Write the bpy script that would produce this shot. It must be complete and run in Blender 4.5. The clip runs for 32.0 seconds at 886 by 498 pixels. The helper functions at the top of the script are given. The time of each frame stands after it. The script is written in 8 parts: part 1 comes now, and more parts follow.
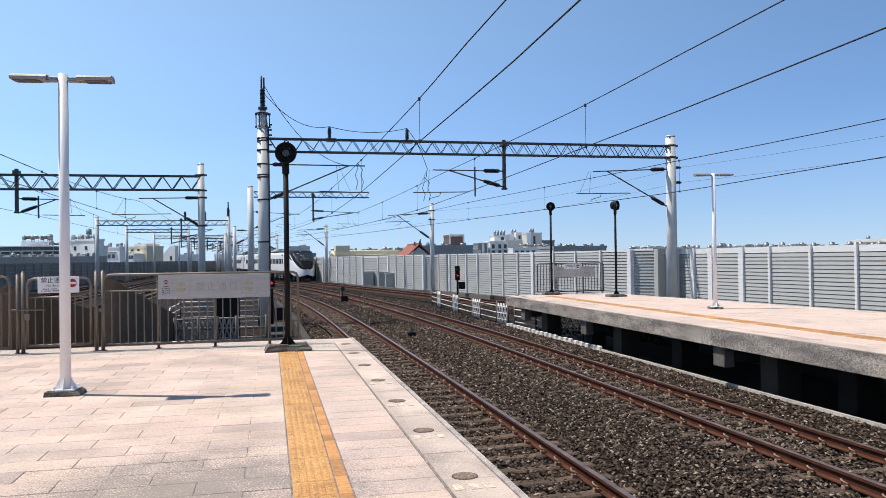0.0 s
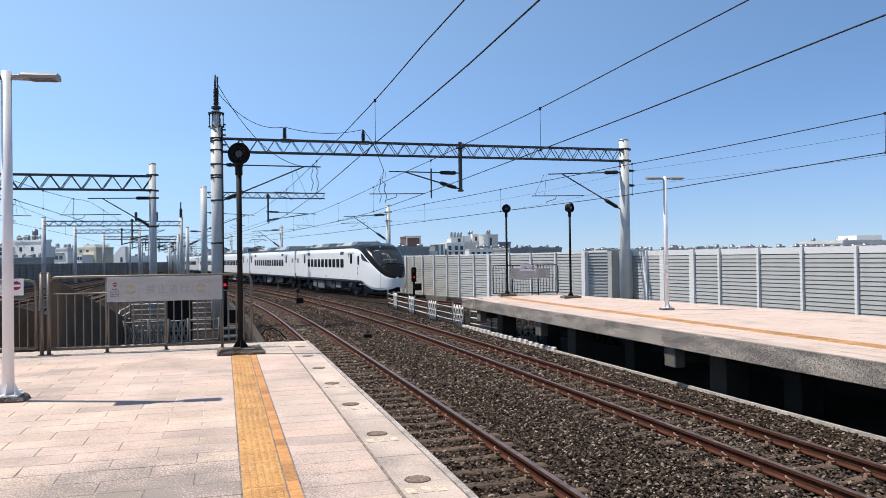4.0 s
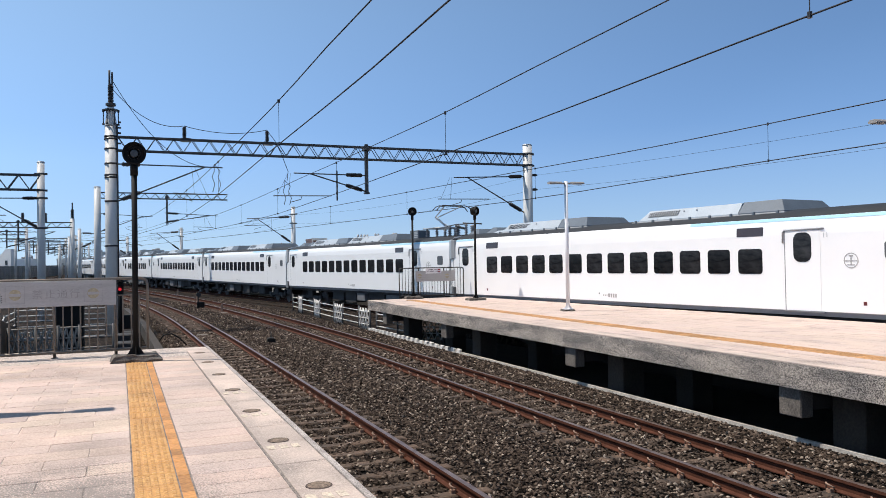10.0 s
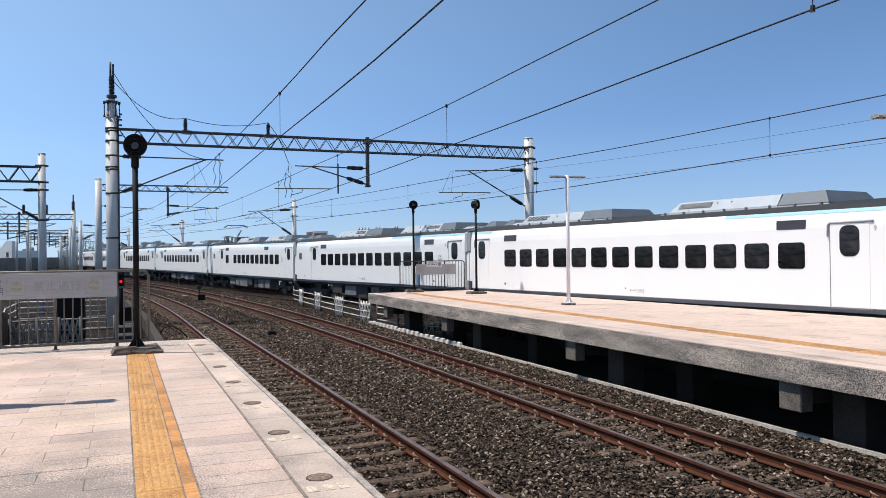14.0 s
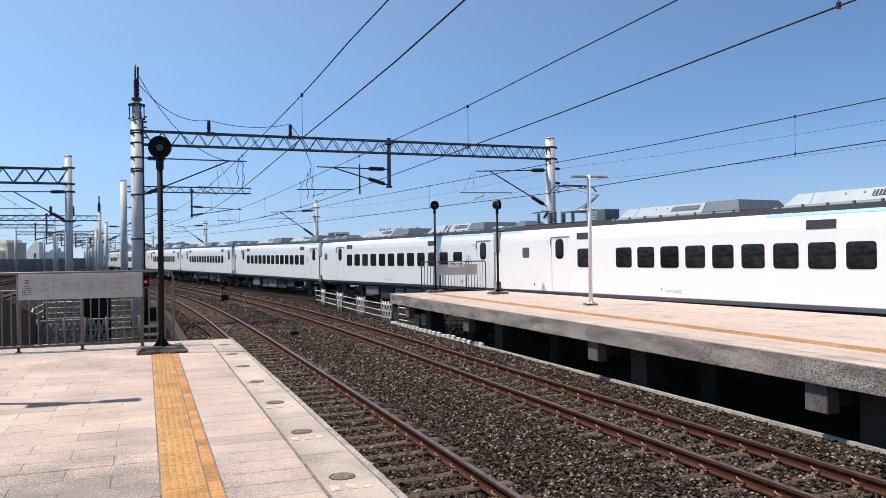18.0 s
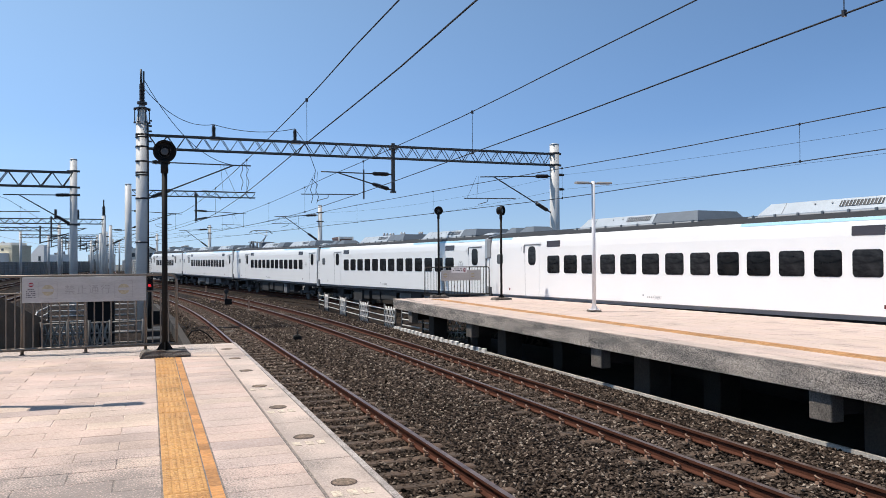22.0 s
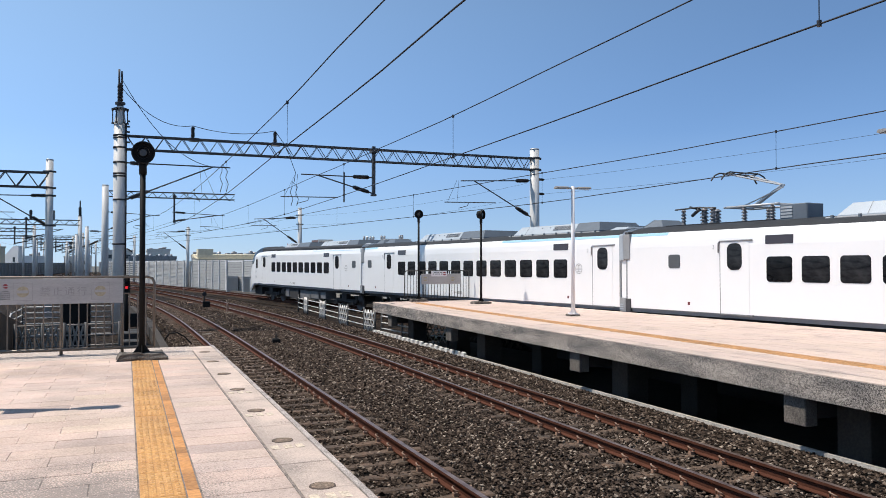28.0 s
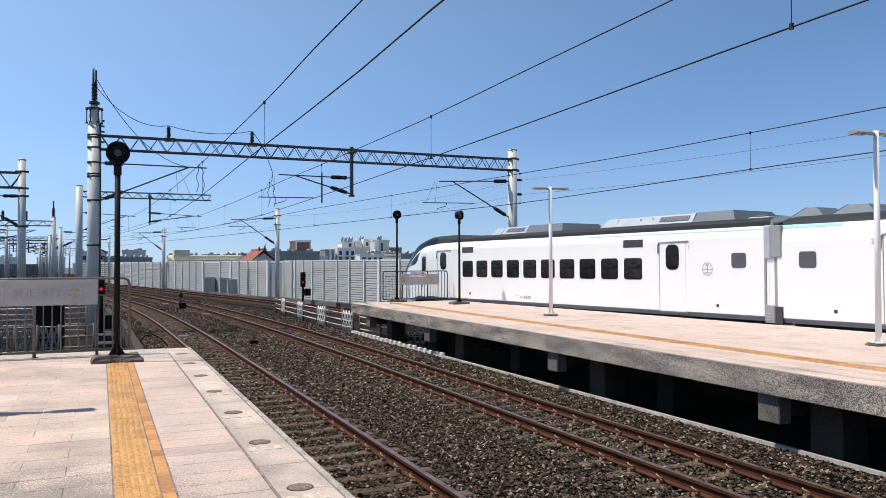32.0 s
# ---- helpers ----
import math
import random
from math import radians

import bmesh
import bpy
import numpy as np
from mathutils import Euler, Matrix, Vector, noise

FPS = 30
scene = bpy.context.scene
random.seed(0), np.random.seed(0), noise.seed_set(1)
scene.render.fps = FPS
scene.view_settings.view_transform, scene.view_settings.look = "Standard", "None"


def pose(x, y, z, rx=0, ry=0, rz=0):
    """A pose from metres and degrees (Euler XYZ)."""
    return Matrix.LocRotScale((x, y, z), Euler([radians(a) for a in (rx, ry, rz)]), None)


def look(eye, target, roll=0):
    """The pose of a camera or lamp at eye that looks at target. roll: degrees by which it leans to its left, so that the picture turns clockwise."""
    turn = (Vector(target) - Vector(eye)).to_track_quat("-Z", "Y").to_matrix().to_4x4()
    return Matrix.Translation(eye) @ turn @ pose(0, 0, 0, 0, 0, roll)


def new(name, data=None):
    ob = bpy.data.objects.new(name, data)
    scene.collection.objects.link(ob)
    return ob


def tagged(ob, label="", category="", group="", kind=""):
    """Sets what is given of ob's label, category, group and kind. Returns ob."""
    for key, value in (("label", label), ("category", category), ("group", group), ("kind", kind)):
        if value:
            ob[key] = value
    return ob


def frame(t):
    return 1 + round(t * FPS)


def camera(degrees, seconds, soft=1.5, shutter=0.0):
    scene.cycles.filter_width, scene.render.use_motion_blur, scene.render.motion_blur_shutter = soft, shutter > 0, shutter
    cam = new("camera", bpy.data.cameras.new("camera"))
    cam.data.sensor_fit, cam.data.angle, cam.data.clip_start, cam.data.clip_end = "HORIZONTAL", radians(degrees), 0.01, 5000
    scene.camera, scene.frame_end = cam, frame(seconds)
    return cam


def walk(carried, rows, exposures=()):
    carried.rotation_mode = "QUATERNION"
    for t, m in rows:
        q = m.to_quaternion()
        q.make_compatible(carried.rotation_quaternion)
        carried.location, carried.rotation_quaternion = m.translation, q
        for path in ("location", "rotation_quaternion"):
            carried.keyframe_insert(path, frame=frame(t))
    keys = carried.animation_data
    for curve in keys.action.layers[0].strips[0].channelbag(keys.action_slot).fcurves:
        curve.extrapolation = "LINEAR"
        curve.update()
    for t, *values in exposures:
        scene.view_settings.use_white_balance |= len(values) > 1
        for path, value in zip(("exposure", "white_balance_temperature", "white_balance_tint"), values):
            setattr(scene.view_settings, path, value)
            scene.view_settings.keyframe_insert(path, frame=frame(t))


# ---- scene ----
# seconds, the eye, heading to the right of +y, tilt up, lean
VIEW = [
    (0, -0.0357, 0.0384, 1.4039, 12.552, 0.623, -0.805), (0.5, -0.0365, 0.0346, 1.4063, 12.710, 0.600, -0.806),
    (1, -0.0342, 0.0326, 1.4054, 12.903, 0.612, -0.859), (1.5, -0.0341, 0.0340, 1.4061, 13.146, 0.652, -0.862),
    (2, -0.0320, 0.0314, 1.4099, 13.425, 0.710, -0.894), (2.5, -0.0292, 0.0315, 1.4107, 13.839, 0.785, -0.854),
    (3, -0.0253, 0.0314, 1.4096, 14.409, 0.816, -0.819), (3.5, -0.0187, 0.0298, 1.4133, 15.063, 0.759, -0.784),
    (5.5, -0.0061, 0.0143, 1.4180, 17.820, 0.610, -0.633), (6, -0.0032, 0.0163, 1.4162, 18.564, 0.655, -0.524),
    (6.5, 0.0002, 0.0122, 1.4174, 19.317, 0.597, -0.461), (7, 0.0022, 0.0092, 1.4175, 20.036, 0.491, -0.423),
    (7.5, 0.0068, 0.0091, 1.4193, 20.640, 0.389, -0.493), (8, 0.0102, 0.0099, 1.4194, 21.131, 0.421, -0.592),
    (8.5, 0.0105, 0.0070, 1.4210, 21.566, 0.522, -0.657), (9, 0.0109, 0.0043, 1.4207, 21.979, 0.652, -0.756),
    (9.5, 0.0135, 0.0002, 1.4240, 22.315, 0.720, -0.818), (10, 0.0110, -0.0014, 1.4242, 22.571, 0.772, -0.865),
    (10.5, 0.0121, -0.0014, 1.4226, 22.708, 0.798, -0.933), (11, 0.0125, -0.0036, 1.4228, 22.773, 0.802, -0.936),
    (11.5, 0.0165, 0.0014, 1.4245, 22.779, 0.778, -0.896), (12, 0.0125, 0.0050, 1.4214, 22.807, 0.769, -0.867),
    (12.5, 0.0137, 0.0008, 1.4234, 22.794, 0.714, -0.845), (13, 0.0139, -0.0002, 1.4222, 22.762, 0.641, -0.752),
    (13.5, 0.0120, -0.0010, 1.4203, 22.655, 0.494, -0.689), (14, 0.0101, 0.0001, 1.4217, 22.507, 0.291, -0.647),
    (14.5, 0.0153, -0.0014, 1.4219, 22.286, 0.089, -0.638), (16.5, 0.0080, -0.0032, 1.4193, 21.481, -0.024, -0.685),
    (17, 0.0087, -0.0009, 1.4181, 21.284, 0.057, -0.724), (17.5, 0.0075, -0.0027, 1.4193, 21.098, 0.188, -0.733),
    (18, 0.0045, -0.0069, 1.4204, 20.937, 0.338, -0.722), (18.5, 0.0021, -0.0082, 1.4208, 20.804, 0.482, -0.662),
    (19, 0.0001, -0.0057, 1.4211, 20.707, 0.604, -0.573), (19.5, 0.0007, -0.0050, 1.4195, 20.615, 0.686, -0.483),
    (20, 0.0020, -0.0050, 1.4233, 20.547, 0.690, -0.467), (20.5, 0.0031, -0.0045, 1.4240, 20.515, 0.696, -0.438),
    (21, 0.0032, -0.0032, 1.4233, 20.541, 0.702, -0.425), (21.5, 0.0045, -0.0006, 1.4221, 20.599, 0.707, -0.413),
    (22, 0.0058, -0.0026, 1.4223, 20.676, 0.740, -0.364), (22.5, 0.0044, -0.0039, 1.4207, 20.785, 0.764, -0.316),
    (23, 0.0037, -0.0034, 1.4202, 20.866, 0.774, -0.275), (23.5, 0.0014, -0.0033, 1.4211, 20.927, 0.709, -0.255),
    (24, 0.0012, -0.0037, 1.4212, 21.025, 0.587, -0.247), (24.5, 0.0018, -0.0017, 1.4193, 21.088, 0.418, -0.213),
    (25, 0.0013, -0.0007, 1.4179, 21.124, 0.289, -0.217), (25.5, 0.0011, 0.0010, 1.4182, 21.127, 0.202, -0.255),
    (27.5, -0.0010, -0.0168, 1.4257, 21.806, 0.752, -0.044), (28, -0.0013, -0.0214, 1.4255, 22.145, 0.996, -0.023),
    (28.5, -0.0019, -0.0232, 1.4271, 22.469, 1.209, -0.031), (29, -0.0022, -0.0258, 1.4262, 22.766, 1.392, -0.070),
    (29.5, 0.0024, -0.0278, 1.4270, 23.035, 1.460, -0.140), (30, 0.0034, -0.0308, 1.4269, 23.287, 1.442, -0.226),
    (30.5, 0.0039, -0.0298, 1.4274, 23.473, 1.338, -0.264), (31, 0.0022, -0.0317, 1.4266, 23.598, 1.217, -0.278),
    (31.5, 0.0026, -0.0334, 1.4286, 23.662, 1.104, -0.237), (32, -0.0003, -0.0336, 1.4269, 23.731, 1.024, -0.161),
]


def aim(x, y, z, yaw, pitch, lean):
    eye, yaw, pitch = Vector((x, y, z)), radians(yaw), radians(pitch)
    way = Vector((math.sin(yaw) * math.cos(pitch), math.cos(yaw) * math.cos(pitch), math.sin(pitch)))
    return look(eye, eye + way, lean)


cam = camera(59.27, 32.0, 0.6)
walk(cam, [(t, aim(*row)) for t, *row in VIEW], [(0, 0.21), (3, 0.21), (6, 0.19), (9, 0.12), (12, 0.09), (32, 0.09)])

# ---- light ----
SUN_FROM = Vector((-1.61, 0.62, 3.38)).normalized()
world = bpy.data.worlds.new("sky")
scene.world = world
world.use_nodes = True
wn, wl = world.node_tree.nodes, world.node_tree.links
wn.clear()
sky = wn.new("ShaderNodeTexSky")
sky.sky_type = "NISHITA"
sky.sun_disc = False
sky.sun_elevation = math.asin(SUN_FROM.z)
sky.sun_rotation = math.atan2(SUN_FROM.x, SUN_FROM.y)
sky.altitude = 20
sky.air_density, sky.dust_density, sky.ozone_density = 0.6, 0.0, 3.0
haze = wn.new("ShaderNodeMix")
haze.data_type = "RGBA"
# haze near the horizon, deep blue overhead, and a soft aureole towards the sun
wtc = wn.new("ShaderNodeTexCoord")
wsep = wn.new("ShaderNodeSeparateXYZ")
wfall = wn.new("ShaderNodeMapRange")
wfall.inputs[1].default_value, wfall.inputs[2].default_value = 0.3, 0.75
wfall.inputs[3].default_value, wfall.inputs[4].default_value = 0.5, 0.0
wdot = wn.new("ShaderNodeVectorMath")
wdot.operation = "DOT_PRODUCT"
wdot.inputs[1].default_value = SUN_FROM
wpos = wn.new("ShaderNodeMath")
wpos.operation = "MAXIMUM"
wpos.inputs[1].default_value = 0.0
wpow = wn.new("ShaderNodeMath")
wpow.operation = "POWER"
wpow.inputs[1].default_value = 1.3
wgain = wn.new("ShaderNodeMapRange")
wgain.inputs[1].default_value, wgain.inputs[2].default_value = 0.0, 0.42
wgain.inputs[3].default_value, wgain.inputs[4].default_value = 0.118, 0.182
pale = wn.new("ShaderNodeMix")
pale.data_type = "RGBA"
pale.inputs[7].default_value = (3.2, 4.75, 6.5, 1)
wpale = wn.new("ShaderNodeMapRange")
wpale.inputs[1].default_value, wpale.inputs[2].default_value = 0.0, 0.42
wpale.inputs[3].default_value, wpale.inputs[4].default_value = 0.03, 0.48
wl.new(wtc.outputs["Generated"], wsep.inputs[0])
wl.new(wsep.outputs[2], wfall.inputs[0])
wl.new(wfall.outputs[0], haze.inputs["Factor"])
wl.new(wtc.outputs["Generated"], wdot.inputs[0])
wl.new(wdot.outputs["Value"], wpos.inputs[0])
wl.new(wpos.outputs[0], wpow.inputs[0])
wl.new(wpow.outputs[0], wgain.inputs[0])
haze.inputs[7].default_value = (1.6, 3.4, 6.8, 1)
back = wn.new("ShaderNodeBackground")
outw = wn.new("ShaderNodeOutputWorld")
wl.new(sky.outputs[0], haze.inputs[6])
wl.new(wpow.outputs[0], wpale.inputs[0])
wl.new(wpale.outputs[0], pale.inputs["Factor"])
wl.new(haze.outputs[2], pale.inputs[6])
# thin pale haze low over the town
low = wn.new("ShaderNodeMix")
low.data_type = "RGBA"
low.inputs[7].default_value = (4.0, 5.1, 6.0, 1)
wlow = wn.new("ShaderNodeMapRange")
wlow.inputs[1].default_value, wlow.inputs[2].default_value = 0.0, 0.16
wlow.inputs[3].default_value, wlow.inputs[4].default_value = 0.3, 0.0
wl.new(wsep.outputs[2], wlow.inputs[0])
wl.new(wlow.outputs[0], low.inputs["Factor"])
wl.new(pale.outputs[2], low.inputs[6])
wl.new(low.outputs[2], back.inputs[0])
# the sky dims from its hazy foot to the zenith
wdeep = wn.new("ShaderNodeValToRGB")
for k, (at, v) in enumerate(((0.0, 0.96), (0.12, 1.01), (0.22, 0.9), (0.36, 0.71), (0.75, 0.46))):
    e = wdeep.color_ramp.elements[k] if k < 2 else wdeep.color_ramp.elements.new(at)
    e.position, e.color = at, (v, v, v, 1)
wl.new(wsep.outputs[2], wdeep.inputs[0])
wmul = wn.new("ShaderNodeMath")
wmul.operation = "MULTIPLY"
wl.new(wgain.outputs[0], wmul.inputs[0])
wl.new(wdeep.outputs[0], wmul.inputs[1])
wl.new(wmul.outputs[0], back.inputs["Strength"])
wl.new(back.outputs[0], outw.inputs[0])
sun_data = bpy.data.lights.new("sun", "SUN")
sun_data.energy, sun_data.angle, sun_data.color = 4.9, radians(0.53), (1.0, 0.93, 0.84)
sun = new("sun", sun_data)
sun.matrix_world = look(SUN_FROM * 60, (0, 0, 0))

# ---- materials ----
def mat(name, color, rough=0.6, metal=0.0, spec=0.5, var=0.12, scale=3.0, fine=40.0, bump=0.1, dark=None, coords="Object", rand=0.0, stretch=(1, 1, 1)):
    """A surface with two scales of variation: broad stains and fine grain."""
    m = bpy.data.materials.new(name)
    m.use_nodes = True
    nt = m.node_tree
    n, l = nt.nodes, nt.links
    bsdf = n["Principled BSDF"]
    bsdf.inputs["Roughness"].default_value = rough
    bsdf.inputs["Metallic"].default_value = metal
    bsdf.inputs["Specular IOR Level"].default_value = spec
    tc = n.new("ShaderNodeTexCoord")
    mp = n.new("ShaderNodeMapping")
    mp.inputs["Scale"].default_value = stretch
    if coords == "World":
        l.new(n.new("ShaderNodeNewGeometry").outputs["Position"], mp.inputs[0])
    else:
        l.new(tc.outputs[coords], mp.inputs[0])
    big = n.new("ShaderNodeTexNoise")
    big.inputs["Scale"].default_value, big.inputs["Detail"].default_value = scale, 5
    small = n.new("ShaderNodeTexNoise")
    small.inputs["Scale"].default_value, small.inputs["Detail"].default_value = fine, 3
    l.new(mp.outputs[0], big.inputs["Vector"])
    l.new(mp.outputs[0], small.inputs["Vector"])
    ramp = n.new("ShaderNodeValToRGB")
    dk = dark or tuple(c * (1 - var * 2.2) for c in color)
    ramp.color_ramp.elements[0].position, ramp.color_ramp.elements[1].position = 0.32, 0.68
    ramp.color_ramp.elements[0].color, ramp.color_ramp.elements[1].color = (*dk, 1), (*color, 1)
    l.new(big.outputs["Fac"], ramp.inputs[0])
    mix = n.new("ShaderNodeMix")
    mix.data_type, mix.blend_type = "RGBA", "OVERLAY"
    mix.inputs["Factor"].default_value = min(1, var * 2.2)
    l.new(ramp.outputs[0], mix.inputs[6])
    hue = n.new("ShaderNodeHueSaturation")
    hue.inputs["Saturation"].default_value = 1.0
    # grain without its colour
    bw = n.new("ShaderNodeRGBToBW")
    l.new(small.outputs["Color"], bw.inputs[0])
    lift = n.new("ShaderNodeMapRange")
    lift.inputs[1].default_value, lift.inputs[2].default_value = 0.3, 0.7
    l.new(bw.outputs[0], lift.inputs[0])
    l.new(lift.outputs[0], mix.inputs[7])
    l.new(mix.outputs[2], hue.inputs["Color"])
    if rand:
        info = n.new("ShaderNodeObjectInfo")
        mr = n.new("ShaderNodeMapRange")
        mr.inputs[3].default_value, mr.inputs[4].default_value = 1 - rand, 1 + rand * 0.6
        l.new(info.outputs["Random"], mr.inputs[0])
        l.new(mr.outputs[0], hue.inputs["Value"])
    l.new(hue.outputs[0], bsdf.inputs["Base Color"])
    if bump:
        bp = n.new("ShaderNodeBump")
        bp.inputs["Strength"].default_value, bp.inputs["Distance"].default_value = bump, 0.01
        l.new(small.outputs["Fac"], bp.inputs["Height"])
        l.new(bp.outputs[0], bsdf.inputs["Normal"])
    return m


def glow(name, color, strength):
    m = bpy.data.materials.new(name)
    m.use_nodes = True
    b = m.node_tree.nodes["Principled BSDF"]
    b.inputs["Base Color"].default_value = (*color, 1)
    b.inputs["Emission Color"].default_value = (*color, 1)
    b.inputs["Emission Strength"].default_value = strength
    return m



def speckle(m, scale, low, high, amount, patch=0.0, patch_scale=0.5, cells=True):
    """Coarse light and dark grains multiplied over a surface, all over or in patches."""
    nt = m.node_tree
    n, l = nt.nodes, nt.links
    bsdf = n["Principled BSDF"]
    src = bsdf.inputs["Base Color"].links[0].from_socket
    geo = n.new("ShaderNodeNewGeometry")
    tex = n.new("ShaderNodeTexVoronoi" if cells else "ShaderNodeTexNoise")
    tex.inputs["Scale"].default_value = scale
    l.new(geo.outputs["Position"], tex.inputs["Vector"])
    bw = n.new("ShaderNodeRGBToBW")
    l.new(tex.outputs["Color"], bw.inputs[0])
    mr = n.new("ShaderNodeMapRange")
    mr.inputs[1].default_value, mr.inputs[2].default_value = (0.25, 0.75) if cells else (0.4, 0.6)
    mr.inputs[3].default_value, mr.inputs[4].default_value = low, high
    l.new(bw.outputs[0], mr.inputs[0])
    mix = n.new("ShaderNodeMix")
    mix.data_type, mix.blend_type, mix.clamp_result = "RGBA", "MULTIPLY", False
    mix.inputs["Factor"].default_value = amount
    l.new(src, mix.inputs[6])
    l.new(mr.outputs[0], mix.inputs[7])
    if patch:
        big = n.new("ShaderNodeTexNoise")
        big.inputs["Scale"].default_value, big.inputs["Detail"].default_value = patch_scale, 6
        l.new(geo.outputs["Position"], big.inputs["Vector"])
        pm = n.new("ShaderNodeMapRange")
        pm.inputs[1].default_value, pm.inputs[2].default_value = patch, patch + 0.14
        pm.inputs[3].default_value, pm.inputs[4].default_value = 0.12 * amount, amount
        l.new(big.outputs["Fac"], pm.inputs[0])
        l.new(pm.outputs[0], mix.inputs["Factor"])
    l.new(mix.outputs[2], bsdf.inputs["Base Color"])
    return m


def tint(m, colours):
    """Each piece takes one of a few colours, over the surface's own variation."""
    nt = m.node_tree
    n, l = nt.nodes, nt.links
    bsdf = n["Principled BSDF"]
    src = bsdf.inputs["Base Color"].links[0].from_socket
    info = n.new("ShaderNodeObjectInfo")
    ramp = n.new("ShaderNodeValToRGB")
    cr = ramp.color_ramp
    while len(cr.elements) < len(colours):
        cr.elements.new(0.5)
    for k, c in enumerate(colours):
        cr.elements[k].position = k / (len(colours) - 1)
        cr.elements[k].color = (*c, 1)
    geo = n.new("ShaderNodeNewGeometry")
    add, frac = n.new("ShaderNodeMath"), n.new("ShaderNodeMath")
    frac.operation = "FRACT"
    l.new(info.outputs["Random"], add.inputs[0])
    l.new(geo.outputs["Random Per Island"], add.inputs[1])
    l.new(add.outputs[0], frac.inputs[0])
    l.new(frac.outputs[0], ramp.inputs[0])
    mix = n.new("ShaderNodeMix")
    mix.data_type, mix.blend_type = "RGBA", "MULTIPLY"
    mix.inputs["Factor"].default_value = 1.0
    l.new(src, mix.inputs[6])
    l.new(ramp.outputs[0], mix.inputs[7])
    l.new(mix.outputs[2], bsdf.inputs["Base Color"])
    return m


def stain(m, centre, radii, amount=0.6):
    """A gritty, ragged dirt stain of its own shape on a paved surface."""
    nt = m.node_tree
    n, l = nt.nodes, nt.links
    bsdf = n["Principled BSDF"]
    src = bsdf.inputs["Base Color"].links[0].from_socket
    geo = n.new("ShaderNodeNewGeometry")
    mp = n.new("ShaderNodeMapping")
    mp.inputs["Location"].default_value = [-c / r for c, r in zip(centre, radii)]
    mp.inputs["Scale"].default_value = [1 / r for r in radii]
    l.new(geo.outputs["Position"], mp.inputs["Vector"])
    ln = n.new("ShaderNodeVectorMath")
    ln.operation = "LENGTH"
    l.new(mp.outputs[0], ln.inputs[0])
    big = n.new("ShaderNodeTexNoise")
    big.inputs["Scale"].default_value, big.inputs["Detail"].default_value, big.inputs["Roughness"].default_value = 3.2, 9, 0.72
    l.new(geo.outputs["Position"], big.inputs["Vector"])
    add = n.new("ShaderNodeMath")
    add.operation = "MULTIPLY_ADD"
    add.inputs[1].default_value = 2.2
    l.new(big.outputs["Fac"], add.inputs[0])
    l.new(ln.outputs["Value"], add.inputs[2])
    fine = n.new("ShaderNodeTexNoise")
    fine.inputs["Scale"].default_value, fine.inputs["Detail"].default_value = 75, 3
    l.new(geo.outputs["Position"], fine.inputs["Vector"])
    more = n.new("ShaderNodeMath")
    more.operation = "MULTIPLY_ADD"
    more.inputs[1].default_value = 4.0
    l.new(fine.outputs["Fac"], more.inputs[0])
    l.new(add.outputs[0], more.inputs[2])
    add = more
    mr = n.new("ShaderNodeMapRange")
    mr.inputs[1].default_value, mr.inputs[2].default_value = 4.15, 3.55
    mr.inputs[3].default_value, mr.inputs[4].default_value = 0.0, amount
    l.new(add.outputs[0], mr.inputs[0])
    mix = n.new("ShaderNodeMix")
    mix.data_type, mix.blend_type = "RGBA", "MIX"
    mix.inputs[7].default_value = (0.17, 0.15, 0.135, 1)
    l.new(mr.outputs[0], mix.inputs["Factor"])
    l.new(src, mix.inputs[6])
    l.new(mix.outputs[2], bsdf.inputs["Base Color"])
    return m


M_TILE = mat("pale_pink_paving", (0.67, 0.512, 0.44), 0.8, var=0.1, scale=1.3, fine=55, rand=0.05, coords="World", dark=(0.47, 0.37, 0.315))
tint(M_TILE, [(1.0, 0.97, 0.95), (0.93, 0.93, 0.95), (1.0, 1.0, 0.93), (0.97, 0.93, 0.92), (0.9, 0.91, 0.92), (0.98, 0.95, 0.92), (0.76, 0.76, 0.78)])
speckle(M_TILE, 95, 0.33, 1.08, 0.8, patch=0.55, patch_scale=0.6, cells=False)
stain(M_TILE, (-0.5, 5.1, 0.0), (1.1, 0.95, 1.0), 0.78)
M_TILEFAR = mat("faded_pink_paving", (0.65, 0.505, 0.445), 0.8, var=0.1, scale=0.7, fine=45, coords="World", dark=(0.56, 0.44, 0.385))
tint(M_TILEFAR, [(1.0, 0.98, 0.96), (0.95, 0.95, 0.95), (1.0, 1.0, 0.95), (0.93, 0.92, 0.92)])
speckle(M_TILEFAR, 60, 0.38, 1.05, 0.95, patch=0.57, patch_scale=1.3, cells=False)
M_EDGE = mat("pale_edge_stone", (0.68, 0.535, 0.455), 0.8, var=0.1, scale=1.2, fine=80, dark=(0.45, 0.365, 0.315), rand=0.08, coords="World")
speckle(M_EDGE, 100, 0.3, 1.1, 0.95, patch=0.53, patch_scale=1.6, cells=False)
stain(M_EDGE, (1.02, 6.6, 0.0), (0.12, 3.6, 1.0), 0.38)
M_GRIT = mat("dark_joint_grit", (0.12, 0.1, 0.088), 0.95, var=0.3, scale=7, fine=90, bump=0.5, coords="World", dark=(0.3, 0.25, 0.22))
M_JOINT = mat("joint_mortar", (0.74, 0.61, 0.53), 0.9, var=0.12, scale=1.6, coords="World", dark=(0.42, 0.34, 0.3))
stain(M_JOINT, (-0.4, 4.6, 0.0), (2.2, 1.7, 1.0), 0.95)
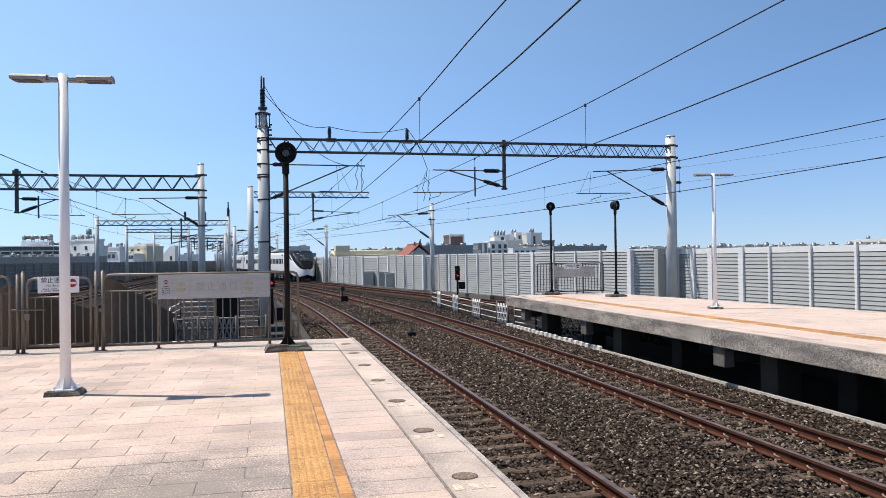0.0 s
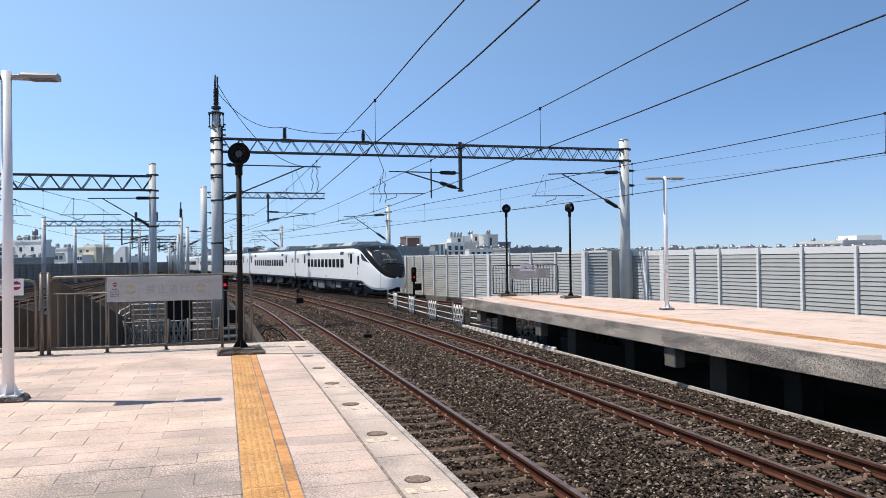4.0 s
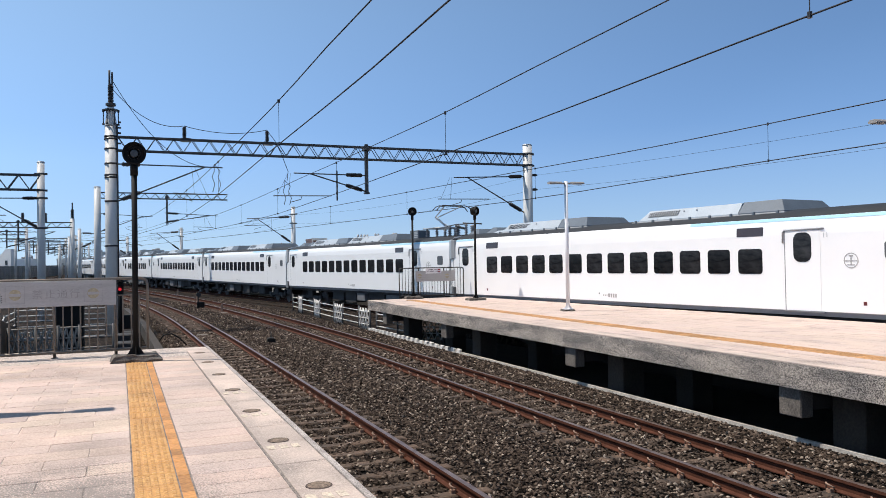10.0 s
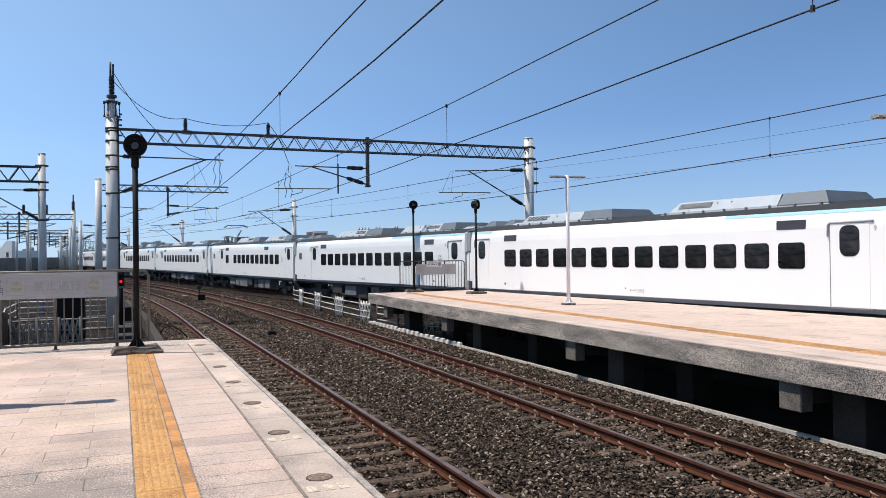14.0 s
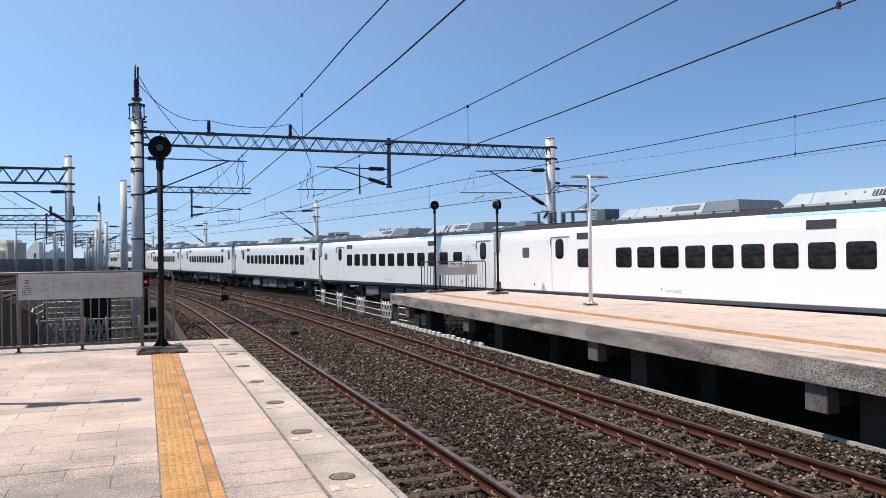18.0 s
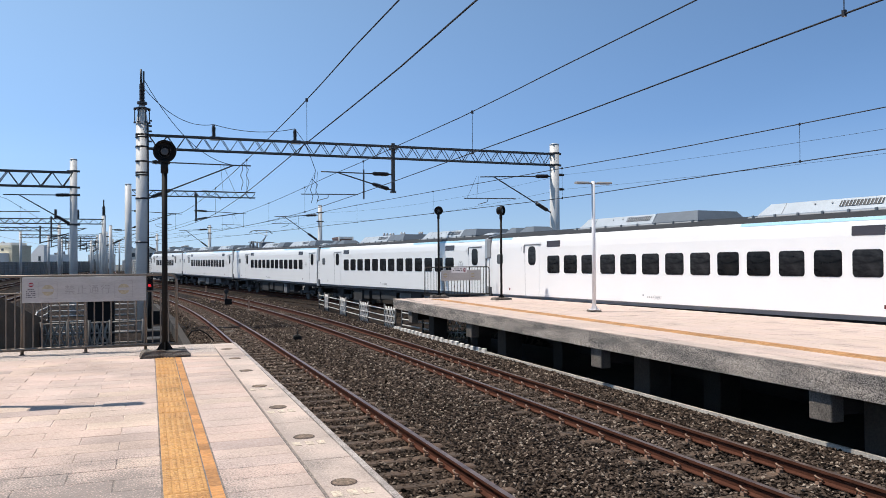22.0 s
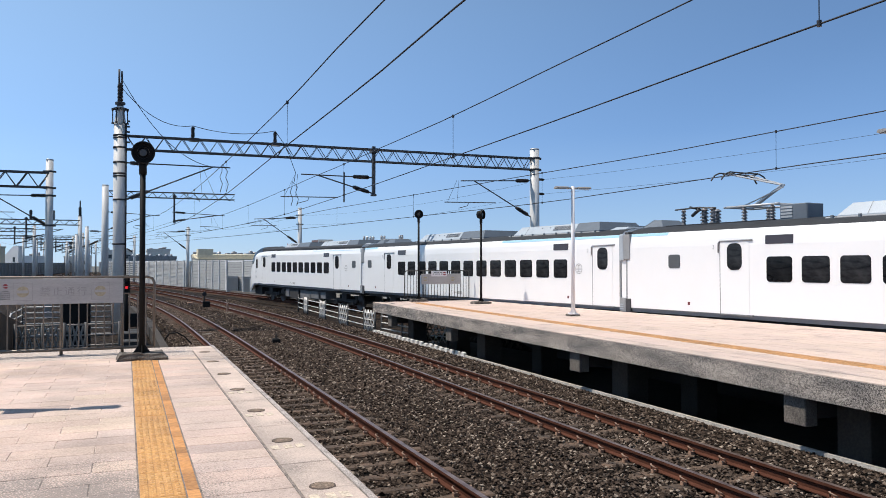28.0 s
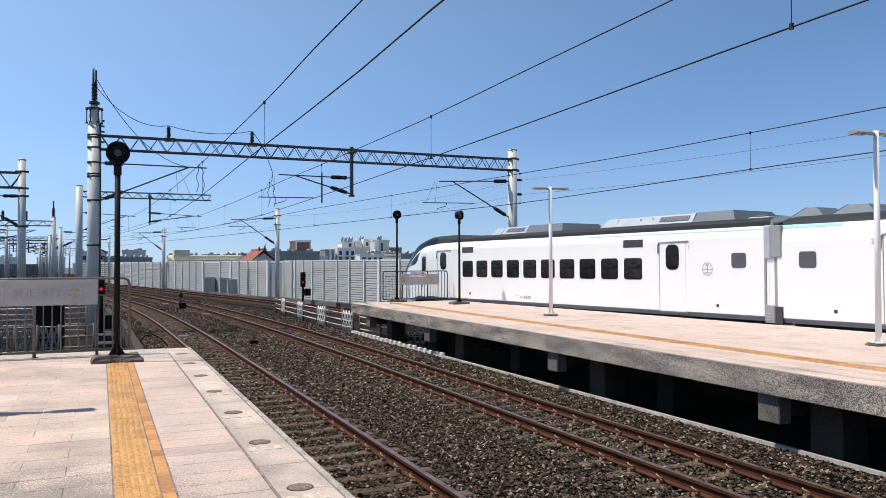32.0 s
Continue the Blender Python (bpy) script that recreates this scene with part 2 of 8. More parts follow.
M_YELLOW = mat("yellow_tactile_paving", (0.66, 0.36, 0.125), 0.65, var=0.12, scale=2.5, fine=60, rand=0.12, coords="World", dark=(0.5, 0.25, 0.08))
tint(M_YELLOW, [(1, 1, 1), (0.82, 0.78, 0.7), (1.0, 1.05, 1.15), (0.9, 0.86, 0.8)])
speckle(M_YELLOW, 60, 0.35, 1.05, 0.8, patch=0.56, patch_scale=1.7, cells=False)
M_ORANGE = mat("orange_tactile_border", (0.6, 0.28, 0.09), 0.65, var=0.14, scale=2, rand=0.25, coords="World")
M_NOSING = mat("pale_worn_nosing", (0.58, 0.51, 0.47), 0.85, var=0.15, scale=6, fine=80, coords="World", dark=(0.3, 0.26, 0.24))
speckle(M_NOSING, 110, 0.45, 1.1, 0.9, cells=False)
M_RIM = mat("dark_cover_rim", (0.1, 0.075, 0.065), 0.8, spec=0.2, var=0.15)
M_CONC = mat("weathered_concrete", (0.26, 0.235, 0.21), 0.95, var=0.3, scale=1.8, fine=38, bump=1.0, dark=(0.15, 0.135, 0.12), coords="World")
M_AGG = mat("exposed_aggregate_concrete", (0.42, 0.36, 0.31), 0.95, var=0.1, scale=2.2, fine=50, bump=0.6, dark=(0.16, 0.145, 0.135), coords="World", stretch=(1, 0.45, 2.2))
speckle(M_AGG, 85, 0.25, 1.55, 0.95)
# pier concrete with the shade below the platform painted into it
M_PIER = mat("shade_dark_pier_concrete", (0.05, 0.04, 0.032), 0.95, var=0.15, scale=1.5, fine=30, bump=0.4)
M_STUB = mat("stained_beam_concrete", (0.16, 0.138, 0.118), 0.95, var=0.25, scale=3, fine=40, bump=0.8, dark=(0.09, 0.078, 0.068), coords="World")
# near-black floor colour that stands in for deep shade
M_SHADEFLOOR = mat("near_black_shade_floor", (0.03, 0.025, 0.02), 1.0, var=0.2, scale=2, fine=20, bump=0.5)
# near-black concrete: the shade under the far platform is in the colour
M_CONC_DK = mat("shade_dark_concrete", (0.04, 0.034, 0.03), 0.95, var=0.12, scale=1.0, bump=0.3)
M_BALLAST = mat("ballast_bed", (0.026, 0.0185, 0.0138), 0.95, spec=0.1, var=0.25, scale=1.5, fine=25, bump=1.0, coords="World")
speckle(M_BALLAST, 9, 0.05, 2.1, 1.0)
M_RUST = mat("rusty_rail_web", (0.095, 0.037, 0.023), 0.85, spec=0.12, var=0.15, scale=6, fine=80)
M_RAILTOP = mat("worn_rail_head", (0.22, 0.165, 0.145), 0.4, metal=0.45, spec=0.3, var=0.12, scale=5, dark=(0.11, 0.075, 0.065))
M_SLEEPER = mat("concrete_sleeper", (0.12, 0.074, 0.049), 0.9, var=0.2, scale=5, rand=0.25, dark=(0.05, 0.036, 0.026), coords="World")
M_CLIP = mat("rusty_clip", (0.32, 0.2, 0.14), 0.6, var=0.1)
M_GALV = mat("galvanised_steel", (0.5, 0.51, 0.52), 0.5, metal=0.35, var=0.06, scale=2, fine=30)
M_MAST = mat("grey_painted_mast", (0.62, 0.615, 0.6), 0.55, var=0.08, scale=1.5, dark=(0.52, 0.515, 0.5))
M_TRUSS = mat("dull_truss_steel", (0.07, 0.07, 0.072), 0.6, metal=0.15, var=0.08)
M_WIRE = mat("dark_wire", (0.035, 0.035, 0.04), 0.5, metal=0.4, bump=0)
M_INSUL = mat("dark_brown_porcelain", (0.035, 0.026, 0.024), 0.3, var=0.05, bump=0)
M_BLACK = mat("black_paint", (0.01, 0.01, 0.0102), 0.65, spec=0.18, var=0.08, scale=4)
M_LENS = mat("dark_lens", (0.05, 0.045, 0.04), 0.12, var=0.05, bump=0)
M_WHITE = mat("white_painted_steel", (0.8, 0.79, 0.8), 0.4, var=0.03, scale=2)
M_LAMPGREY = mat("grey_lamp_housing", (0.3, 0.285, 0.27), 0.45, var=0.06)
M_LAMPGLASS = mat("frosted_lamp_glass", (0.13, 0.12, 0.12), 0.3, var=0.04, bump=0)
M_STEEL = mat("stainless_tube", (0.2, 0.165, 0.135), 0.45, metal=0.5, var=0.06, scale=4)
# railing steel darkened in colour to read as a silhouette against the barrier
M_DARKRAIL = mat("silhouette_dark_rail", (0.06, 0.056, 0.052), 0.5, spec=0.3, var=0.08, scale=4)
M_SIGN = mat("brushed_sign_plate", (0.46, 0.45, 0.44), 0.5, metal=0.15, var=0.05, scale=3, fine=20, stretch=(1, 1, 6))
M_SIGNGREY = mat("faded_grey_print", (0.385, 0.375, 0.365), 0.6, bump=0)
M_SIGNTAN = mat("faded_tan_print", (0.46, 0.4, 0.27), 0.6, bump=0)
M_RED = mat("red_print", (0.3, 0.016, 0.026), 0.5, bump=0)
M_INK = mat("dark_print", (0.03, 0.03, 0.04), 0.6, bump=0)
M_PANEL = mat("grey_louvre_metal", (0.42, 0.415, 0.4), 0.6, metal=0.0, var=0.05, scale=1.2, fine=30)
M_POST = mat("white_wall_post", (0.76, 0.75, 0.74), 0.5, var=0.03, scale=1.0)
M_UNDER = mat("black_underframe", (0.035, 0.034, 0.034), 0.8, var=0.15, scale=3)
M_GROUND = mat("distant_ground", (0.13, 0.13, 0.12), 0.95, var=0.2, scale=0.02, fine=0.3)
M_DECK = mat("viaduct_deck_concrete", (0.15, 0.135, 0.12), 0.9, var=0.14, scale=0.7, fine=30)


# ---- building helpers ----
def mesh_of(name, bm, material, smooth=False):
    me = bpy.data.meshes.new(name)
    bm.to_mesh(me)
    bm.free()
    for m in (material if isinstance(material, (list, tuple)) else [material]):
        me.materials.append(m)
    if smooth:
        for p in me.polygons:
            p.use_smooth = True
    return me


def part(name, bm, material, parent, label="", smooth=False, at=None):
    me = bm if isinstance(bm, bpy.types.Mesh) else mesh_of(name, bm, material, smooth)
    ob = new(name, me)
    ob.parent = parent
    if at is not None:
        ob.matrix_basis = at
    if label:
        ob["label"] = label
    return ob


def thing(name, m, label, category, group="", kind=""):
    e = new(name)
    e.matrix_basis = m
    e.empty_display_size = 0.2
    return tagged(e, label, category, group, kind)


def structure(name, bm, material, label, category="", smooth=False):
    ob = new(name, mesh_of(name, bm, material, smooth))
    return tagged(ob, label, category, kind="structure")


def box(bm, x0, x1, y0, y1, z0, z1, mi=0, bevel=0.0):
    v = [bm.verts.new(p) for p in ((x0, y0, z0), (x1, y0, z0), (x1, y1, z0), (x0, y1, z0), (x0, y0, z1), (x1, y0, z1), (x1, y1, z1), (x0, y1, z1))]
    fs = [bm.faces.new([v[i] for i in q]) for q in ((3, 2, 1, 0), (4, 5, 6, 7), (0, 1, 5, 4), (1, 2, 6, 5), (2, 3, 7, 6), (3, 0, 4, 7))]
    for f in fs:
        f.material_index = mi
    if bevel:
        es = list({e for f in fs for e in f.edges})
        bmesh.ops.bevel(bm, geom=es, offset=bevel, segments=1, affect="EDGES", profile=0.5)
    return fs


def cyl(bm, p0, p1, r0, r1=None, n=10, mi=0, caps=True):
    """A round bar from p0 to p1."""
    p0, p1 = Vector(p0), Vector(p1)
    r1 = r0 if r1 is None else r1
    d = (p1 - p0).normalized()
    a = d.orthogonal().normalized()
    b = d.cross(a)
    ra = [bm.verts.new(p0 + (a * math.cos(k * math.tau / n) + b * math.sin(k * math.tau / n)) * r0) for k in range(n)]
    rb = [bm.verts.new(p1 + (a * math.cos(k * math.tau / n) + b * math.sin(k * math.tau / n)) * r1) for k in range(n)]
    for k in range(n):
        f = bm.faces.new((ra[k], ra[(k + 1) % n], rb[(k + 1) % n], rb[k]))
        f.material_index = mi
        f.smooth = n > 6
    if caps:
        bm.faces.new(ra[::-1]).material_index = mi
        bm.faces.new(rb).material_index = mi


def tube(bm, pts, r, n=6, mi=0):
    """A bent round bar through the points."""
    pts = [Vector(p) for p in pts]
    rings = []
    a = None
    for i, p in enumerate(pts):
        d = (pts[min(i + 1, len(pts) - 1)] - pts[max(i - 1, 0)]).normalized()
        a = d.orthogonal().normalized() if a is None else (a - d * a.dot(d)).normalized()
        b = d.cross(a)
        rings.append([bm.verts.new(p + (a * math.cos(k * math.tau / n) + b * math.sin(k * math.tau / n)) * r) for k in range(n)])
    for q, w in zip(rings[:-1], rings[1:]):
        for k in range(n):
            f = bm.faces.new((q[k], q[(k + 1) % n], w[(k + 1) % n], w[k]))
            f.material_index = mi
            f.smooth = True
    bm.faces.new(rings[0][::-1]).material_index = mi
    bm.faces.new(rings[-1]).material_index = mi


def prism(bm, outline, z0, z1, mi=0):
    """A flat plate: outline of (x, y) from z0 to z1, anticlockwise."""
    lo = [bm.verts.new((x, y, z0)) for x, y in outline]
    hi = [bm.verts.new((x, y, z1)) for x, y in outline]
    n = len(lo)
    bm.faces.new(hi).material_index = mi
    bm.faces.new(lo[::-1]).material_index = mi
    for k in range(n):
        bm.faces.new((lo[k], lo[(k + 1) % n], hi[(k + 1) % n], hi[k])).material_index = mi


def strip(bm, rows, mi=0, smooth=False):
    """A sheet through rows of points, all rows of one length."""
    vs = [[bm.verts.new(p) for p in row] for row in rows]
    for a, b in zip(vs[:-1], vs[1:]):
        for k in range(len(a) - 1):
            f = bm.faces.new((a[k], a[k + 1], b[k + 1], b[k]))
            f.material_index = mi
            f.smooth = smooth


class Line:
    """A curve on the ground, by the heading (degrees left of +y) at stations along it."""

    def __init__(self, x, y, knots, back=60.0, step=0.5):
        self.step = step
        n0, n1 = int(back / step), int(knots[-1][0] / step)
        s = np.arange(-n0, n1 + 1) * step
        th = np.radians(np.interp(s, [k[0] for k in knots], [k[1] for k in knots]))
        dx, dy = -np.sin(th) * step, np.cos(th) * step
        X, Y = np.concatenate([[0], np.cumsum(dx)[:-1]]), np.concatenate([[0], np.cumsum(dy)[:-1]])
        X, Y = X - X[n0] + x, Y - Y[n0] + y
        self.s, self.x, self.y, self.th = s, X, Y, th

    def at(self, s, right=0.0, z=0.0):
        x, y, th = np.interp(s, self.s, self.x), np.interp(s, self.s, self.y), np.interp(s, self.s, self.th)
        return Vector((x + math.cos(th) * right, y + math.sin(th) * right, z))

    def heading(self, s):
        return float(np.interp(s, self.s, self.th))

    def s_of_y(self, y):
        return float(np.interp(y, self.y, self.s))


RAIL = -1.15
RP = -0.1
T1 = Line(3.10, 0, [(0, 0.0), (24, 0.3), (34, 1.4), (48, 4.0), (62, 6.5), (85, 9.5), (130, 14.0), (260, 20)])
T2 = Line(7.05, 0, [(0, 0.0), (20, 0.4), (32, 2.2), (46, 4.4), (62, 6.5), (85, 9.5), (130, 13.5), (260, 20)])
# the near side of the train on its track, and the middle of that track
SIDE = Line(15.73, 9.25, [(0, 7.1), (2.5, 7.0), (7.5, 6.94), (12.5, 7.47), (17.5, 7.82), (25, 8.58), (37, 9.63), (50, 9.7), (65, 9.8), (90, 10.12), (105, 10.1), (120, 9.0), (135, 7.0), (155, 3.5), (190, 2.7), (420, 2.7)], back=260)
HALF = 1.45


# ---- ground, deck, platforms ----
bm = bmesh.new()
bmesh.ops.create_grid(bm, x_segments=8, y_segments=8, size=2400)
ground = structure("ground", bm, M_GROUND, "hazy grey-green town ground far below the viaduct", "ground")
ground.location.z = -9.0

bm = bmesh.new()
rows = []
for s in range(-60, 250, 5):
    p, q = SIDE.at(s, 6.0 if s > 20 else 7.5), T1.at(T1.s_of_y(min(SIDE.at(s).y, 240)), -24)
    rows.append([(q.x, q.y, -1.75), (p.x, p.y, -1.75)])
strip(bm, rows)
geo = bmesh.ops.extrude_face_region(bm, geom=bm.faces[:])
bmesh.ops.translate(bm, verts=[v for v in geo["geom"] if isinstance(v, bmesh.types.BMVert)], vec=(0, 0, -1.2))
bmesh.ops.recalc_face_normals(bm, faces=bm.faces[:])
structure("viaduct_deck", bm, M_DECK, "concrete railway viaduct deck under the tracks", "deck")


def ballast_bed(name, line, half, s0, s1, top=-1.36, left=None, right=None):
    bm = bmesh.new()
    rows = []
    s = s0
    while s <= s1:
        l, r = -half if left is None else left, half if right is None else right
        rows.append([tuple(line.at(s, l - 0.35, -1.74)), tuple(line.at(s, l, top)), tuple(line.at(s, 0, top + 0.01)), tuple(line.at(s, r, top)), tuple(line.at(s, r + 0.35, -1.74))])
        s += 2
    strip(bm, rows)
    return structure(name, bm, M_BALLAST, "bed of dark brown crushed ballast stone", "ballast")


ballast_bed("ballast_1", T1, 2.0, -50, 230, left=-1.6, right=5.7)
T3MID = Line(*SIDE.at(0, HALF).xy, [(s, math.degrees(SIDE.heading(s))) for s in range(0, 260, 5)], back=120)
ballast_bed("ballast_3", T3MID, 1.9, -60, 240, top=-1.365)
T0 = Line(-9.2, 0, [(0, 0.0), (48, 0.5), (80, 1.4), (260, 1.3)])
T9 = Line(-13.4, 0, [(0, 0.0), (48, 0.5), (80, 1.4), (260, 1.3)])
T10 = Line(-17.6, 0, [(0, 0.0), (48, 0.5), (80, 1.4), (260, 1.3)])
ballast_bed("ballast_0", T0, 2.0, -20, 250, top=-1.39, left=-14.5, right=10.3)

# left platform: body, then paving
END_Y = 13.95
bm = bmesh.new()
prism(bm, [(-7.6, -40), (1.37, -40), (1.37, 8.0), (1.35, END_Y - 0.02), (-7.6, END_Y - 0.02)], -0.32, -0.03)
prism(bm, [(-7.0, -40), (0.6, -40), (0.6, END_Y - 0.7), (-7.0, END_Y - 0.7)], -1.75, -0.33)
structure("platform_left", bm, M_CONC, "weathered concrete body of the station platform", "platform")
M_YELLOWR = mat("faded_tactile_line", (0.56, 0.3, 0.12), 0.7, var=0.15, scale=1.5, fine=20, coords="World", dark=(0.42, 0.23, 0.1), rand=0.2)
# right platform: slab with a deep edge beam, on stubs
NEAR = [(8.76, -40), (8.76, 5.5), (8.76, 10.0), (8.76, 13.0), (8.76, 17.0), (8.76, 22.0), (8.85, 28.8)]
FAR = [SIDE.at(s, -0.09) for s in (19.9, 14, 8, 2, -4, -14, -50)]
bm = bmesh.new()
outline = [(p[0], p[1]) for p in NEAR] + [(p.x, p.y) for p in FAR]
prism(bm, outline[::-1], RP - 0.16, RP)
bmesh.ops.recalc_face_normals(bm, faces=bm.faces[:])
platform_right = structure("platform_right", bm, M_TILEFAR, "pale pink tiled island platform surface", "platform")


def offset_line(pts, d):
    """The same line, moved d to its right."""
    out = []
    for i, p in enumerate(pts):
        a, b = Vector(pts[max(i - 1, 0)]), Vector(pts[min(i + 1, len(pts) - 1)])
        t = (b - a).normalized()
        out.append((p[0] + t.y * d, p[1] - t.x * d))
    return out


def band(bm, pts, d0, d1, z0, z1, mi=0):
    a, b = offset_line(pts, d0), offset_line(pts, d1)
    rows = [[(p[0], p[1], z1), (q[0], q[1], z1), (q[0], q[1], z0), (p[0], p[1], z0), (p[0], p[1], z1)] for p, q in zip(a, b)]
    strip(bm, rows, mi)
    for r in (rows[0], rows[-1]):
        bm.faces.new([bm.verts.new(p) for p in r[:4]]).material_index = mi


bm = bmesh.new()
band(bm, NEAR, -0.04, 0.42, RP - 0.36, RP - 0.0, 0)
bmesh.ops.recalc_face_normals(bm, faces=bm.faces[:])
structure("platform_edge_beam", bm, M_AGG, "stained grey exposed-aggregate concrete edge of the far platform", "edge beam")
bm = bmesh.new()
band(bm, NEAR, -0.042, 0.3, RP - 0.01, RP + 0.006, 0)
bmesh.ops.recalc_face_normals(bm, faces=bm.faces[:])
structure("platform_coping", bm, M_EDGE, "pale stone coping along the far platform edge", "coping")
# worn tactile line on the far platform, block by block
bm = bmesh.new()
box(bm, -0.2, 0.2, -0.147, 0.147, 0.0, 0.012, bevel=0.003)
for k in range(4):
    box(bm, -0.15 + k * 0.08, -0.11 + k * 0.08, -0.12, 0.12, 0.012, 0.016)
TLB = mesh_of("tactile_block", bm, M_YELLOWR)
line_r = thing("tactile_line_right", pose(0, 0, RP), "worn orange-yellow tactile line on the far platform", "tactile paving", "", "structure")
tl = offset_line(NEAR, 1.34)
y = 3.0
while y < 27.9:
    x = float(np.interp(y, [p[1] for p in tl], [p[0] for p in tl]))
    part("tactile_block", TLB, None, line_r, at=pose(x, y, 0.0, 0, 0, 3))
    y += 0.3
# added wall that closes the space below, coloured for the shade there
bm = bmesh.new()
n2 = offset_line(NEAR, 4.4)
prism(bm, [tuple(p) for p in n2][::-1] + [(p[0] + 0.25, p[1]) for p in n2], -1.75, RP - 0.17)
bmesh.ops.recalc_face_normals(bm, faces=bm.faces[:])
structure("platform_core_wall", bm, M_CONC_DK, "concrete wall closing the space under the far platform, coloured near-black for shade", "wall")

# tiles of the far platform, row by row behind the coping
bm = bmesh.new()
box(bm, -0.297, 0.297, -0.147, 0.147, -0.01, 0.0)
me = mesh_of("platform_tile", bm, M_TILEFAR)
rng = random.Random(4)
rest = bmesh.new()
count = 0
for k in range(21):
    ln = [(Vector(p), 0) for p in offset_line(NEAR, 0.46 + 0.3 * k)]
    ys, xs = [p[0].y for p in ln], [p[0].x for p in ln]
    y = 3.0 + (k % 2) * 0.3
    while y < 27.3:
        x = float(np.interp(y, ys, xs))
        x2 = float(np.interp(y + 0.5, ys, xs))
        if x + 0.4 < float(np.interp(y, [p.y for p in FAR[::-1]], [p.x for p in FAR[::-1]])):
            m = pose(x, y, RP + 0.006 + rng.uniform(-0.0015, 0.0015), 0, 0, 90 + math.degrees(math.atan2(x - x2, 0.5)))
            if k < 8 and 5.0 < y < 24.5 and count < 300:
                part("platform_tile", me, None, platform_right, at=m)
                count += 1
            else:
                box(rest, -0.297, 0.297, -0.147, 0.147, -0.01, 0.0)
                rest.verts.ensure_lookup_table()
                bmesh.ops.transform(rest, matrix=m, verts=rest.verts[-8:])
        y += 0.6
tagged(part("more_tiles", rest, M_TILEFAR, platform_right), kind="stuff")

M_KERB = mat("pale_kerb_concrete", (0.52, 0.48, 0.43), 0.85, var=0.15, scale=3, fine=30, coords="World")
# white low kerb where the ballast ends under the far platform
KERB = [(9.1, -30), (9.06, 4.0), (9.05, 8.4), (9.04, 11.0), (9.04, 14.0), (9.03, 17.3), (9.0, 22.0), (8.95, 25.2), (8.95, 29.3)]
bm = bmesh.new()
band(bm, KERB, 0.0, 0.06, -1.75, -1.235)
bmesh.ops.recalc_face_normals(bm, faces=bm.faces[:])
bm_s = bmesh.new()
strip(bm_s, [[(p[0] - 1.7, p[1], -1.362), (p[0] - 0.9, p[1], -1.335), (p[0] + 0.01, p[1], -1.29), (p[0] + 0.01, p[1], -1.74)] for p in KERB])
structure("ballast_shoulder", bm_s, M_BALLAST, "shoulder of dark brown crushed ballast stone", "ballast")
# added strip that hides the lighter deck and darkens the space below
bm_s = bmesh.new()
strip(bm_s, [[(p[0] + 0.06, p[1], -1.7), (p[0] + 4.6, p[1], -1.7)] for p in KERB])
structure("shade_floor_under_platform", bm_s, M_SHADEFLOOR, "near-black floor strip under the far platform, standing in for shade", "soil")
bm_s = bmesh.new()
strip(bm_s, [[(8.3, y, -1.44), (14.5 - max(0, y - 30) * 0.08, y, -1.44)] for y in (28.9, 36, 44, 52, 60)])
structure("ballast_between", bm_s, M_BALLAST, "dark crushed ballast stone behind the trackside fence", "ballast")
structure("ballast_kerb", bm, M_KERB, "light concrete kerb that holds the ballast", "kerb")


def near_x(y):
    return float(np.interp(y, [p[1] for p in NEAR], [p[0] for p in NEAR]))


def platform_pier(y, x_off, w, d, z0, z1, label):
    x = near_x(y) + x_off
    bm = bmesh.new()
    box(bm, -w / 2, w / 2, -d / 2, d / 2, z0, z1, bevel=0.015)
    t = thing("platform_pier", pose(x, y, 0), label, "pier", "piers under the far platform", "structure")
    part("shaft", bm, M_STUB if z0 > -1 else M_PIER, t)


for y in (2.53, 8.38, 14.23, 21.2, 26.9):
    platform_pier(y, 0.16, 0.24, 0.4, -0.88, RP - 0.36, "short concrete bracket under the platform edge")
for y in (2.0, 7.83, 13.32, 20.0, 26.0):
    platform_pier(y, 0.8, 0.52, 0.54, -1.75, RP - 0.17, "square concrete pier under the platform, darkened for its shade")
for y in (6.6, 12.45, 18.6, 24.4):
    platform_pier(y, 1.8, 0.5, 0.5, -1.75, RP - 0.17, "square concrete pier under the platform, darkened for its shade")
# cross beams from the brackets inwards, shade put into their colour
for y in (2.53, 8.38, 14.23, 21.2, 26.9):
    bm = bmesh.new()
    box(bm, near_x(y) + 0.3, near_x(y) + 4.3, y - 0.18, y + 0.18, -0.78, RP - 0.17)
    structure("platform_cross_beam", bm, M_CONC_DK, "concrete cross beam under the far platform, darkened for its shade", "beam")

# ---- tracks ----
HEAD = [(-0.035, 0.0), (0.035, 0.0), (0.035, -0.035), (0.009, -0.05), (0.009, -0.125), (0.06, -0.14), (0.06, -0.153), (-0.06, -0.153), (-0.06, -0.14), (-0.009, -0.125), (-0.009, -0.05), (-0.035, -0.035), (-0.035, 0.0)]


def rail_mesh(line, off, s0, s1, step=1.0):
    bm = bmesh.new()
    rows = []
    s = s0
    while s <= s1:
        rows.append([tuple(line.at(s, off + x, RAIL + z)) for x, z in HEAD])
        s += step
    strip(bm, rows)
    for f in bm.faces:
        c = f.calc_center_median()
        f.material_index = 1 if c.z > RAIL - 0.004 else 0
    bmesh.ops.recalc_face_normals(bm, faces=bm.faces[:])
    return bm


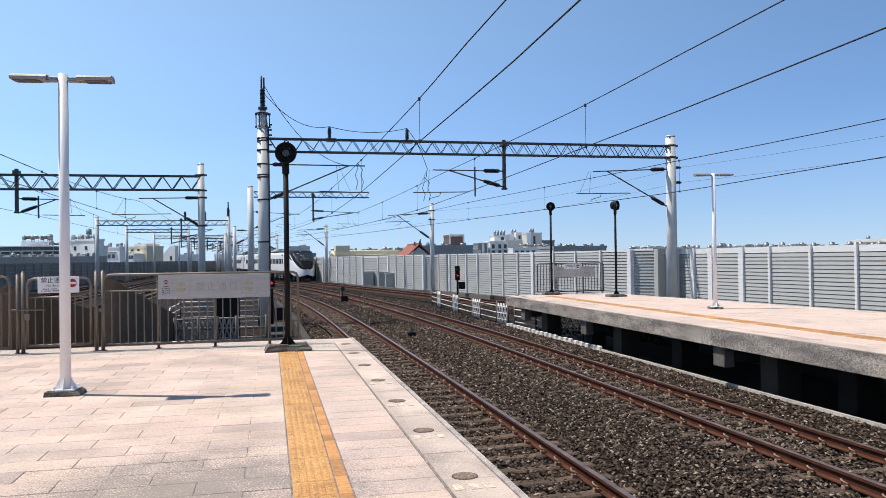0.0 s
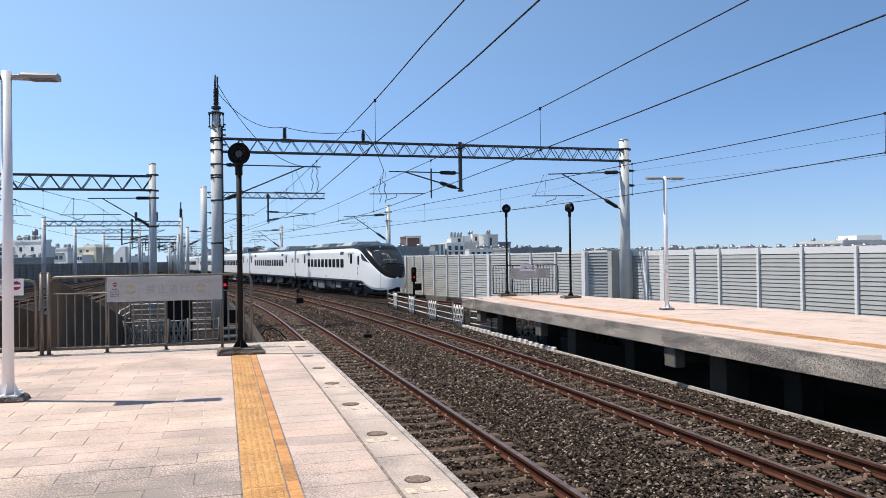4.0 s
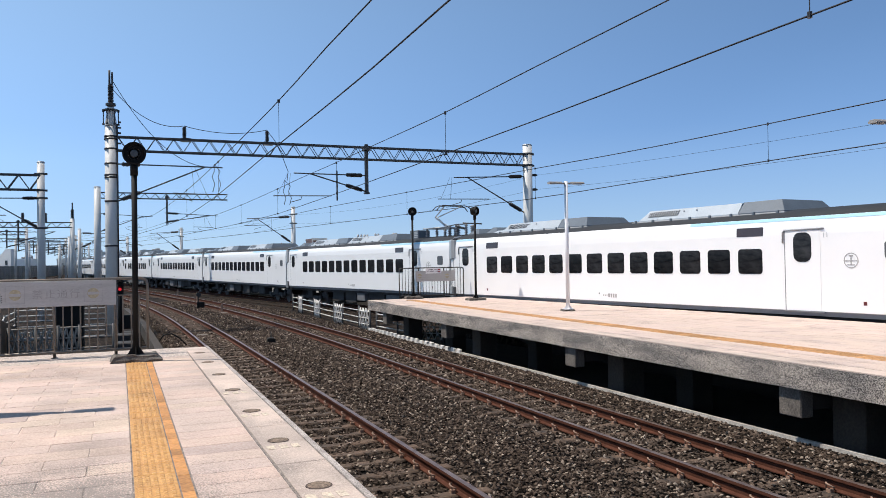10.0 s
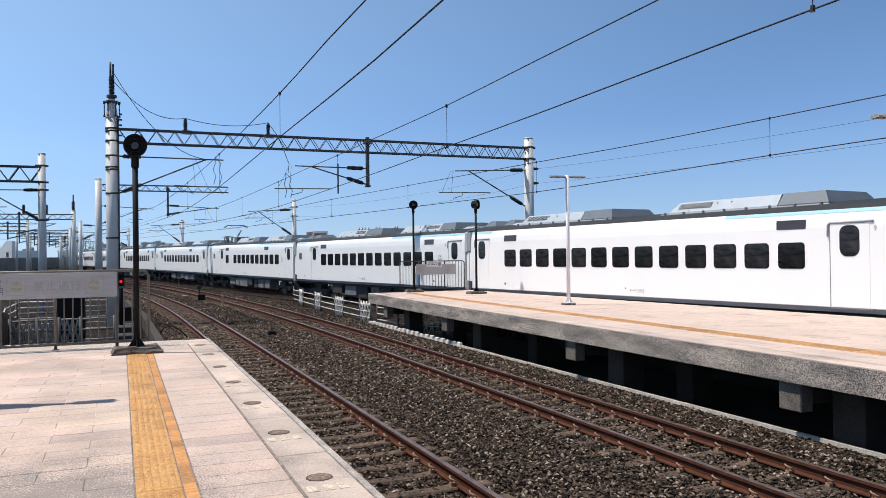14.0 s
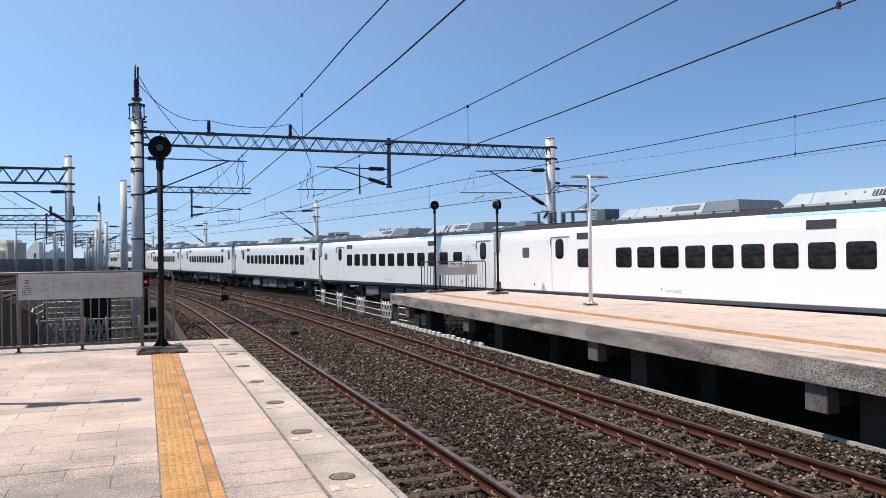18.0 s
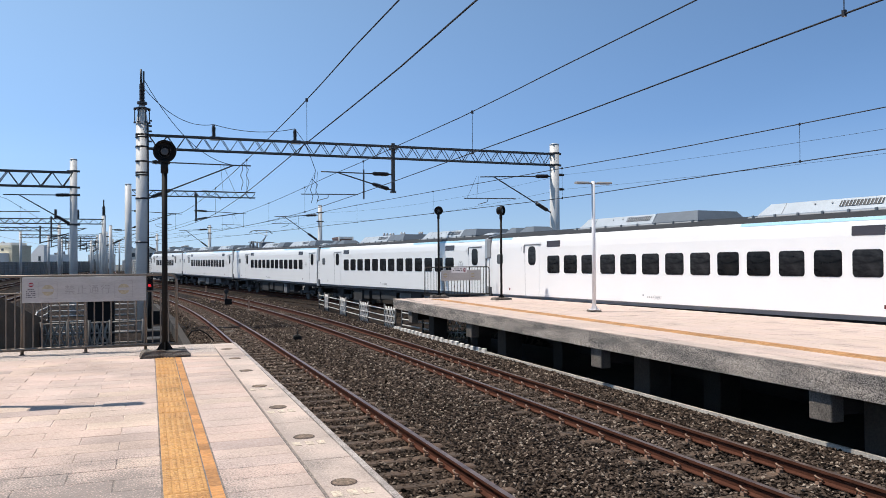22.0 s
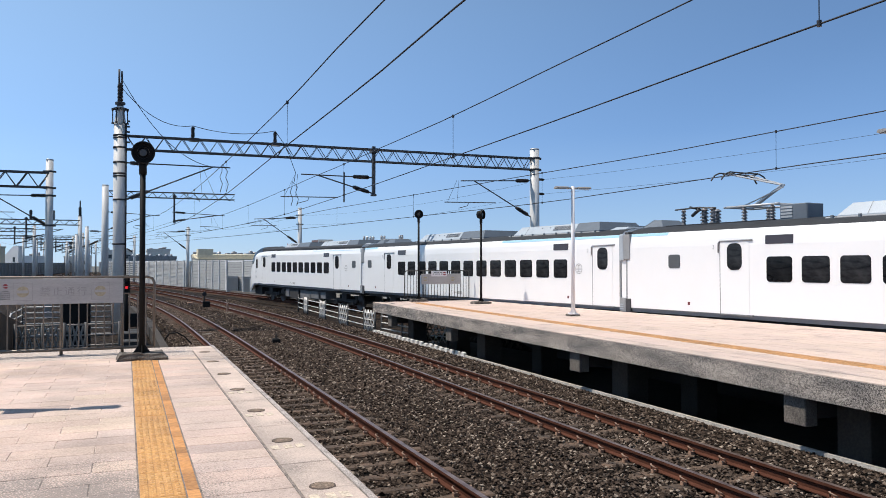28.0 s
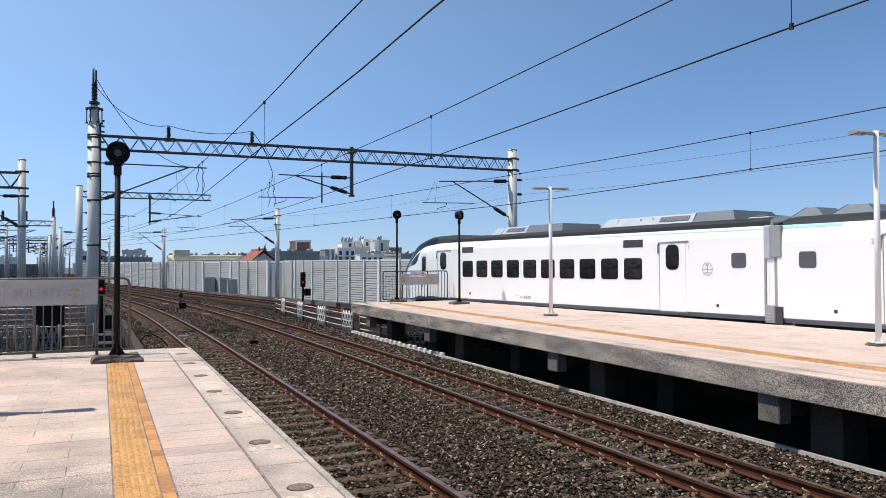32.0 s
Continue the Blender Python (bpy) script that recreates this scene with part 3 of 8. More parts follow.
bm = bmesh.new()
prof = [(-0.12, -0.2), (-0.1, -0.02), (-0.08, 0.0), (0.08, 0.0), (0.1, -0.02), (0.12, -0.2)]
sec_x = [(-1.0, -0.03), (-0.95, -0.004), (-0.42, 0.0), (-0.3, -0.012), (0.3, -0.012), (0.42, 0.0), (0.95, -0.004), (1.0, -0.03)]
strip(bm, [[(x, a, b + dz * (b > -0.1)) for a, b in prof] for x, dz in sec_x])
bmesh.ops.recalc_face_normals(bm, faces=bm.faces[:])
SLEEPER = mesh_of("sleeper", bm, M_SLEEPER)
bm = bmesh.new()
pts = [Vector((0, -0.05, 0.0))] + [Vector((0.035 * math.sin(a), 0.05 * math.cos(a) * -1, 0.05 + 0.035 * math.cos(a * 0.5))) for a in np.linspace(0, 4.6, 8)]
tube(bm, pts, 0.011, 5)
box(bm, -0.03, 0.03, -0.03, 0.03, -0.02, 0.02)
CLIP = mesh_of("clip", bm, M_CLIP)


def track(name, line, s0, s1, clips=(0, 0), sink=0.152, label="rusty rails on concrete sleepers in ballast"):
    t = thing(name, pose(0, 0, 0), label, "railway track", "railway tracks", "structure")
    for off in (-0.566, 0.566):
        part("rail", rail_mesh(line, off, s0, 200), [M_RUST, M_RAILTOP], t)
    s = math.ceil(s0 / 0.6) * 0.6
    n = 0
    while s < s1 and n < 150:
        p = line.at(s, (n * 7 % 5 - 2) * 0.008, RAIL - sink - (n * 3 % 4) * 0.002)
        sl = part("sleeper", SLEEPER, None, t, at=Matrix.Translation(p) @ Matrix.Rotation(line.heading(s), 4, "Z"))
        if clips[0] < s < clips[1]:
            for off in (-0.566, 0.566):
                for side in (-1, 1):
                    part("clip", CLIP, None, sl, at=pose(off + side * 0.085, 0.0, 0.02, 0, 0, 0 if side > 0 else 180))
        s += 0.6
        n += 1
    return t


track("track_1", T1, -15.0, 75, (1, 22))
track("track_2", T2, -15.0, 75, (3, 22), 0.165)
track("track_3", T3MID, 14, 100)
track("track_4", T0, 10, 90)
track("track_5", T9, 10, 90)
track("track_6", T10, 20, 110)


def stones(name, line, ranges, count, seed, label, size=(0.024, 0.042), z=-1.352):
    """Loose crushed stones, scattered over stretches (s0, s1, left, right) of a track."""
    rng = np.random.default_rng(seed)
    base = np.array([(1, 0, 0), (0, 1, 0), (-1, 0, 0), (0, -1, 0), (0, 0, 0.8), (0, 0, -0.8)], float)
    tri = np.array([(0, 1, 4), (1, 2, 4), (2, 3, 4), (3, 0, 4), (1, 0, 5), (2, 1, 5), (3, 2, 5), (0, 3, 5)])
    area = np.array([(b - a) * (d - c) * w for a, b, c, d, w in ranges])
    V = []
    for (a, b, c, d, w), n in zip(ranges, (area / area.sum() * count).astype(int)):
        s, r = rng.uniform(a, b, n), rng.uniform(c, d, n)
        x = np.interp(s, line.s, line.x) + np.cos(np.interp(s, line.s, line.th)) * r
        y = np.interp(s, line.s, line.y) + np.sin(np.interp(s, line.s, line.th)) * r
        ok = x < np.interp(y, [p[1] for p in KERB], [p[0] for p in KERB]) - 0.04
        s, x, y = s[ok], x[ok], y[ok]
        n = len(s)
        r = r[ok]
        kx = np.interp(y, [p[1] for p in KERB], [p[0] for p in KERB]) - x
        up = rng.uniform(-0.012, 0.032, n) + 0.004 * (np.abs(r) < 0.95) + 0.055 * np.clip(1 - kx / 1.0, 0, 1)
        pos = np.stack([x, y, z + up], 1)
        sc = rng.uniform(*size, (n, 1, 1)) * (1 + (s[:, None, None] > 16) * 0.35)
        sh = base[None] * rng.uniform(0.62, 1.2, (n, 6, 1)) * np.array([1.05, 0.82, 0.66])
        an = rng.uniform(0, math.tau, n)
        ca, sa = np.cos(an)[:, None], np.sin(an)[:, None]
        tilt = rng.uniform(-0.9, 0.9, n)
        ct, st = np.cos(tilt)[:, None], np.sin(tilt)[:, None]
        X, Y, Z = sh[..., 0], sh[..., 1], sh[..., 2]
        X, Z = X * ct - Z * st, X * st + Z * ct
        V.append(np.stack([X * ca - Y * sa, X * sa + Y * ca, Z], -1) * sc + pos[:, None])
    V = np.concatenate(V)
    n = len(V)
    F = (tri[None] + (np.arange(n) * 6)[:, None, None]).reshape(-1, 3)
    me = bpy.data.meshes.new(name)
    me.vertices.add(n * 6)
    me.vertices.foreach_set("co", V.reshape(-1))
    me.loops.add(len(F) * 3)
    me.loops.foreach_set("vertex_index", F.reshape(-1))
    me.polygons.add(len(F))
    me.polygons.foreach_set("loop_start", np.arange(len(F)) * 3)
    me.polygons.foreach_set("use_smooth", np.zeros(len(F), dtype=bool))
    me.update(calc_edges=True)
    me.materials.append(M_STONES)
    return tagged(new(name, me), label, "ballast", kind="stuff")


M_STONES = mat("crushed_stone", (0.16, 0.14, 0.12), 0.9, spec=0.15, var=0.1, scale=4, fine=50, bump=0.3)
_nt = M_STONES.node_tree
_geo = _nt.nodes.new("ShaderNodeNewGeometry")
_rmp = _nt.nodes.new("ShaderNodeValToRGB")
_cr = _rmp.color_ramp
_cr.elements[0].color, _cr.elements[1].color = (0.009, 0.0052, 0.0036, 1), (0.059, 0.035, 0.025, 1)
_e = _cr.elements.new(0.91)
_e.color = (0.12, 0.087, 0.067, 1)
_cr.elements[-1].color = (0.38, 0.31, 0.25, 1)
_cr.elements[1].position = 0.86
_nt.links.new(_geo.outputs["Random Per Island"], _rmp.inputs[0])
_nt.links.new(_rmp.outputs[0], _nt.nodes["Principled BSDF"].inputs["Base Color"])
stones("ballast_stones", T1, [(-8, 4, -1.6, 6.7, 0.35), (4, 17, -1.6, 6.7, 3.2), (17, 32, -1.6, 6.5, 1.5), (32, 60, -1.5, 6.0, 0.45)], 118000, 5, "loose dark crushed stones between and beside the rails")

# ---- sound barrier ----
SLATS = {}
# darker than the slats: shade of the louvre gaps put into the colour
M_BACK = mat("gap_shade_grey_sheet", (0.14, 0.14, 0.14), 0.7, var=0.06)


def slat_mesh(length):
    key = round(length, 2)
    if key not in SLATS:
        bm = bmesh.new()
        # one louvre blade, leaning out towards its foot
        prof = [(0.0, -0.068), (-0.028, -0.072), (-0.034, -0.062), (-0.012, 0.068), (0.0, 0.068)]
        rows = [[(x, u, z) for x, z in prof + prof[:1]] for u in (0.0, key)]
        strip(bm, rows)
        bmesh.ops.recalc_face_normals(bm, faces=bm.faces[:])
        SLATS[key] = mesh_of("slat", bm, M_PANEL)
    return SLATS[key]


def barrier_bay(parent, a, b, z0, z1, wide, cap=0.1, pitch=0.155):
    """One bay from a to b: a post at a, slats, a plain light cap panel."""
    d = Vector((b[0] - a[0], b[1] - a[1], 0))
    L = d.length
    m = Matrix.Translation((a[0], a[1], 0)) @ Matrix.Rotation(math.atan2(d.y, d.x) - math.pi / 2, 4, "Z")
    bm = bmesh.new()
    w = 0.15 if wide else 0.055
    box(bm, -0.12, 0.1, -w, w, z0, z1 + 0.01)
    part("post", bm, M_POST, parent, at=m)
    bm = bmesh.new()
    box(bm, -0.03, 0.03, w, L - 0.07, z1 - cap, z1 - 0.01)
    part("cap_panel", bm, M_POST, parent, at=m)
    # dark sheet behind the slats, showing as shade between them
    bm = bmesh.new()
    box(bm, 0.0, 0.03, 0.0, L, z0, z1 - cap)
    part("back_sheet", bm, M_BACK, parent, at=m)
    z = z1 - cap - 0.1
    me = slat_mesh(L)
    while z > z0:
        part("slat", me, None, parent, at=m @ Matrix.Translation((0, 0, z)))
        z -= pitch


TOP = 1.66
wall_1 = thing("sound_barrier", pose(0, 0, 0), "grey louvred metal sound barrier with white posts", "sound barrier", "sound barriers", "structure")


def line_pts(a, b, tans):
    return [(a / (t - b) * t, a / (t - b)) for t in tans]


S0 = line_pts(22.7, -0.1, [1.42, 1.23, 1.0713, 0.9557, 0.8539, 0.7757, 0.7078, 0.6619, 0.6127, 0.5849, 0.5619, 0.547])
far0 = [(22.7 - 0.1 * y, y) for y in np.arange(-40, 13.5, 2.16)]
pts0 = far0 + S0
for i, (a, b) in enumerate(zip(pts0[:-1], pts0[1:])):
    barrier_bay(wall_1, a, b, -1.6 if i > len(far0) - 5 else -1.0, TOP, i - len(far0) in (7, 8, 9), cap=0.25)
S1 = line_pts(24.3, -0.18, [0.488, 0.445, 0.408, 0.3763, 0.3463, 0.3255, 0.3046, 0.2876, 0.2696, 0.2541, 0.2420, 0.2311, 0.216])
S2 = line_pts(23.5, -0.18, [0.196, 0.183, 0.171, 0.160, 0.150, 0.137])
S3 = line_pts(22.9, -0.18, [0.1166, 0.108, 0.1, 0.092, 0.084, 0.0753])
S4 = line_pts(22.5, -0.18, [0.066, 0.058, 0.05, 0.042, 0.034, 0.026])
S5 = [tuple(SIDE.at(q, 4.7).xy) for q in range(116, 260, 7)]
prev = S0
for k, seg in enumerate((S1, S2, S3, S4, S5)):
    w = thing("sound_barrier", pose(0, 0, 0), "grey louvred metal sound barrier with white posts", "sound barrier", "sound barriers", "structure")
    barrier_bay(w, prev[-1], seg[0], -1.6, TOP - 0.02, k == 0, cap=0.05 if k == 0 else 0.2)
    if k == 0:
        q = Vector((*prev[-1], 0)).lerp(Vector((*seg[0], 0)), 0.2)
        bm = bmesh.new()
        box(bm, q.x - 0.3, q.x + 0.3, q.y - 0.2, q.y + 0.2, -1.6, TOP)
        part("return_post", bm, M_PANEL, w)
    for i, (a, b) in enumerate(zip(seg[:-1], seg[1:])):
        barrier_bay(w, a, b, -1.6, TOP, i in (0, len(seg) - 2) or (k == 0 and i == 4), pitch=0.155 if k < 4 else 0.31)
    prev = seg
# low kerb in front of the barrier
bm = bmesh.new()
band(bm, [(p[0] - 0.35, p[1]) for p in S1 + S2 + S3], -0.35, 0.2, -1.75, -1.22)
bmesh.ops.recalc_face_normals(bm, faces=bm.faces[:])
structure("barrier_kerb", bm, M_CONC_DK, "dark concrete trough along the sound barrier", "kerb")
bm = bmesh.new()
band(bm, [(p[0] - 0.75, p[1]) for p in S1[6:] + S2 + S3[:2]], -0.25, 0.0, -1.6, -1.18)
bmesh.ops.recalc_face_normals(bm, faces=bm.faces[:])
structure("cable_trough", bm, M_DECK, "pale concrete cable trough beside the track", "cable trough")
# left barrier
M_LEFTPANEL = mat("dull_grey_barrier_panel", (0.22, 0.21, 0.2), 0.7, var=0.08, scale=0.3, fine=6)
M_LEFTRIB = mat("grey_barrier_frame", (0.3, 0.29, 0.28), 0.6, var=0.06)
wl_ = thing("sound_barrier", pose(0, 0, 0), "plain grey sound barrier across the tracks", "sound barrier", "sound barriers", "structure")
LB = [(float(np.interp(y, [10, 50, 90, 130, 180, 230, 262, 310], [-24.5, -24, -24, -22.5, -19.8, -16.6, -15.6, -16.9])), y) for y in range(10, 312, 3)]
bm = bmesh.new()
band(bm, LB, -0.06, 0.06, -1.75, 1.4)
bmesh.ops.recalc_face_normals(bm, faces=bm.faces[:])
part("panel", bm, M_LEFTPANEL, wl_)
for p in LB:
    bm = bmesh.new()
    box(bm, p[0] + 0.06, p[0] + 0.2, p[1] - 0.06, p[1] + 0.06, -1.75, 1.44)
    part("post", bm, M_LEFTRIB, wl_)
for k in range(6):
    bm = bmesh.new()
    band(bm, LB, 0.062, 0.1, 0.95 - k * 0.42, 1.0 - k * 0.42)
    part("panel_rib", bm, M_LEFTRIB, wl_)


# ---- overhead line ----
def truss_beam(parent, a, b, depth, width=0.34, pitch=0.75, r=0.03):
    """A lattice beam between two points at the height of its upper chords."""
    a, b = Vector(a), Vector(b)
    d = (b - a).normalized()
    side = Vector((-d.y, d.x, 0))
    L = (b - a).length
    for k in (-1, 1):
        for dz in (0, -depth):
            bm = bmesh.new()
            o = side * (k * width / 2) + Vector((0, 0, dz))
            m = Matrix.Translation(a + o)
            ang = math.atan2(d.y, d.x)
            box(bm, 0, L, -r, r, -r, r)
            bmesh.ops.transform(bm, matrix=m @ Matrix.Rotation(ang, 4, "Z"), verts=bm.verts)
            part("chord", bm, M_TRUSS, parent)
    n = max(2, round(L / pitch))
    for k in (-1, 1):
        for i in range(n):
            p, q = a + d * (L * i / n), a + d * (L * (i + 0.5) / n)
            e = a + d * (L * (i + 1) / n)
            o = side * (k * width / 2)
            bm = bmesh.new()
            cyl(bm, p + o, q + o - Vector((0, 0, depth)), r * 0.62, n=4, caps=False)
            cyl(bm, q + o - Vector((0, 0, depth)), e + o, r * 0.62, n=4, caps=False)
            part("lattice_bar", bm, M_TRUSS, parent)
    bm = bmesh.new()
    for i in range(n + 1):
        p = a + d * (L * i / n)
        for dz in (0, -depth):
            cyl(bm, p + side * width / 2 + Vector((0, 0, dz)), p - side * width / 2 + Vector((0, 0, dz)), r * 0.5, n=4, caps=False)
    part("cross_bracing", bm, M_TRUSS, parent)["kind"] = "stuff"


def mast(parent, x, y, top, r, foot=-1.75, name="pole"):
    bm = bmesh.new()
    cyl(bm, (x, y, foot), (x, y, top), r * 1.12, r, n=16)
    p = part(name, bm, M_MAST, parent)
    bm = bmesh.new()
    cyl(bm, (x, y, top), (x, y, top + 0.06), r * 1.06, r * 0.9, n=16)
    part("cap", bm, M_GALV, p)
    return p


def collar(parent, x, y, z, r, h=0.07, material=None):
    bm = bmesh.new()
    cyl(bm, (x, y, z - h / 2), (x, y, z + h / 2), r, n=14)
    for k in (-1, 1):
        box(bm, x + k * (r + 0.05) - 0.05, x + k * (r + 0.05) + 0.05, y - 0.04, y + 0.04, z - h / 2, z + h / 2)
    part("collar", bm, material or M_TRUSS, parent)


def lathe(bm, a, b, profile, n=9):
    """A turned body along a line: (share of the length, radius) pairs."""
    a, b = Vector(a), Vector(b)
    q = (b - a).normalized()
    u = q.orthogonal().normalized()
    v = q.cross(u)
    rings = [[bm.verts.new(a.lerp(b, k) + (u * math.cos(i * math.tau / n) + v * math.sin(i * math.tau / n)) * r) for i in range(n)] for k, r in profile]
    for lo, hi in zip(rings[:-1], rings[1:]):
        for i in range(n):
            bm.faces.new((lo[i], lo[(i + 1) % n], hi[(i + 1) % n], hi[i]))
    bm.faces.new(rings[0][::-1])
    bm.faces.new(rings[-1])


def shed_bar(bm, a, b, r=0.06, n=9):
    """A ribbed insulator between two points, slimmer towards its ends."""
    n = round(n * 1.5)
    prof = [(0.0, r * 0.4)]
    for k in range(n):
        w = r * (1.0 if 0 < k < n - 1 else 0.75)
        prof += [((k + 0.1) / n, r * 0.66), ((k + 0.25) / n, w), ((k + 0.6) / n, w * 0.95), ((k + 0.9) / n, r * 0.66)]
    lathe(bm, a, b, prof + [(1.0, r * 0.4)])


def cantilever(parent, low, up, tip, contact, y, ins=0.7):
    """Bracket from a pole: stay, strut and steady arm in the plane y."""
    d = 1 if tip[0] > up[0] else -1
    bm = bmesh.new()
    V = lambda p: Vector((p[0], y, p[1]))
    lo, hi, tp = V(low), V(up), V(tip)
    e1 = (tp - hi).normalized()
    shed_bar(bm, hi + e1 * 0.15, hi + e1 * (0.15 + ins), 0.1)
    join = tp - e1 * 0.35
    e2 = (join - lo).normalized()
    part("insulator", bm, M_INSUL, parent)
    bm = bmesh.new()
    shed_bar(bm, lo + e2 * 0.15, lo + e2 * (0.2 + ins), 0.1)
    part("insulator", bm, M_INSUL, parent)
    bm = bmesh.new()
    cyl(bm, hi + e1 * (0.1 + ins), tp + e1 * 0.35, 0.028, n=7)
    cyl(bm, hi - e1 * 0.1, hi + e1 * 0.2, 0.03, n=7)
    part("top_tube", bm, M_TRUSS, parent)
    bm = bmesh.new()
    cyl(bm, lo + e2 * (0.15 + ins), join, 0.03, n=7)
    cyl(bm, lo - e2 * 0.05, lo + e2 * 0.2, 0.035, n=7)
    part("strut", bm, M_TRUSS, parent)
    bm = bmesh.new()
    c = V(contact)
    k = (lo.lerp(join, 0.62))
    reg = c + Vector((0, 0, 0.32))
    cyl(bm, Vector((k.x, y, reg.z + 0.04)), Vector((reg.x + d * 0.75, y, reg.z)), 0.022, n=6)
    tube(bm, [Vector((reg.x - d * 0.5, y, reg.z)), Vector((reg.x - d * 0.45, y, reg.z - 0.14)), c + Vector((0, 0, 0.05)), c], 0.016, 5)
    cyl(bm, Vector((reg.x + d * 0.1, y, reg.z)), Vector((reg.x, y, tp.z)), 0.008, n=4)
    cyl(bm, Vector((reg.x + d * 0.6, y, reg.z)), Vector((reg.x + d * 0.1, y, tp.z)), 0.008, n=4)
    part("steady_arm", bm, M_TRUSS, parent)


def hanger(parent, x, y, top, bottom, w=0.07):
    bm = bmesh.new()
    box(bm, x - w, x + w, y - w, y + w, bottom, top)
    part("drop_post", bm, M_TRUSS, parent)
    bm = bmesh.new()
    box(bm, x - w - 0.06, x + w + 0.06, y - 0.24, y + 0.24, top - 0.3, top - 0.1)
    part("clamp", bm, M_TRUSS, parent)
    bm = bmesh.new()
    box(bm, x - w - 0.04, x + w + 0.04, y - 0.12, y + 0.12, bottom - 0.03, bottom + 0.05)
    part("clamp", bm, M_TRUSS, parent)


PY = 34.2
portal = thing("catenary_portal", pose(0, 0, 0), "grey steel overhead-line portal with a lattice beam across the tracks", "catenary portal", "overhead-line portals")
mast(portal, -0.26, PY, 7.02, 0.235)
mast(portal, 18.86, PY, 7.05, 0.23)
truss_beam(portal, (0.0, PY, 6.6), (18.62, PY, 6.6), 0.55, pitch=0.72)
for z in (6.62, 6.05):
    collar(portal, 18.86, PY, z, 0.27, 0.1)
for z in (6.6, 6.5, 6.1, 5.04, 4.94, 2.18, 5.5, 3.98):
    bm = bmesh.new()
    cyl(bm, (-0.26, PY, z - 0.035), (-0.26, PY, z + 0.035), 0.262, n=16)
    part("band", bm, M_INSUL, portal)
for z in (7.2, 6.98, 6.76, 6.34):
    bm = bmesh.new()
    box(bm, 0.0, 0.12, PY - 0.05, PY + 0.05, z - 0.03, z + 0.03)
    part("cable_cleat", bm, M_INSUL, portal)
bm = bmesh.new()
lathe(bm, (-0.26, PY, 7.05), (-0.26, PY, 7.85), [(0, 0.235), (0.3, 0.2), (1, 0.12)], 14)
part("cone", bm, M_MAST, portal)
for k in range(6):
    c, q = -0.26 + 0.28 * math.cos(k * math.tau / 6), PY + 0.28 * math.sin(k * math.tau / 6)
    bm = bmesh.new()
    lathe(bm, (c, q, 7.06), (c, q, 7.7), [(0, 0.05), (0.1, 0.05), (0.13, 0.022), (0.82, 0.022), (0.85, 0.05), (1, 0.05)], 6)
    part("cage_rod", bm, M_INSUL, portal)
bm = bmesh.new()
lathe(bm, (-0.26, PY, 7.66), (-0.26, PY, 7.98), [(0, 0.29), (0.12, 0.29), (0.13, 0.13), (0.6, 0.13), (0.62, 0.2), (0.9, 0.2), (1, 0.1)], 14)
part("cable_head", bm, M_INSUL, portal)
bm = bmesh.new()
shed_bar(bm, (-0.26, PY, 7.95), (-0.26, PY, 8.75), 0.12, 9)
part("cable_termination", bm, M_INSUL, portal)
bm = bmesh.new()
cyl(bm, (-0.3, PY, 8.75), (-0.3, PY, 9.3), 0.04, n=8)
cyl(bm, (-0.2, PY, 8.7), (-0.2, PY, 9.22), 0.04, n=6)
part("arrester_top", bm, M_TRUSS, portal)
bm = bmesh.new()
tube(bm, [(-0.03, PY - 0.15, 7.1), (-0.02, PY - 0.17, 4.0), (-0.03, PY - 0.16, -1.2)], 0.03, 6)
part("down_cable", bm, M_INSUL, portal)
# insulators on the beam, and the jumpers
for x, z in ((2.57, 6.65), (6.0, 6.65)):
    bm = bmesh.new()
    shed_bar(bm, (x, PY, z), (x, PY, z + 0.5), 0.09, 7)
    box(bm, x - 0.15, x + 0.25, PY - 0.2, PY + 0.2, z - 0.12, z)
    part("post_insulator", bm, M_INSUL, portal)


def sag(a, b, drop, n=14):
    a, b = Vector(a), Vector(b)
    return [a.lerp(b, k / n) - Vector((0, 0, drop * 4 * (k / n) * (1 - k / n))) for k in range(n + 1)]


bm = bmesh.new()
tube(bm, sag((-0.2, PY, 8.55), (2.57, PY, 7.18), 0.5) + sag((2.57, PY, 7.18), (6.0, PY, 7.18), 0.22)[1:], 0.014, 5)
tube(bm, sag((-0.2, PY, 8.9), (3.9, PY, 5.5), 1.0), 0.014, 5)
tube(bm, [(6.0, PY, 7.18), (6.35, PY, 6.7), (6.6, PY, 6.2), (6.9, PY, 5.4), (6.85, PY, 5.0)], 0.014, 5)
part("jumper_cable", bm, M_WIRE, portal)
for x, zs in ((3.82, (5.62, 5.3, 5.05, 4.75, 4.4)), (6.8, (5.0, 4.75, 4.5, 4.2, 3.9))):
    for side in (-1, 1):
        bm = bmesh.new()
        tube(bm, [(x + side * 0.12 * min(1, k) + (0.05 if k % 2 else -0.05), PY - 0.1 * k, z) for k, z in enumerate(zs)], 0.014, 5)
        part("jumper_loop", bm, M_WIRE, portal)
cantilever(portal, (0.0, 4.0), (-0.02, 5.5), (3.75, 5.48), (2.85, 4.0), PY)
cantilever(portal, (18.6, 3.72), (18.66, 5.5), (15.2, 5.36), (14.75, 3.98), PY)
hanger(portal, 10.49, PY, 6.75, 4.5)
cantilever(portal, (10.42, 4.6), (10.42, 5.32), (7.5, 5.34), (7.0, 4.0), PY, 0.75)
bm = bmesh.new()
cyl(bm, (9.1, PY, 5.5), (9.1, PY, 4.15), 0.035, n=6)
part("stay_post", bm, M_TRUSS, portal)
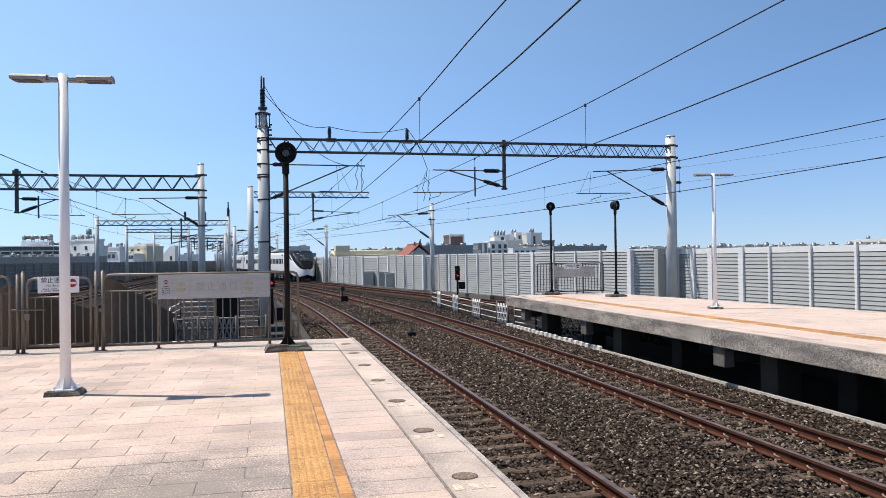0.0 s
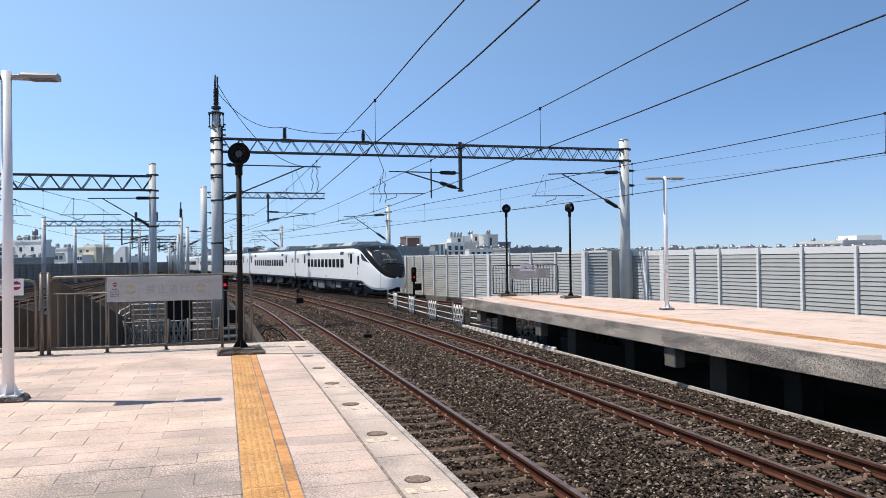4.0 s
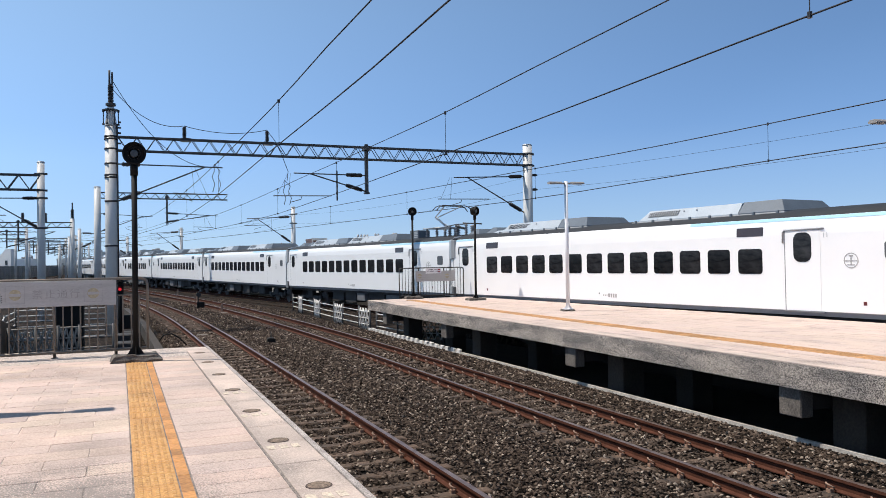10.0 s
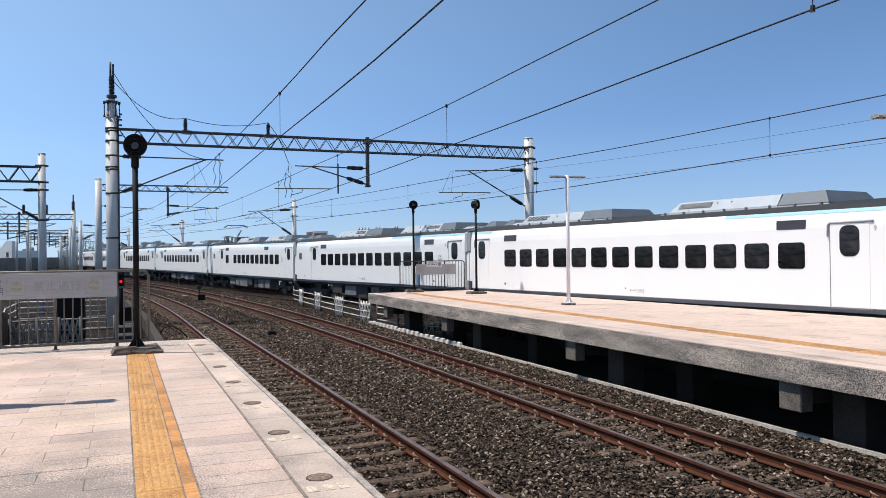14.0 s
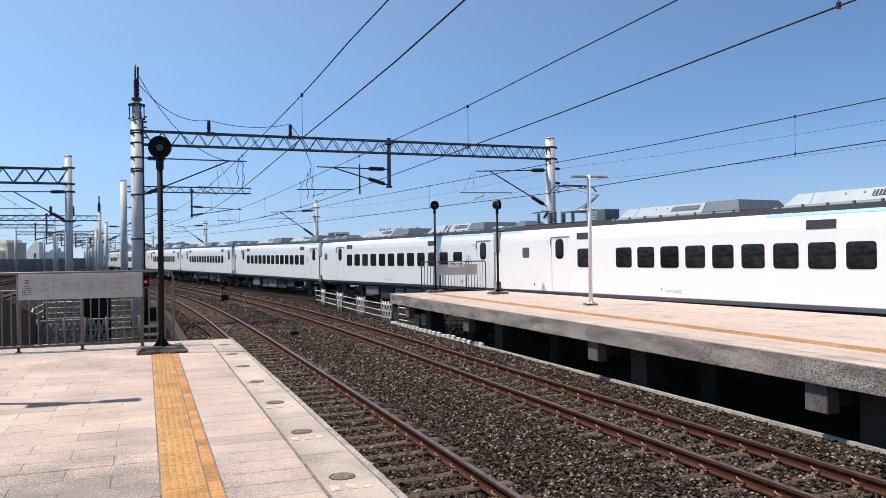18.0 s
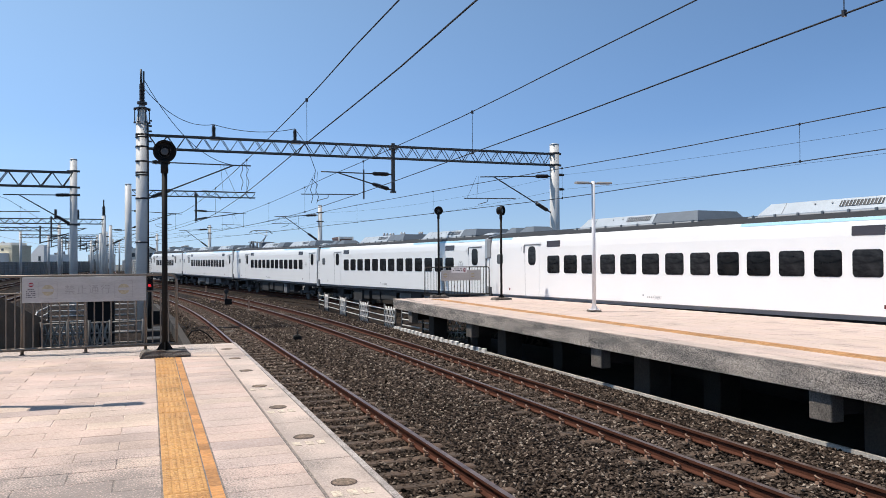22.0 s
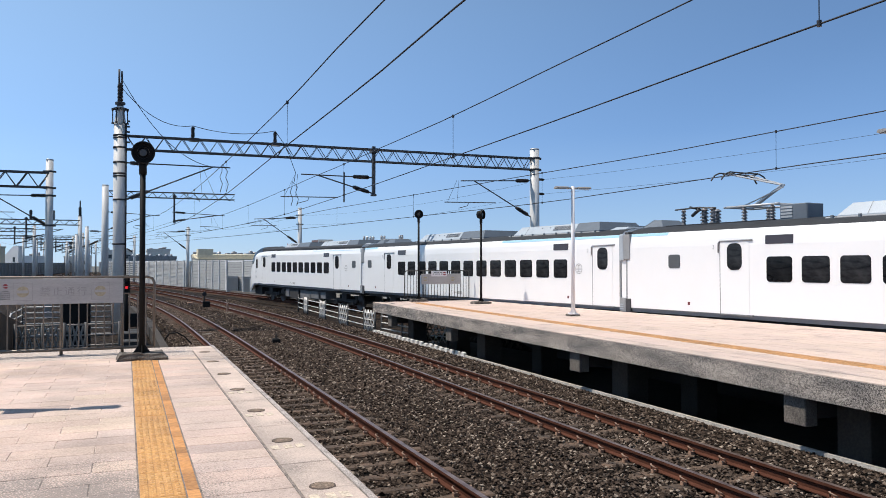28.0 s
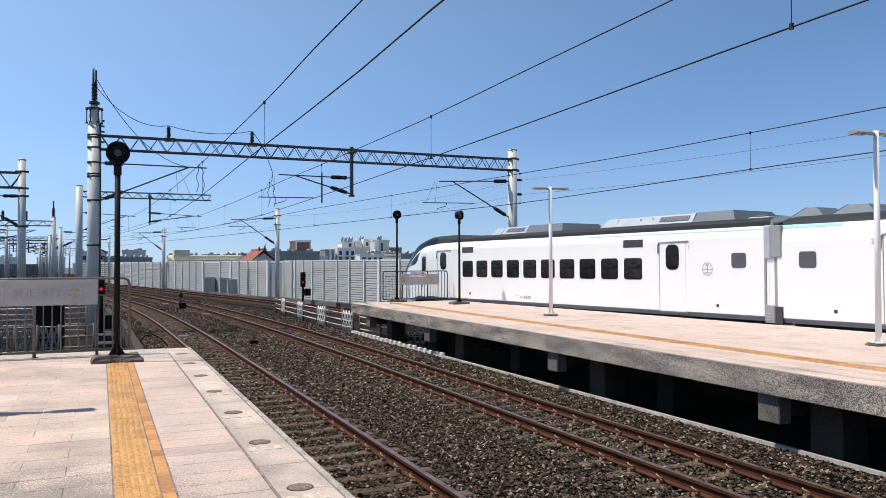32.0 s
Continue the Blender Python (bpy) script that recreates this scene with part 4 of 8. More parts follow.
for z in (5.58, 4.86):
    bm = bmesh.new()
    shed_bar(bm, (19.05, PY, z), (19.4, PY, z), 0.07, 4)
    part("feeder_insulator", bm, M_INSUL, portal)

# half portal beyond
Y2 = 68.0
half = thing("catenary_portal", pose(0, 0, 0), "grey steel cantilevered lattice beam on one mast", "catenary portal", "overhead-line portals")
mast(half, -1.58, Y2, 7.62, 0.25)
truss_beam(half, (-1.3, Y2, 7.2), (8.5, Y2, 7.1), 0.45, pitch=0.8, r=0.035)
hanger(half, 3.67, Y2, 7.1, 4.75)
cantilever(half, (3.6, 4.85), (3.6, 5.6), (7.4, 5.4), (6.6, 4.1), Y2, 0.8)
cantilever(half, (-1.3, 4.1), (-1.3, 5.5), (2.2, 5.3), (1.0, 4.1), Y2, 0.8)


def wall_mast(x, y, top, tipx):
    t = thing("catenary_mast", pose(0, 0, 0), "slim grey overhead-line mast with a bracket arm", "catenary mast", "overhead-line masts")
    mast(t, x, y, top, 0.16)
    cantilever(t, (x - 0.15, 2.9), (x - 0.15, 4.9), (tipx, 4.75), (tipx + 0.2, 3.9), y, 0.8)
    for z in (5.1, 4.4):
        collar(t, x, y, z, 0.18)


wall_mast(12.45, 60.0, 5.62, 9.3)
wall_mast(6.3, 90.0, 5.3, 3.4)
wall_mast(1.1, 121.0, 5.3, -2.2)

# portals over the tracks beyond the other side of the platform
def far_portal(y, x0, x1, top, beam, posts=(), tip=False, r=0.2, depth=0.7):
    t = thing("catenary_portal", pose(0, 0, 0), "grey steel lattice portal over the tracks in the distance", "catenary portal", "overhead-line portals")
    for x in (x0, x1):
        mast(t, x, y, top, r)
    truss_beam(t, (x0, y, beam), (x1, y, beam), depth, pitch=1.0, r=0.045)
    for x in posts:
        hanger(t, x, y, beam + 0.25, beam - 2.0, 0.08)
        bm = bmesh.new()
        shed_bar(bm, (x + 0.1, y, beam - 1.9), (x + 1.3, y, beam - 1.6), 0.09, 8)
        cyl(bm, (x + 1.3, y, beam - 1.6), (x + 3.2, y, beam - 1.0), 0.04, n=5)
        cyl(bm, (x + 0.1, y, beam - 1.0), (x + 3.4, y, beam - 0.95), 0.035, n=5)
        cyl(bm, (x + 1.4, y, beam - 1.9), (x + 4.2, y, beam - 1.8), 0.03, n=5)
        part("bracket_arm", bm, M_TRUSS, t)
    if tip:
        bm = bmesh.new()
        shed_bar(bm, (x1, y, top), (x1, y, top + 1.0), 0.18, 8)
        cyl(bm, (x1, y, top + 1.0), (x1, y, top + 1.7), 0.07, n=6)
        part("cable_termination", bm, M_INSUL, t)
        for x in (x1 - 4.6, x1 - 2.5):
            bm = bmesh.new()
            shed_bar(bm, (x, y, beam), (x, y, beam + 1.0), 0.17, 6)
            part("post_insulator", bm, M_INSUL, t)
    return t


lg = far_portal(45.0, -26.0, -3.7, 6.74, 6.08, (), r=0.18, depth=0.76)
for x in (-13.03, -21.0):
    hanger(lg, x, 45.0, 6.4, 4.08, 0.08)
    cantilever(lg, (x + 0.1, 4.08), (x + 0.1, 4.82), (x + 2.3, 4.78), (x + 2.6, 3.6), 45.0, 0.75)
    bm = bmesh.new()
    cyl(bm, (x + 1.05, 45.0, 3.78), (x + 1.05, 45.0, 4.97), 0.05, n=6)
    part("stay_post", bm, M_TRUSS, lg)
for z in (6.15, 5.3, 4.9, 3.35):
    collar(lg, -3.7, 45.0, z, 0.21, 0.1)
cantilever(lg, (-3.72, 3.3), (-3.7, 4.9), (-6.6, 4.86), (-7.6, 3.65), 45.0, 0.7)
far_portal(90.0, -18.17, -4.5, 6.25, 5.86, (-9.5,), tip=True, r=0.21, depth=0.5)
far_portal(111.0, -18.7, -10.8, 6.15, 5.75, (-13.0,), r=0.19, depth=0.42)
for y, xl, xr, top, beam in ((140, -19.2, -6.6, 6.25, 5.75), (156, -16.9, -8.9, 6.2, 5.6), (184, -17.4, -7.4, 6.2, 5.7), (212, -18.6, -7.0, 6.3, 5.8), (236, -15.2, -5.5, 6.3, 5.7)):
    far_portal(y, xl, xr, top, beam, (xl + (xr - xl) * 0.35, xl + (xr - xl) * 0.65), r=0.19, depth=0.5)
for y, x in ((88, -3.75), (112, -6.0), (148, -9.4), (172, -11.0), (198, -12.2), (226, -12.0)):
    t = thing("catenary_mast", pose(0, 0, 0), "slim grey overhead-line mast with a bracket arm", "catenary mast", "overhead-line masts")
    mast(t, x, y, 5.1, 0.17)
    cantilever(t, (x + 0.15, 3.2), (x + 0.15, 4.7), (x + 3.4, 4.6), (x + 3.0, 3.9), y, 0.8)


def overhead(line, contact, messenger, droppers, off=0.1, label="dark overhead contact and messenger wire above the track", thick=0.0118):
    """Contact wire and messenger along a line, by their heights at stations y, with droppers between them."""
    t = thing("overhead_line", pose(0, 0, 0), label, "overhead wire", "overhead wires")

    def on(table, y):
        q = float(np.interp(y, [p[0] for p in table], [p[1] for p in table]))
        return line.at(line.s_of_y(y), off, q)

    for name, table in (("contact_wire", contact), ("messenger_wire", messenger)):
        bm = bmesh.new()
        y, pts = table[0][0], []
        while y <= table[-1][0]:
            pts.append(on(table, y))
            y += 2.5
        tube(bm, pts, thick, 5)
        part(name, bm, M_WIRE, t)
    for y in droppers:
        p, r = on(contact, y), on(messenger, y)
        bm = bmesh.new()
        cyl(bm, p, r, 0.006, n=4)
        d = part("dropper", bm, M_WIRE, t)
        for q in (p, r):
            bm = bmesh.new()
            cyl(bm, q - Vector((0, 0, 0.035)), q + Vector((0, 0, 0.035)), 0.03, n=6)
            part("clamp", bm, M_WIRE, d)
    return t


overhead(T1, [(-40, 4.2), (6, 4.14), (8, 4.1), (9.7, 4.03), (12.7, 3.98), (17, 3.93), (22, 3.83), (28, 3.72), (39, 3.58), (60, 3.6), (150, 3.8)],
         [(-40, 5.3), (0, 5.05), (10, 4.95), (12.6, 4.94), (16.3, 4.85), (23, 4.84), (30, 4.83), (37, 4.79), (52, 4.5), (68, 4.9), (90, 4.5), (110, 4.9), (150, 4.9)], (6.2, 16.6, 27.1, 37.5, 46.0, 56.0))
overhead(T2, [(-40, 4.2), (5.9, 4.1), (8.5, 4.045), (11.8, 3.975), (17, 3.905), (23, 3.82), (30, 3.71), (35, 3.62), (46, 3.58), (60, 3.6), (150, 3.8)],
         [(-40, 5.3), (0, 5.15), (9, 5.0), (12, 4.96), (16.8, 4.865), (23, 4.87), (26, 4.84), (31, 4.83), (36, 4.73), (44, 4.56), (51, 4.43), (68, 4.9), (90, 4.5), (110, 4.9), (150, 4.9)], (6.4, 16.8, 26.3, 35.5, 43.6, 50.8, 58.0))
overhead(T3MID, [(-40, 4.1), (13, 4.04), (16.3, 3.99), (21.2, 3.88), (25, 3.79), (27, 3.76), (34, 3.76), (46, 3.73), (59, 3.69), (121, 3.68)],
         [(-40, 5.2), (6, 5.15), (12.8, 5.06), (16.3, 5.0), (21, 4.93), (27, 4.93), (37, 4.87), (40, 4.84), (47, 4.78), (53, 4.66), (60, 4.62), (75, 4.4), (90, 4.7), (121, 4.7)], (6.0, 16.2, 26.7, 37.2, 46.7, 57.0), thick=0.0145)
overhead(T0, [(-8, 3.7), (45, 3.62), (90, 3.7), (176, 3.8)], [(-8, 4.9), (10, 4.4), (24, 4.28), (27, 4.26), (35, 4.36), (41.5, 4.56), (46, 4.81), (66, 4.35), (90, 4.9), (110, 4.5), (128, 4.9), (176, 4.9)], (10, 18, 26.5, 34.6, 41.5, 52, 60, 70), off=2.3)
overhead(T9, [(-8, 4.0), (45, 3.95), (90, 3.7), (176, 3.8)], [(-8, 5.2), (10, 4.75), (25, 4.7), (36, 4.95), (44.6, 5.29), (52.5, 5.04), (58.7, 4.88), (69, 4.65), (90, 4.9), (110, 4.5), (128, 4.9), (176, 4.9)], (15, 23, 30, 36, 52.5, 60, 70), off=1.4)
fe = thing("feeder_wire", pose(0, 0, 0), "thin grey feeder wires along the sound barrier", "overhead wire", "overhead wires")
for z, x in ((5.58, 19.33), (4.86, 19.31)):
    bm = bmesh.new()
    tube(bm, sag((21.5, -12, z + 0.1), (x, PY, z), 0.5) + sag((x, PY, z), (12.6, 60, z - 0.5), 0.4)[1:] + sag((12.6, 60, z - 0.5), (6.4, 90, z - 0.6), 0.4)[1:], 0.006, 4)
    part("wire", bm, M_WIRE, fe)


# ---- left platform: paving ----
def slab_mesh(name, w, d, material, h=0.03, gap=0.007, bevel=0.003):
    bm = bmesh.new()
    box(bm, gap / 2, w - gap / 2, gap / 2, d - gap / 2, -h, 0.0, bevel=bevel)
    return mesh_of(name, bm, material)


bm = bmesh.new()
prism(bm, [(-7.55, -39.9), (1.37, -39.9), (1.37, 8.0), (1.35, END_Y - 0.05), (-7.55, END_Y - 0.05)], -0.029, -0.005)
floor_bed = structure("platform_paving", bm, M_JOINT, "pale pink stone paving of the platform, with dark mortar joints", "paving")
rng = random.Random(11)
TW, TD, TX = 0.58, 0.285, 0.08
tile, half_tile = slab_mesh("tile", TW, TD, M_TILE), slab_mesh("tile", TW / 2, TD, M_TILE)
ROWS = [(n, 5.22 + n * TD) for n in range(-18, 26)]
for n, y in ROWS:
    x = TX - TW
    if n % 2 == 0:
        part("tile", half_tile, None, floor_bed, at=pose(TX - TW / 2, y, rng.uniform(-0.0015, 0.0015)))
        x -= TW / 2
    while x > -4.6:
        part("tile", tile, None, floor_bed, at=pose(x, y, rng.uniform(-0.0015, 0.0015)))
        x -= TW
# the rest of the paving, far to the side and behind
PAVE_END = 5.22 + 26 * TD
bm = bmesh.new()
box(bm, -7.5, -4.75, 0.0, PAVE_END, -0.03, -0.002)
box(bm, -7.5, 0.05, -39, 5.2 - 18 * TD, -0.03, -0.002)
box(bm, 0.45, 1.35, -39, 3.5, -0.03, -0.002)
part("plain_paving", bm, M_TILE, floor_bed)
# slabs between the tactile strip and the edge, then edge stones
SW = slab_mesh("slab", 0.555, TD, M_TILE)
ES = slab_mesh("edge_stone", 0.358, 0.675, M_EDGE, h=0.03)
for n, y in ROWS:
    if y > 3.5:
        part("slab", SW, None, floor_bed, at=pose(0.442, y, rng.uniform(-0.001, 0.001)))
y = 3.5
while y < 13.2:
    part("edge_stone", ES, None, floor_bed, at=pose(1.014, y, rng.uniform(-0.001, 0.001)))
    y += 0.675
bm = bmesh.new()
box(bm, 0.998, 1.014, 3.5, 13.2, -0.0118, 0.0008)
part("joint_grit", bm, M_GRIT, floor_bed)
# end strip of washed gravel concrete
M_WASHED = mat("washed_gravel_concrete", (0.6, 0.5, 0.44), 0.85, var=0.16, scale=30, fine=120, bump=0.3)
speckle(M_WASHED, 70, 0.55, 1.2, 0.8)
bm = bmesh.new()
box(bm, -7.55, 1.0, 12.64, END_Y - 0.04, -0.03, 0.0, bevel=0.004)
structure("platform_end_strip", bm, M_WASHED, "pale washed-gravel strip across the platform end", "paving")
bm = bmesh.new()
prism(bm, [(1.376, -40), (1.42, -40), (1.42, 8.0), (1.40, END_Y), (1.356, END_Y), (1.376, 8.0)], -0.1, 0.004)
structure("platform_nosing", bm, M_NOSING, "worn grey nosing along the platform edge", "nosing")

# tactile strip: guide blocks with long bars far off, warning blocks with short dashes nearer, then a plain orange border
def tactile_mesh(rows):
    bm = bmesh.new()
    box(bm, 0.003, 0.267, 0.004, 0.296, -0.03, 0.0, bevel=0.004)
    for i in range(5):
        x = 0.026 + i * 0.047
        for j in range(rows):
            d = 0.276 / rows
            y = 0.012 + j * d
            lo = [bm.verts.new(p) for p in ((x, y, 0), (x + 0.03, y, 0), (x + 0.03, y + d * 0.8, 0), (x, y + d * 0.8, 0))]
            hi = [bm.verts.new(p) for p in ((x + 0.006, y + 0.006, 0.005), (x + 0.024, y + 0.006, 0.005), (x + 0.024, y + d * 0.8 - 0.006, 0.005), (x + 0.006, y + d * 0.8 - 0.006, 0.005))]
            bm.faces.new(hi)
            for k in range(4):
                bm.faces.new((lo[k], lo[(k + 1) % 4], hi[(k + 1) % 4], hi[k]))
    return mesh_of("tactile_block", bm, M_YELLOW)


TB, TBAR = tactile_mesh(6), tactile_mesh(1)
OB = slab_mesh("border_block", 0.084, 0.2, M_ORANGE, gap=0.006)
strip_t = thing("tactile_strip", pose(0.083, 0, 0), "worn yellow tactile strip with an orange border along the platform", "tactile paving", "", "structure")
for k in range(31):
    y = 3.53 + k * 0.3
    part("tactile_block", TBAR if 7.4 < y < 8.7 or y > 9.6 else TB, None, strip_t, at=pose(0.0, y, 0.003 + rng.uniform(-0.001, 0.001)))
for k in range(43):
    part("border_block", OB, None, strip_t, at=pose(0.272, 3.53 + k * 0.2, 0.002 + rng.uniform(-0.001, 0.001)))
bm = bmesh.new()
box(bm, -0.007, 0.364, 3.52, 12.4, -0.0045, -0.0008)
part("joint_grit", bm, M_GRIT, strip_t)
bm = bmesh.new()
box(bm, 0.0, 0.357, -39, 3.52, -0.03, 0.002)
part("plain_strip", bm, M_YELLOW, strip_t)

# round covers along the edge
M_MARK = mat("faded_yellow_mark", (0.64, 0.535, 0.42), 0.8, var=0.2, scale=12, fine=60, coords="World", dark=(0.45, 0.38, 0.3))
bm = bmesh.new()
cyl(bm, (0, 0, -0.002), (0, 0, 0.0035), 0.087, 0.084, n=24)
RIM = mesh_of("rim", bm, M_RIM)
bm = bmesh.new()
cyl(bm, (0, 0, 0.0), (0, 0, 0.0055), 0.076, 0.074, n=24)
LIDM = mesh_of("lid", bm, mat("brown_cover", (0.26, 0.19, 0.14), 0.8, spec=0.2, var=0.3, scale=12, fine=60, coords="World", dark=(0.11, 0.085, 0.065)))
for y in (3.53, 4.9, 6.275, 7.635, 8.99, 10.31, 11.66, 12.95):
    t = thing("drain_cover", pose(1.17, y, 0), "round weathered metal cover set in the platform edge", "cover", "covers along the platform edge")
    part("rim", RIM, None, t)
    part("lid", LIDM, None, t)
    if y < 9.5:
        for k, dx in enumerate((-0.1, 0.0, 0.09)):
            bm = bmesh.new()
            box(bm, dx - 0.03, dx + 0.03, -0.29, -0.17, 0.0005, 0.0035)
            part("faded_mark", bm, M_MARK, t, "faded pale yellow painted mark")


# ---- platform lamps ----
def rubble(bm, hx, hy, h, seed, rough=0.018):
    """A hand-laid mortar footing with uneven sides and top."""
    r = random.Random(seed)
    ring = [(hx * u, hy * v) for u, v in ((-1, -1), (-0.6, -1.02), (-0.2, -0.97), (0.25, -1.03), (0.65, -0.98), (1, -1), (1.03, -0.4), (0.98, 0.3), (1, 1), (0.5, 1.02), (0, 0.97), (-0.5, 1.03), (-1, 1), (-1.03, 0.4), (-0.97, -0.3))]
    levels = []
    for q, z in ((1.0, -0.005), (0.99, 0.35), (0.93, 0.8), (0.8, 1.0)):
        levels.append([bm.verts.new((x * q + r.uniform(-rough, rough), y * q + r.uniform(-rough, rough), z * h + (r.uniform(-rough, rough) if z > 0.5 else 0))) for x, y in ring])
    n = len(ring)
    for lo, hi in zip(levels[:-1], levels[1:]):
        for i in range(n):
            bm.faces.new((lo[i], lo[(i + 1) % n], hi[(i + 1) % n], hi[i]))
    c = bm.verts.new((0, 0, h))
    for i in range(n):
        bm.faces.new((levels[-1][i], levels[-1][(i + 1) % n], c))


M_FOOTING = mat("rough_dark_mortar", (0.17, 0.15, 0.13), 0.95, var=0.3, scale=9, fine=60, bump=1.0, dark=(0.07, 0.06, 0.052))


def platform_lamp(m, height, label, arm=0.53):
    t = thing("platform_lamp", m, label, "lamp post", "platform lamps")
    bm = bmesh.new()
    cyl(bm, (0, 0, 0.06), (0, 0, height), 0.056, 0.05, n=18)
    part("pole", bm, M_WHITE, t)
    bm = bmesh.new()
    rubble(bm, 0.175, 0.14, 0.055, round(height * 100), 0.012)
    part("base_block", bm, M_FOOTING, t)
    bm = bmesh.new()
    box(bm, -0.12, 0.12, -0.12, 0.12, 0.055, 0.07)
    for a in range(4):
        c, s = math.cos(a * math.pi / 2), math.sin(a * math.pi / 2)
        q = [(0.05 * c, 0.05 * s, 0.2), (0.115 * c, 0.115 * s, 0.07), (0.05 * c, 0.05 * s, 0.07)]
        n = Vector((-s, c, 0)) * 0.005
        u = [bm.verts.new(Vector(p) + n) for p in q]
        v = [bm.verts.new(Vector(p) - n) for p in q]
        bm.faces.new(u)
        bm.faces.new(v[::-1])
        bm.faces.new((u[0], v[0], v[1], u[1]))
        cyl(bm, (0.09 * (c - s), 0.09 * (c + s), 0.07), (0.09 * (c - s), 0.09 * (c + s), 0.1), 0.014, n=6)
    part("foot_plate", bm, M_WHITE, t)
    for side in (-1, 1):
        bm = bmesh.new()
        box(bm, 0.05 if side > 0 else -0.17, 0.17 if side > 0 else -0.05, -0.035, 0.035, height - 0.085, height - 0.035, bevel=0.006)
        for k in (0.09, 0.13):
            cyl(bm, (side * k, -0.04, height - 0.06), (side * k, 0.04, height - 0.06), 0.012, n=6)
        part("arm", bm, M_LAMPGREY, t)
        bm = bmesh.new()
        x0, x1 = sorted((side * 0.15, side * arm))
        sec = [(-0.1, 0.0), (0.1, 0.0), (0.1, 0.03), (0.06, 0.06), (-0.06, 0.06), (-0.1, 0.03)]
        rows = [[(x, y * (0.85 if abs(x) < 0.2 else 1.0), height - 0.075 + z) for y, z in sec + sec[:1]] for x in (x0, x1)]
        strip(bm, rows)
        for r in rows:
            bm.faces.new([bm.verts.new(p) for p in r[:-1]])
        bmesh.ops.recalc_face_normals(bm, faces=bm.faces[:])
        h = part("lamp_head", bm, M_LAMPGREY, t)
        bm = bmesh.new()
        xa, xb = sorted((side * 0.23, side * (arm - 0.03)))
        box(bm, xa, xb, -0.08, 0.08, height - 0.083, height - 0.0755)
        part("diffuser", bm, M_LAMPGLASS, h)
    return t


platform_lamp(pose(-2.17, 9.02, 0, 0, 0, -4), 3.42, "white twin-headed platform lamp post on a dark base", 0.505)
platform_lamp(pose(11.79, 19.13, RP, 0, 0, -8), 3.7, "slim white twin-headed lamp post on the far platform")
platform_lamp(pose(12.92, 9.74, RP, 0, 0, -8), 3.91, "slim white twin-headed lamp post on the far platform")


# ---- black round signal repeaters ----
def repeater(m, height, face, label, r=0.165):
    t = thing("signal_repeater", m, label, "signal", "black signal repeaters")
    bm = bmesh.new()
    cyl(bm, (0, 0, 0.08), (0, 0, height - 0.12), 0.042, 0.04, n=14)
    cyl(bm, (0, 0, height - 0.32), (0, 0, height - 0.12), 0.055, n=14)
    part("pole", bm, M_BLACK, t)
    bm = bmesh.new()
    rubble(bm, 0.34, 0.2, 0.1, round(height * 100), 0.02)
    part("base_block", bm, M_FOOTING, t)
    bm = bmesh.new()
    box(bm, -0.13, 0.13, -0.12, 0.12, 0.07, 0.085)
    for a in range(4):
        c, s = math.cos(a * math.pi / 2), math.sin(a * math.pi / 2)
        q = [(0.04 * c, 0.04 * s, 0.22), (0.13 * c, 0.13 * s, 0.085), (0.04 * c, 0.04 * s, 0.085)]
        n = Vector((-s, c, 0)) * 0.006
        u = [bm.verts.new(Vector(p) + n) for p in q]
        v = [bm.verts.new(Vector(p) - n) for p in q]
        bm.faces.new(u)
        bm.faces.new(v[::-1])
        bm.faces.new((u[0], v[0], v[1], u[1]))
    part("foot_plate", bm, M_BLACK, t)
    hd = Matrix.Translation((0, 0, height)) @ Matrix.Rotation(radians(face), 4, "Z")
    bm = bmesh.new()
    cyl(bm, (0, 0.12, 0), (0, -0.03, 0), r * 0.8, r, n=28)
    # rim: a shallow hood round the face
    n = 28
    outer = [[Vector((q * math.cos(k * math.tau / n), yy, q * math.sin(k * math.tau / n))) for k in range(n)] for q, yy in ((r, -0.03), (r, -0.1), (r - 0.02, -0.1), (r - 0.02, -0.032))]
    vs = [[bm.verts.new(p) for p in ring] for ring in outer]
    for a, b in zip(vs[:-1], vs[1:]):
        for k in range(n):
            bm.faces.new((a[k], a[(k + 1) % n], b[(k + 1) % n], b[k]))
    bmesh.ops.recalc_face_normals(bm, faces=bm.faces[:])
    h = part("head", bm, M_BLACK, t, at=hd)
    bm = bmesh.new()
    cyl(bm, (0, -0.034, 0), (0, -0.06, 0), 0.07, 0.05, n=18)
    part("lens", bm, M_LENS, h)
    bm = bmesh.new()
    cyl(bm, (0, -0.034, 0), (0, -0.05, 0), 0.088, n=18, caps=False)
    part("lens_ring", bm, M_LAMPGREY, h)
    return t


repeater(pose(0.222, 12.33, 0), 3.05, 2, "tall black round signal repeater on a pole with a dark base")
repeater(pose(10.63, 28.64, RP), 3.42, -14, "black round signal repeater on a slim pole", 0.17)
repeater(pose(12.1, 26.0, RP), 3.29, 38, "black round signal repeater turned aside on a slim pole", 0.17)


# ---- railings ----
def text_mesh(body, size, material, align="CENTER"):
    cu = bpy.data.curves.new("lettering", "FONT")
    cu.body, cu.size, cu.extrude, cu.align_x, cu.resolution_u = body, size, 0.0008, align, 2
    tmp = bpy.data.objects.new("lettering", cu)
    scene.collection.objects.link(tmp)
    me = bpy.data.meshes.new_from_object(tmp.evaluated_get(bpy.context.evaluated_depsgraph_get()))
    bpy.data.objects.remove(tmp)
    me.materials.clear()
    me.materials.append(material)
    return me


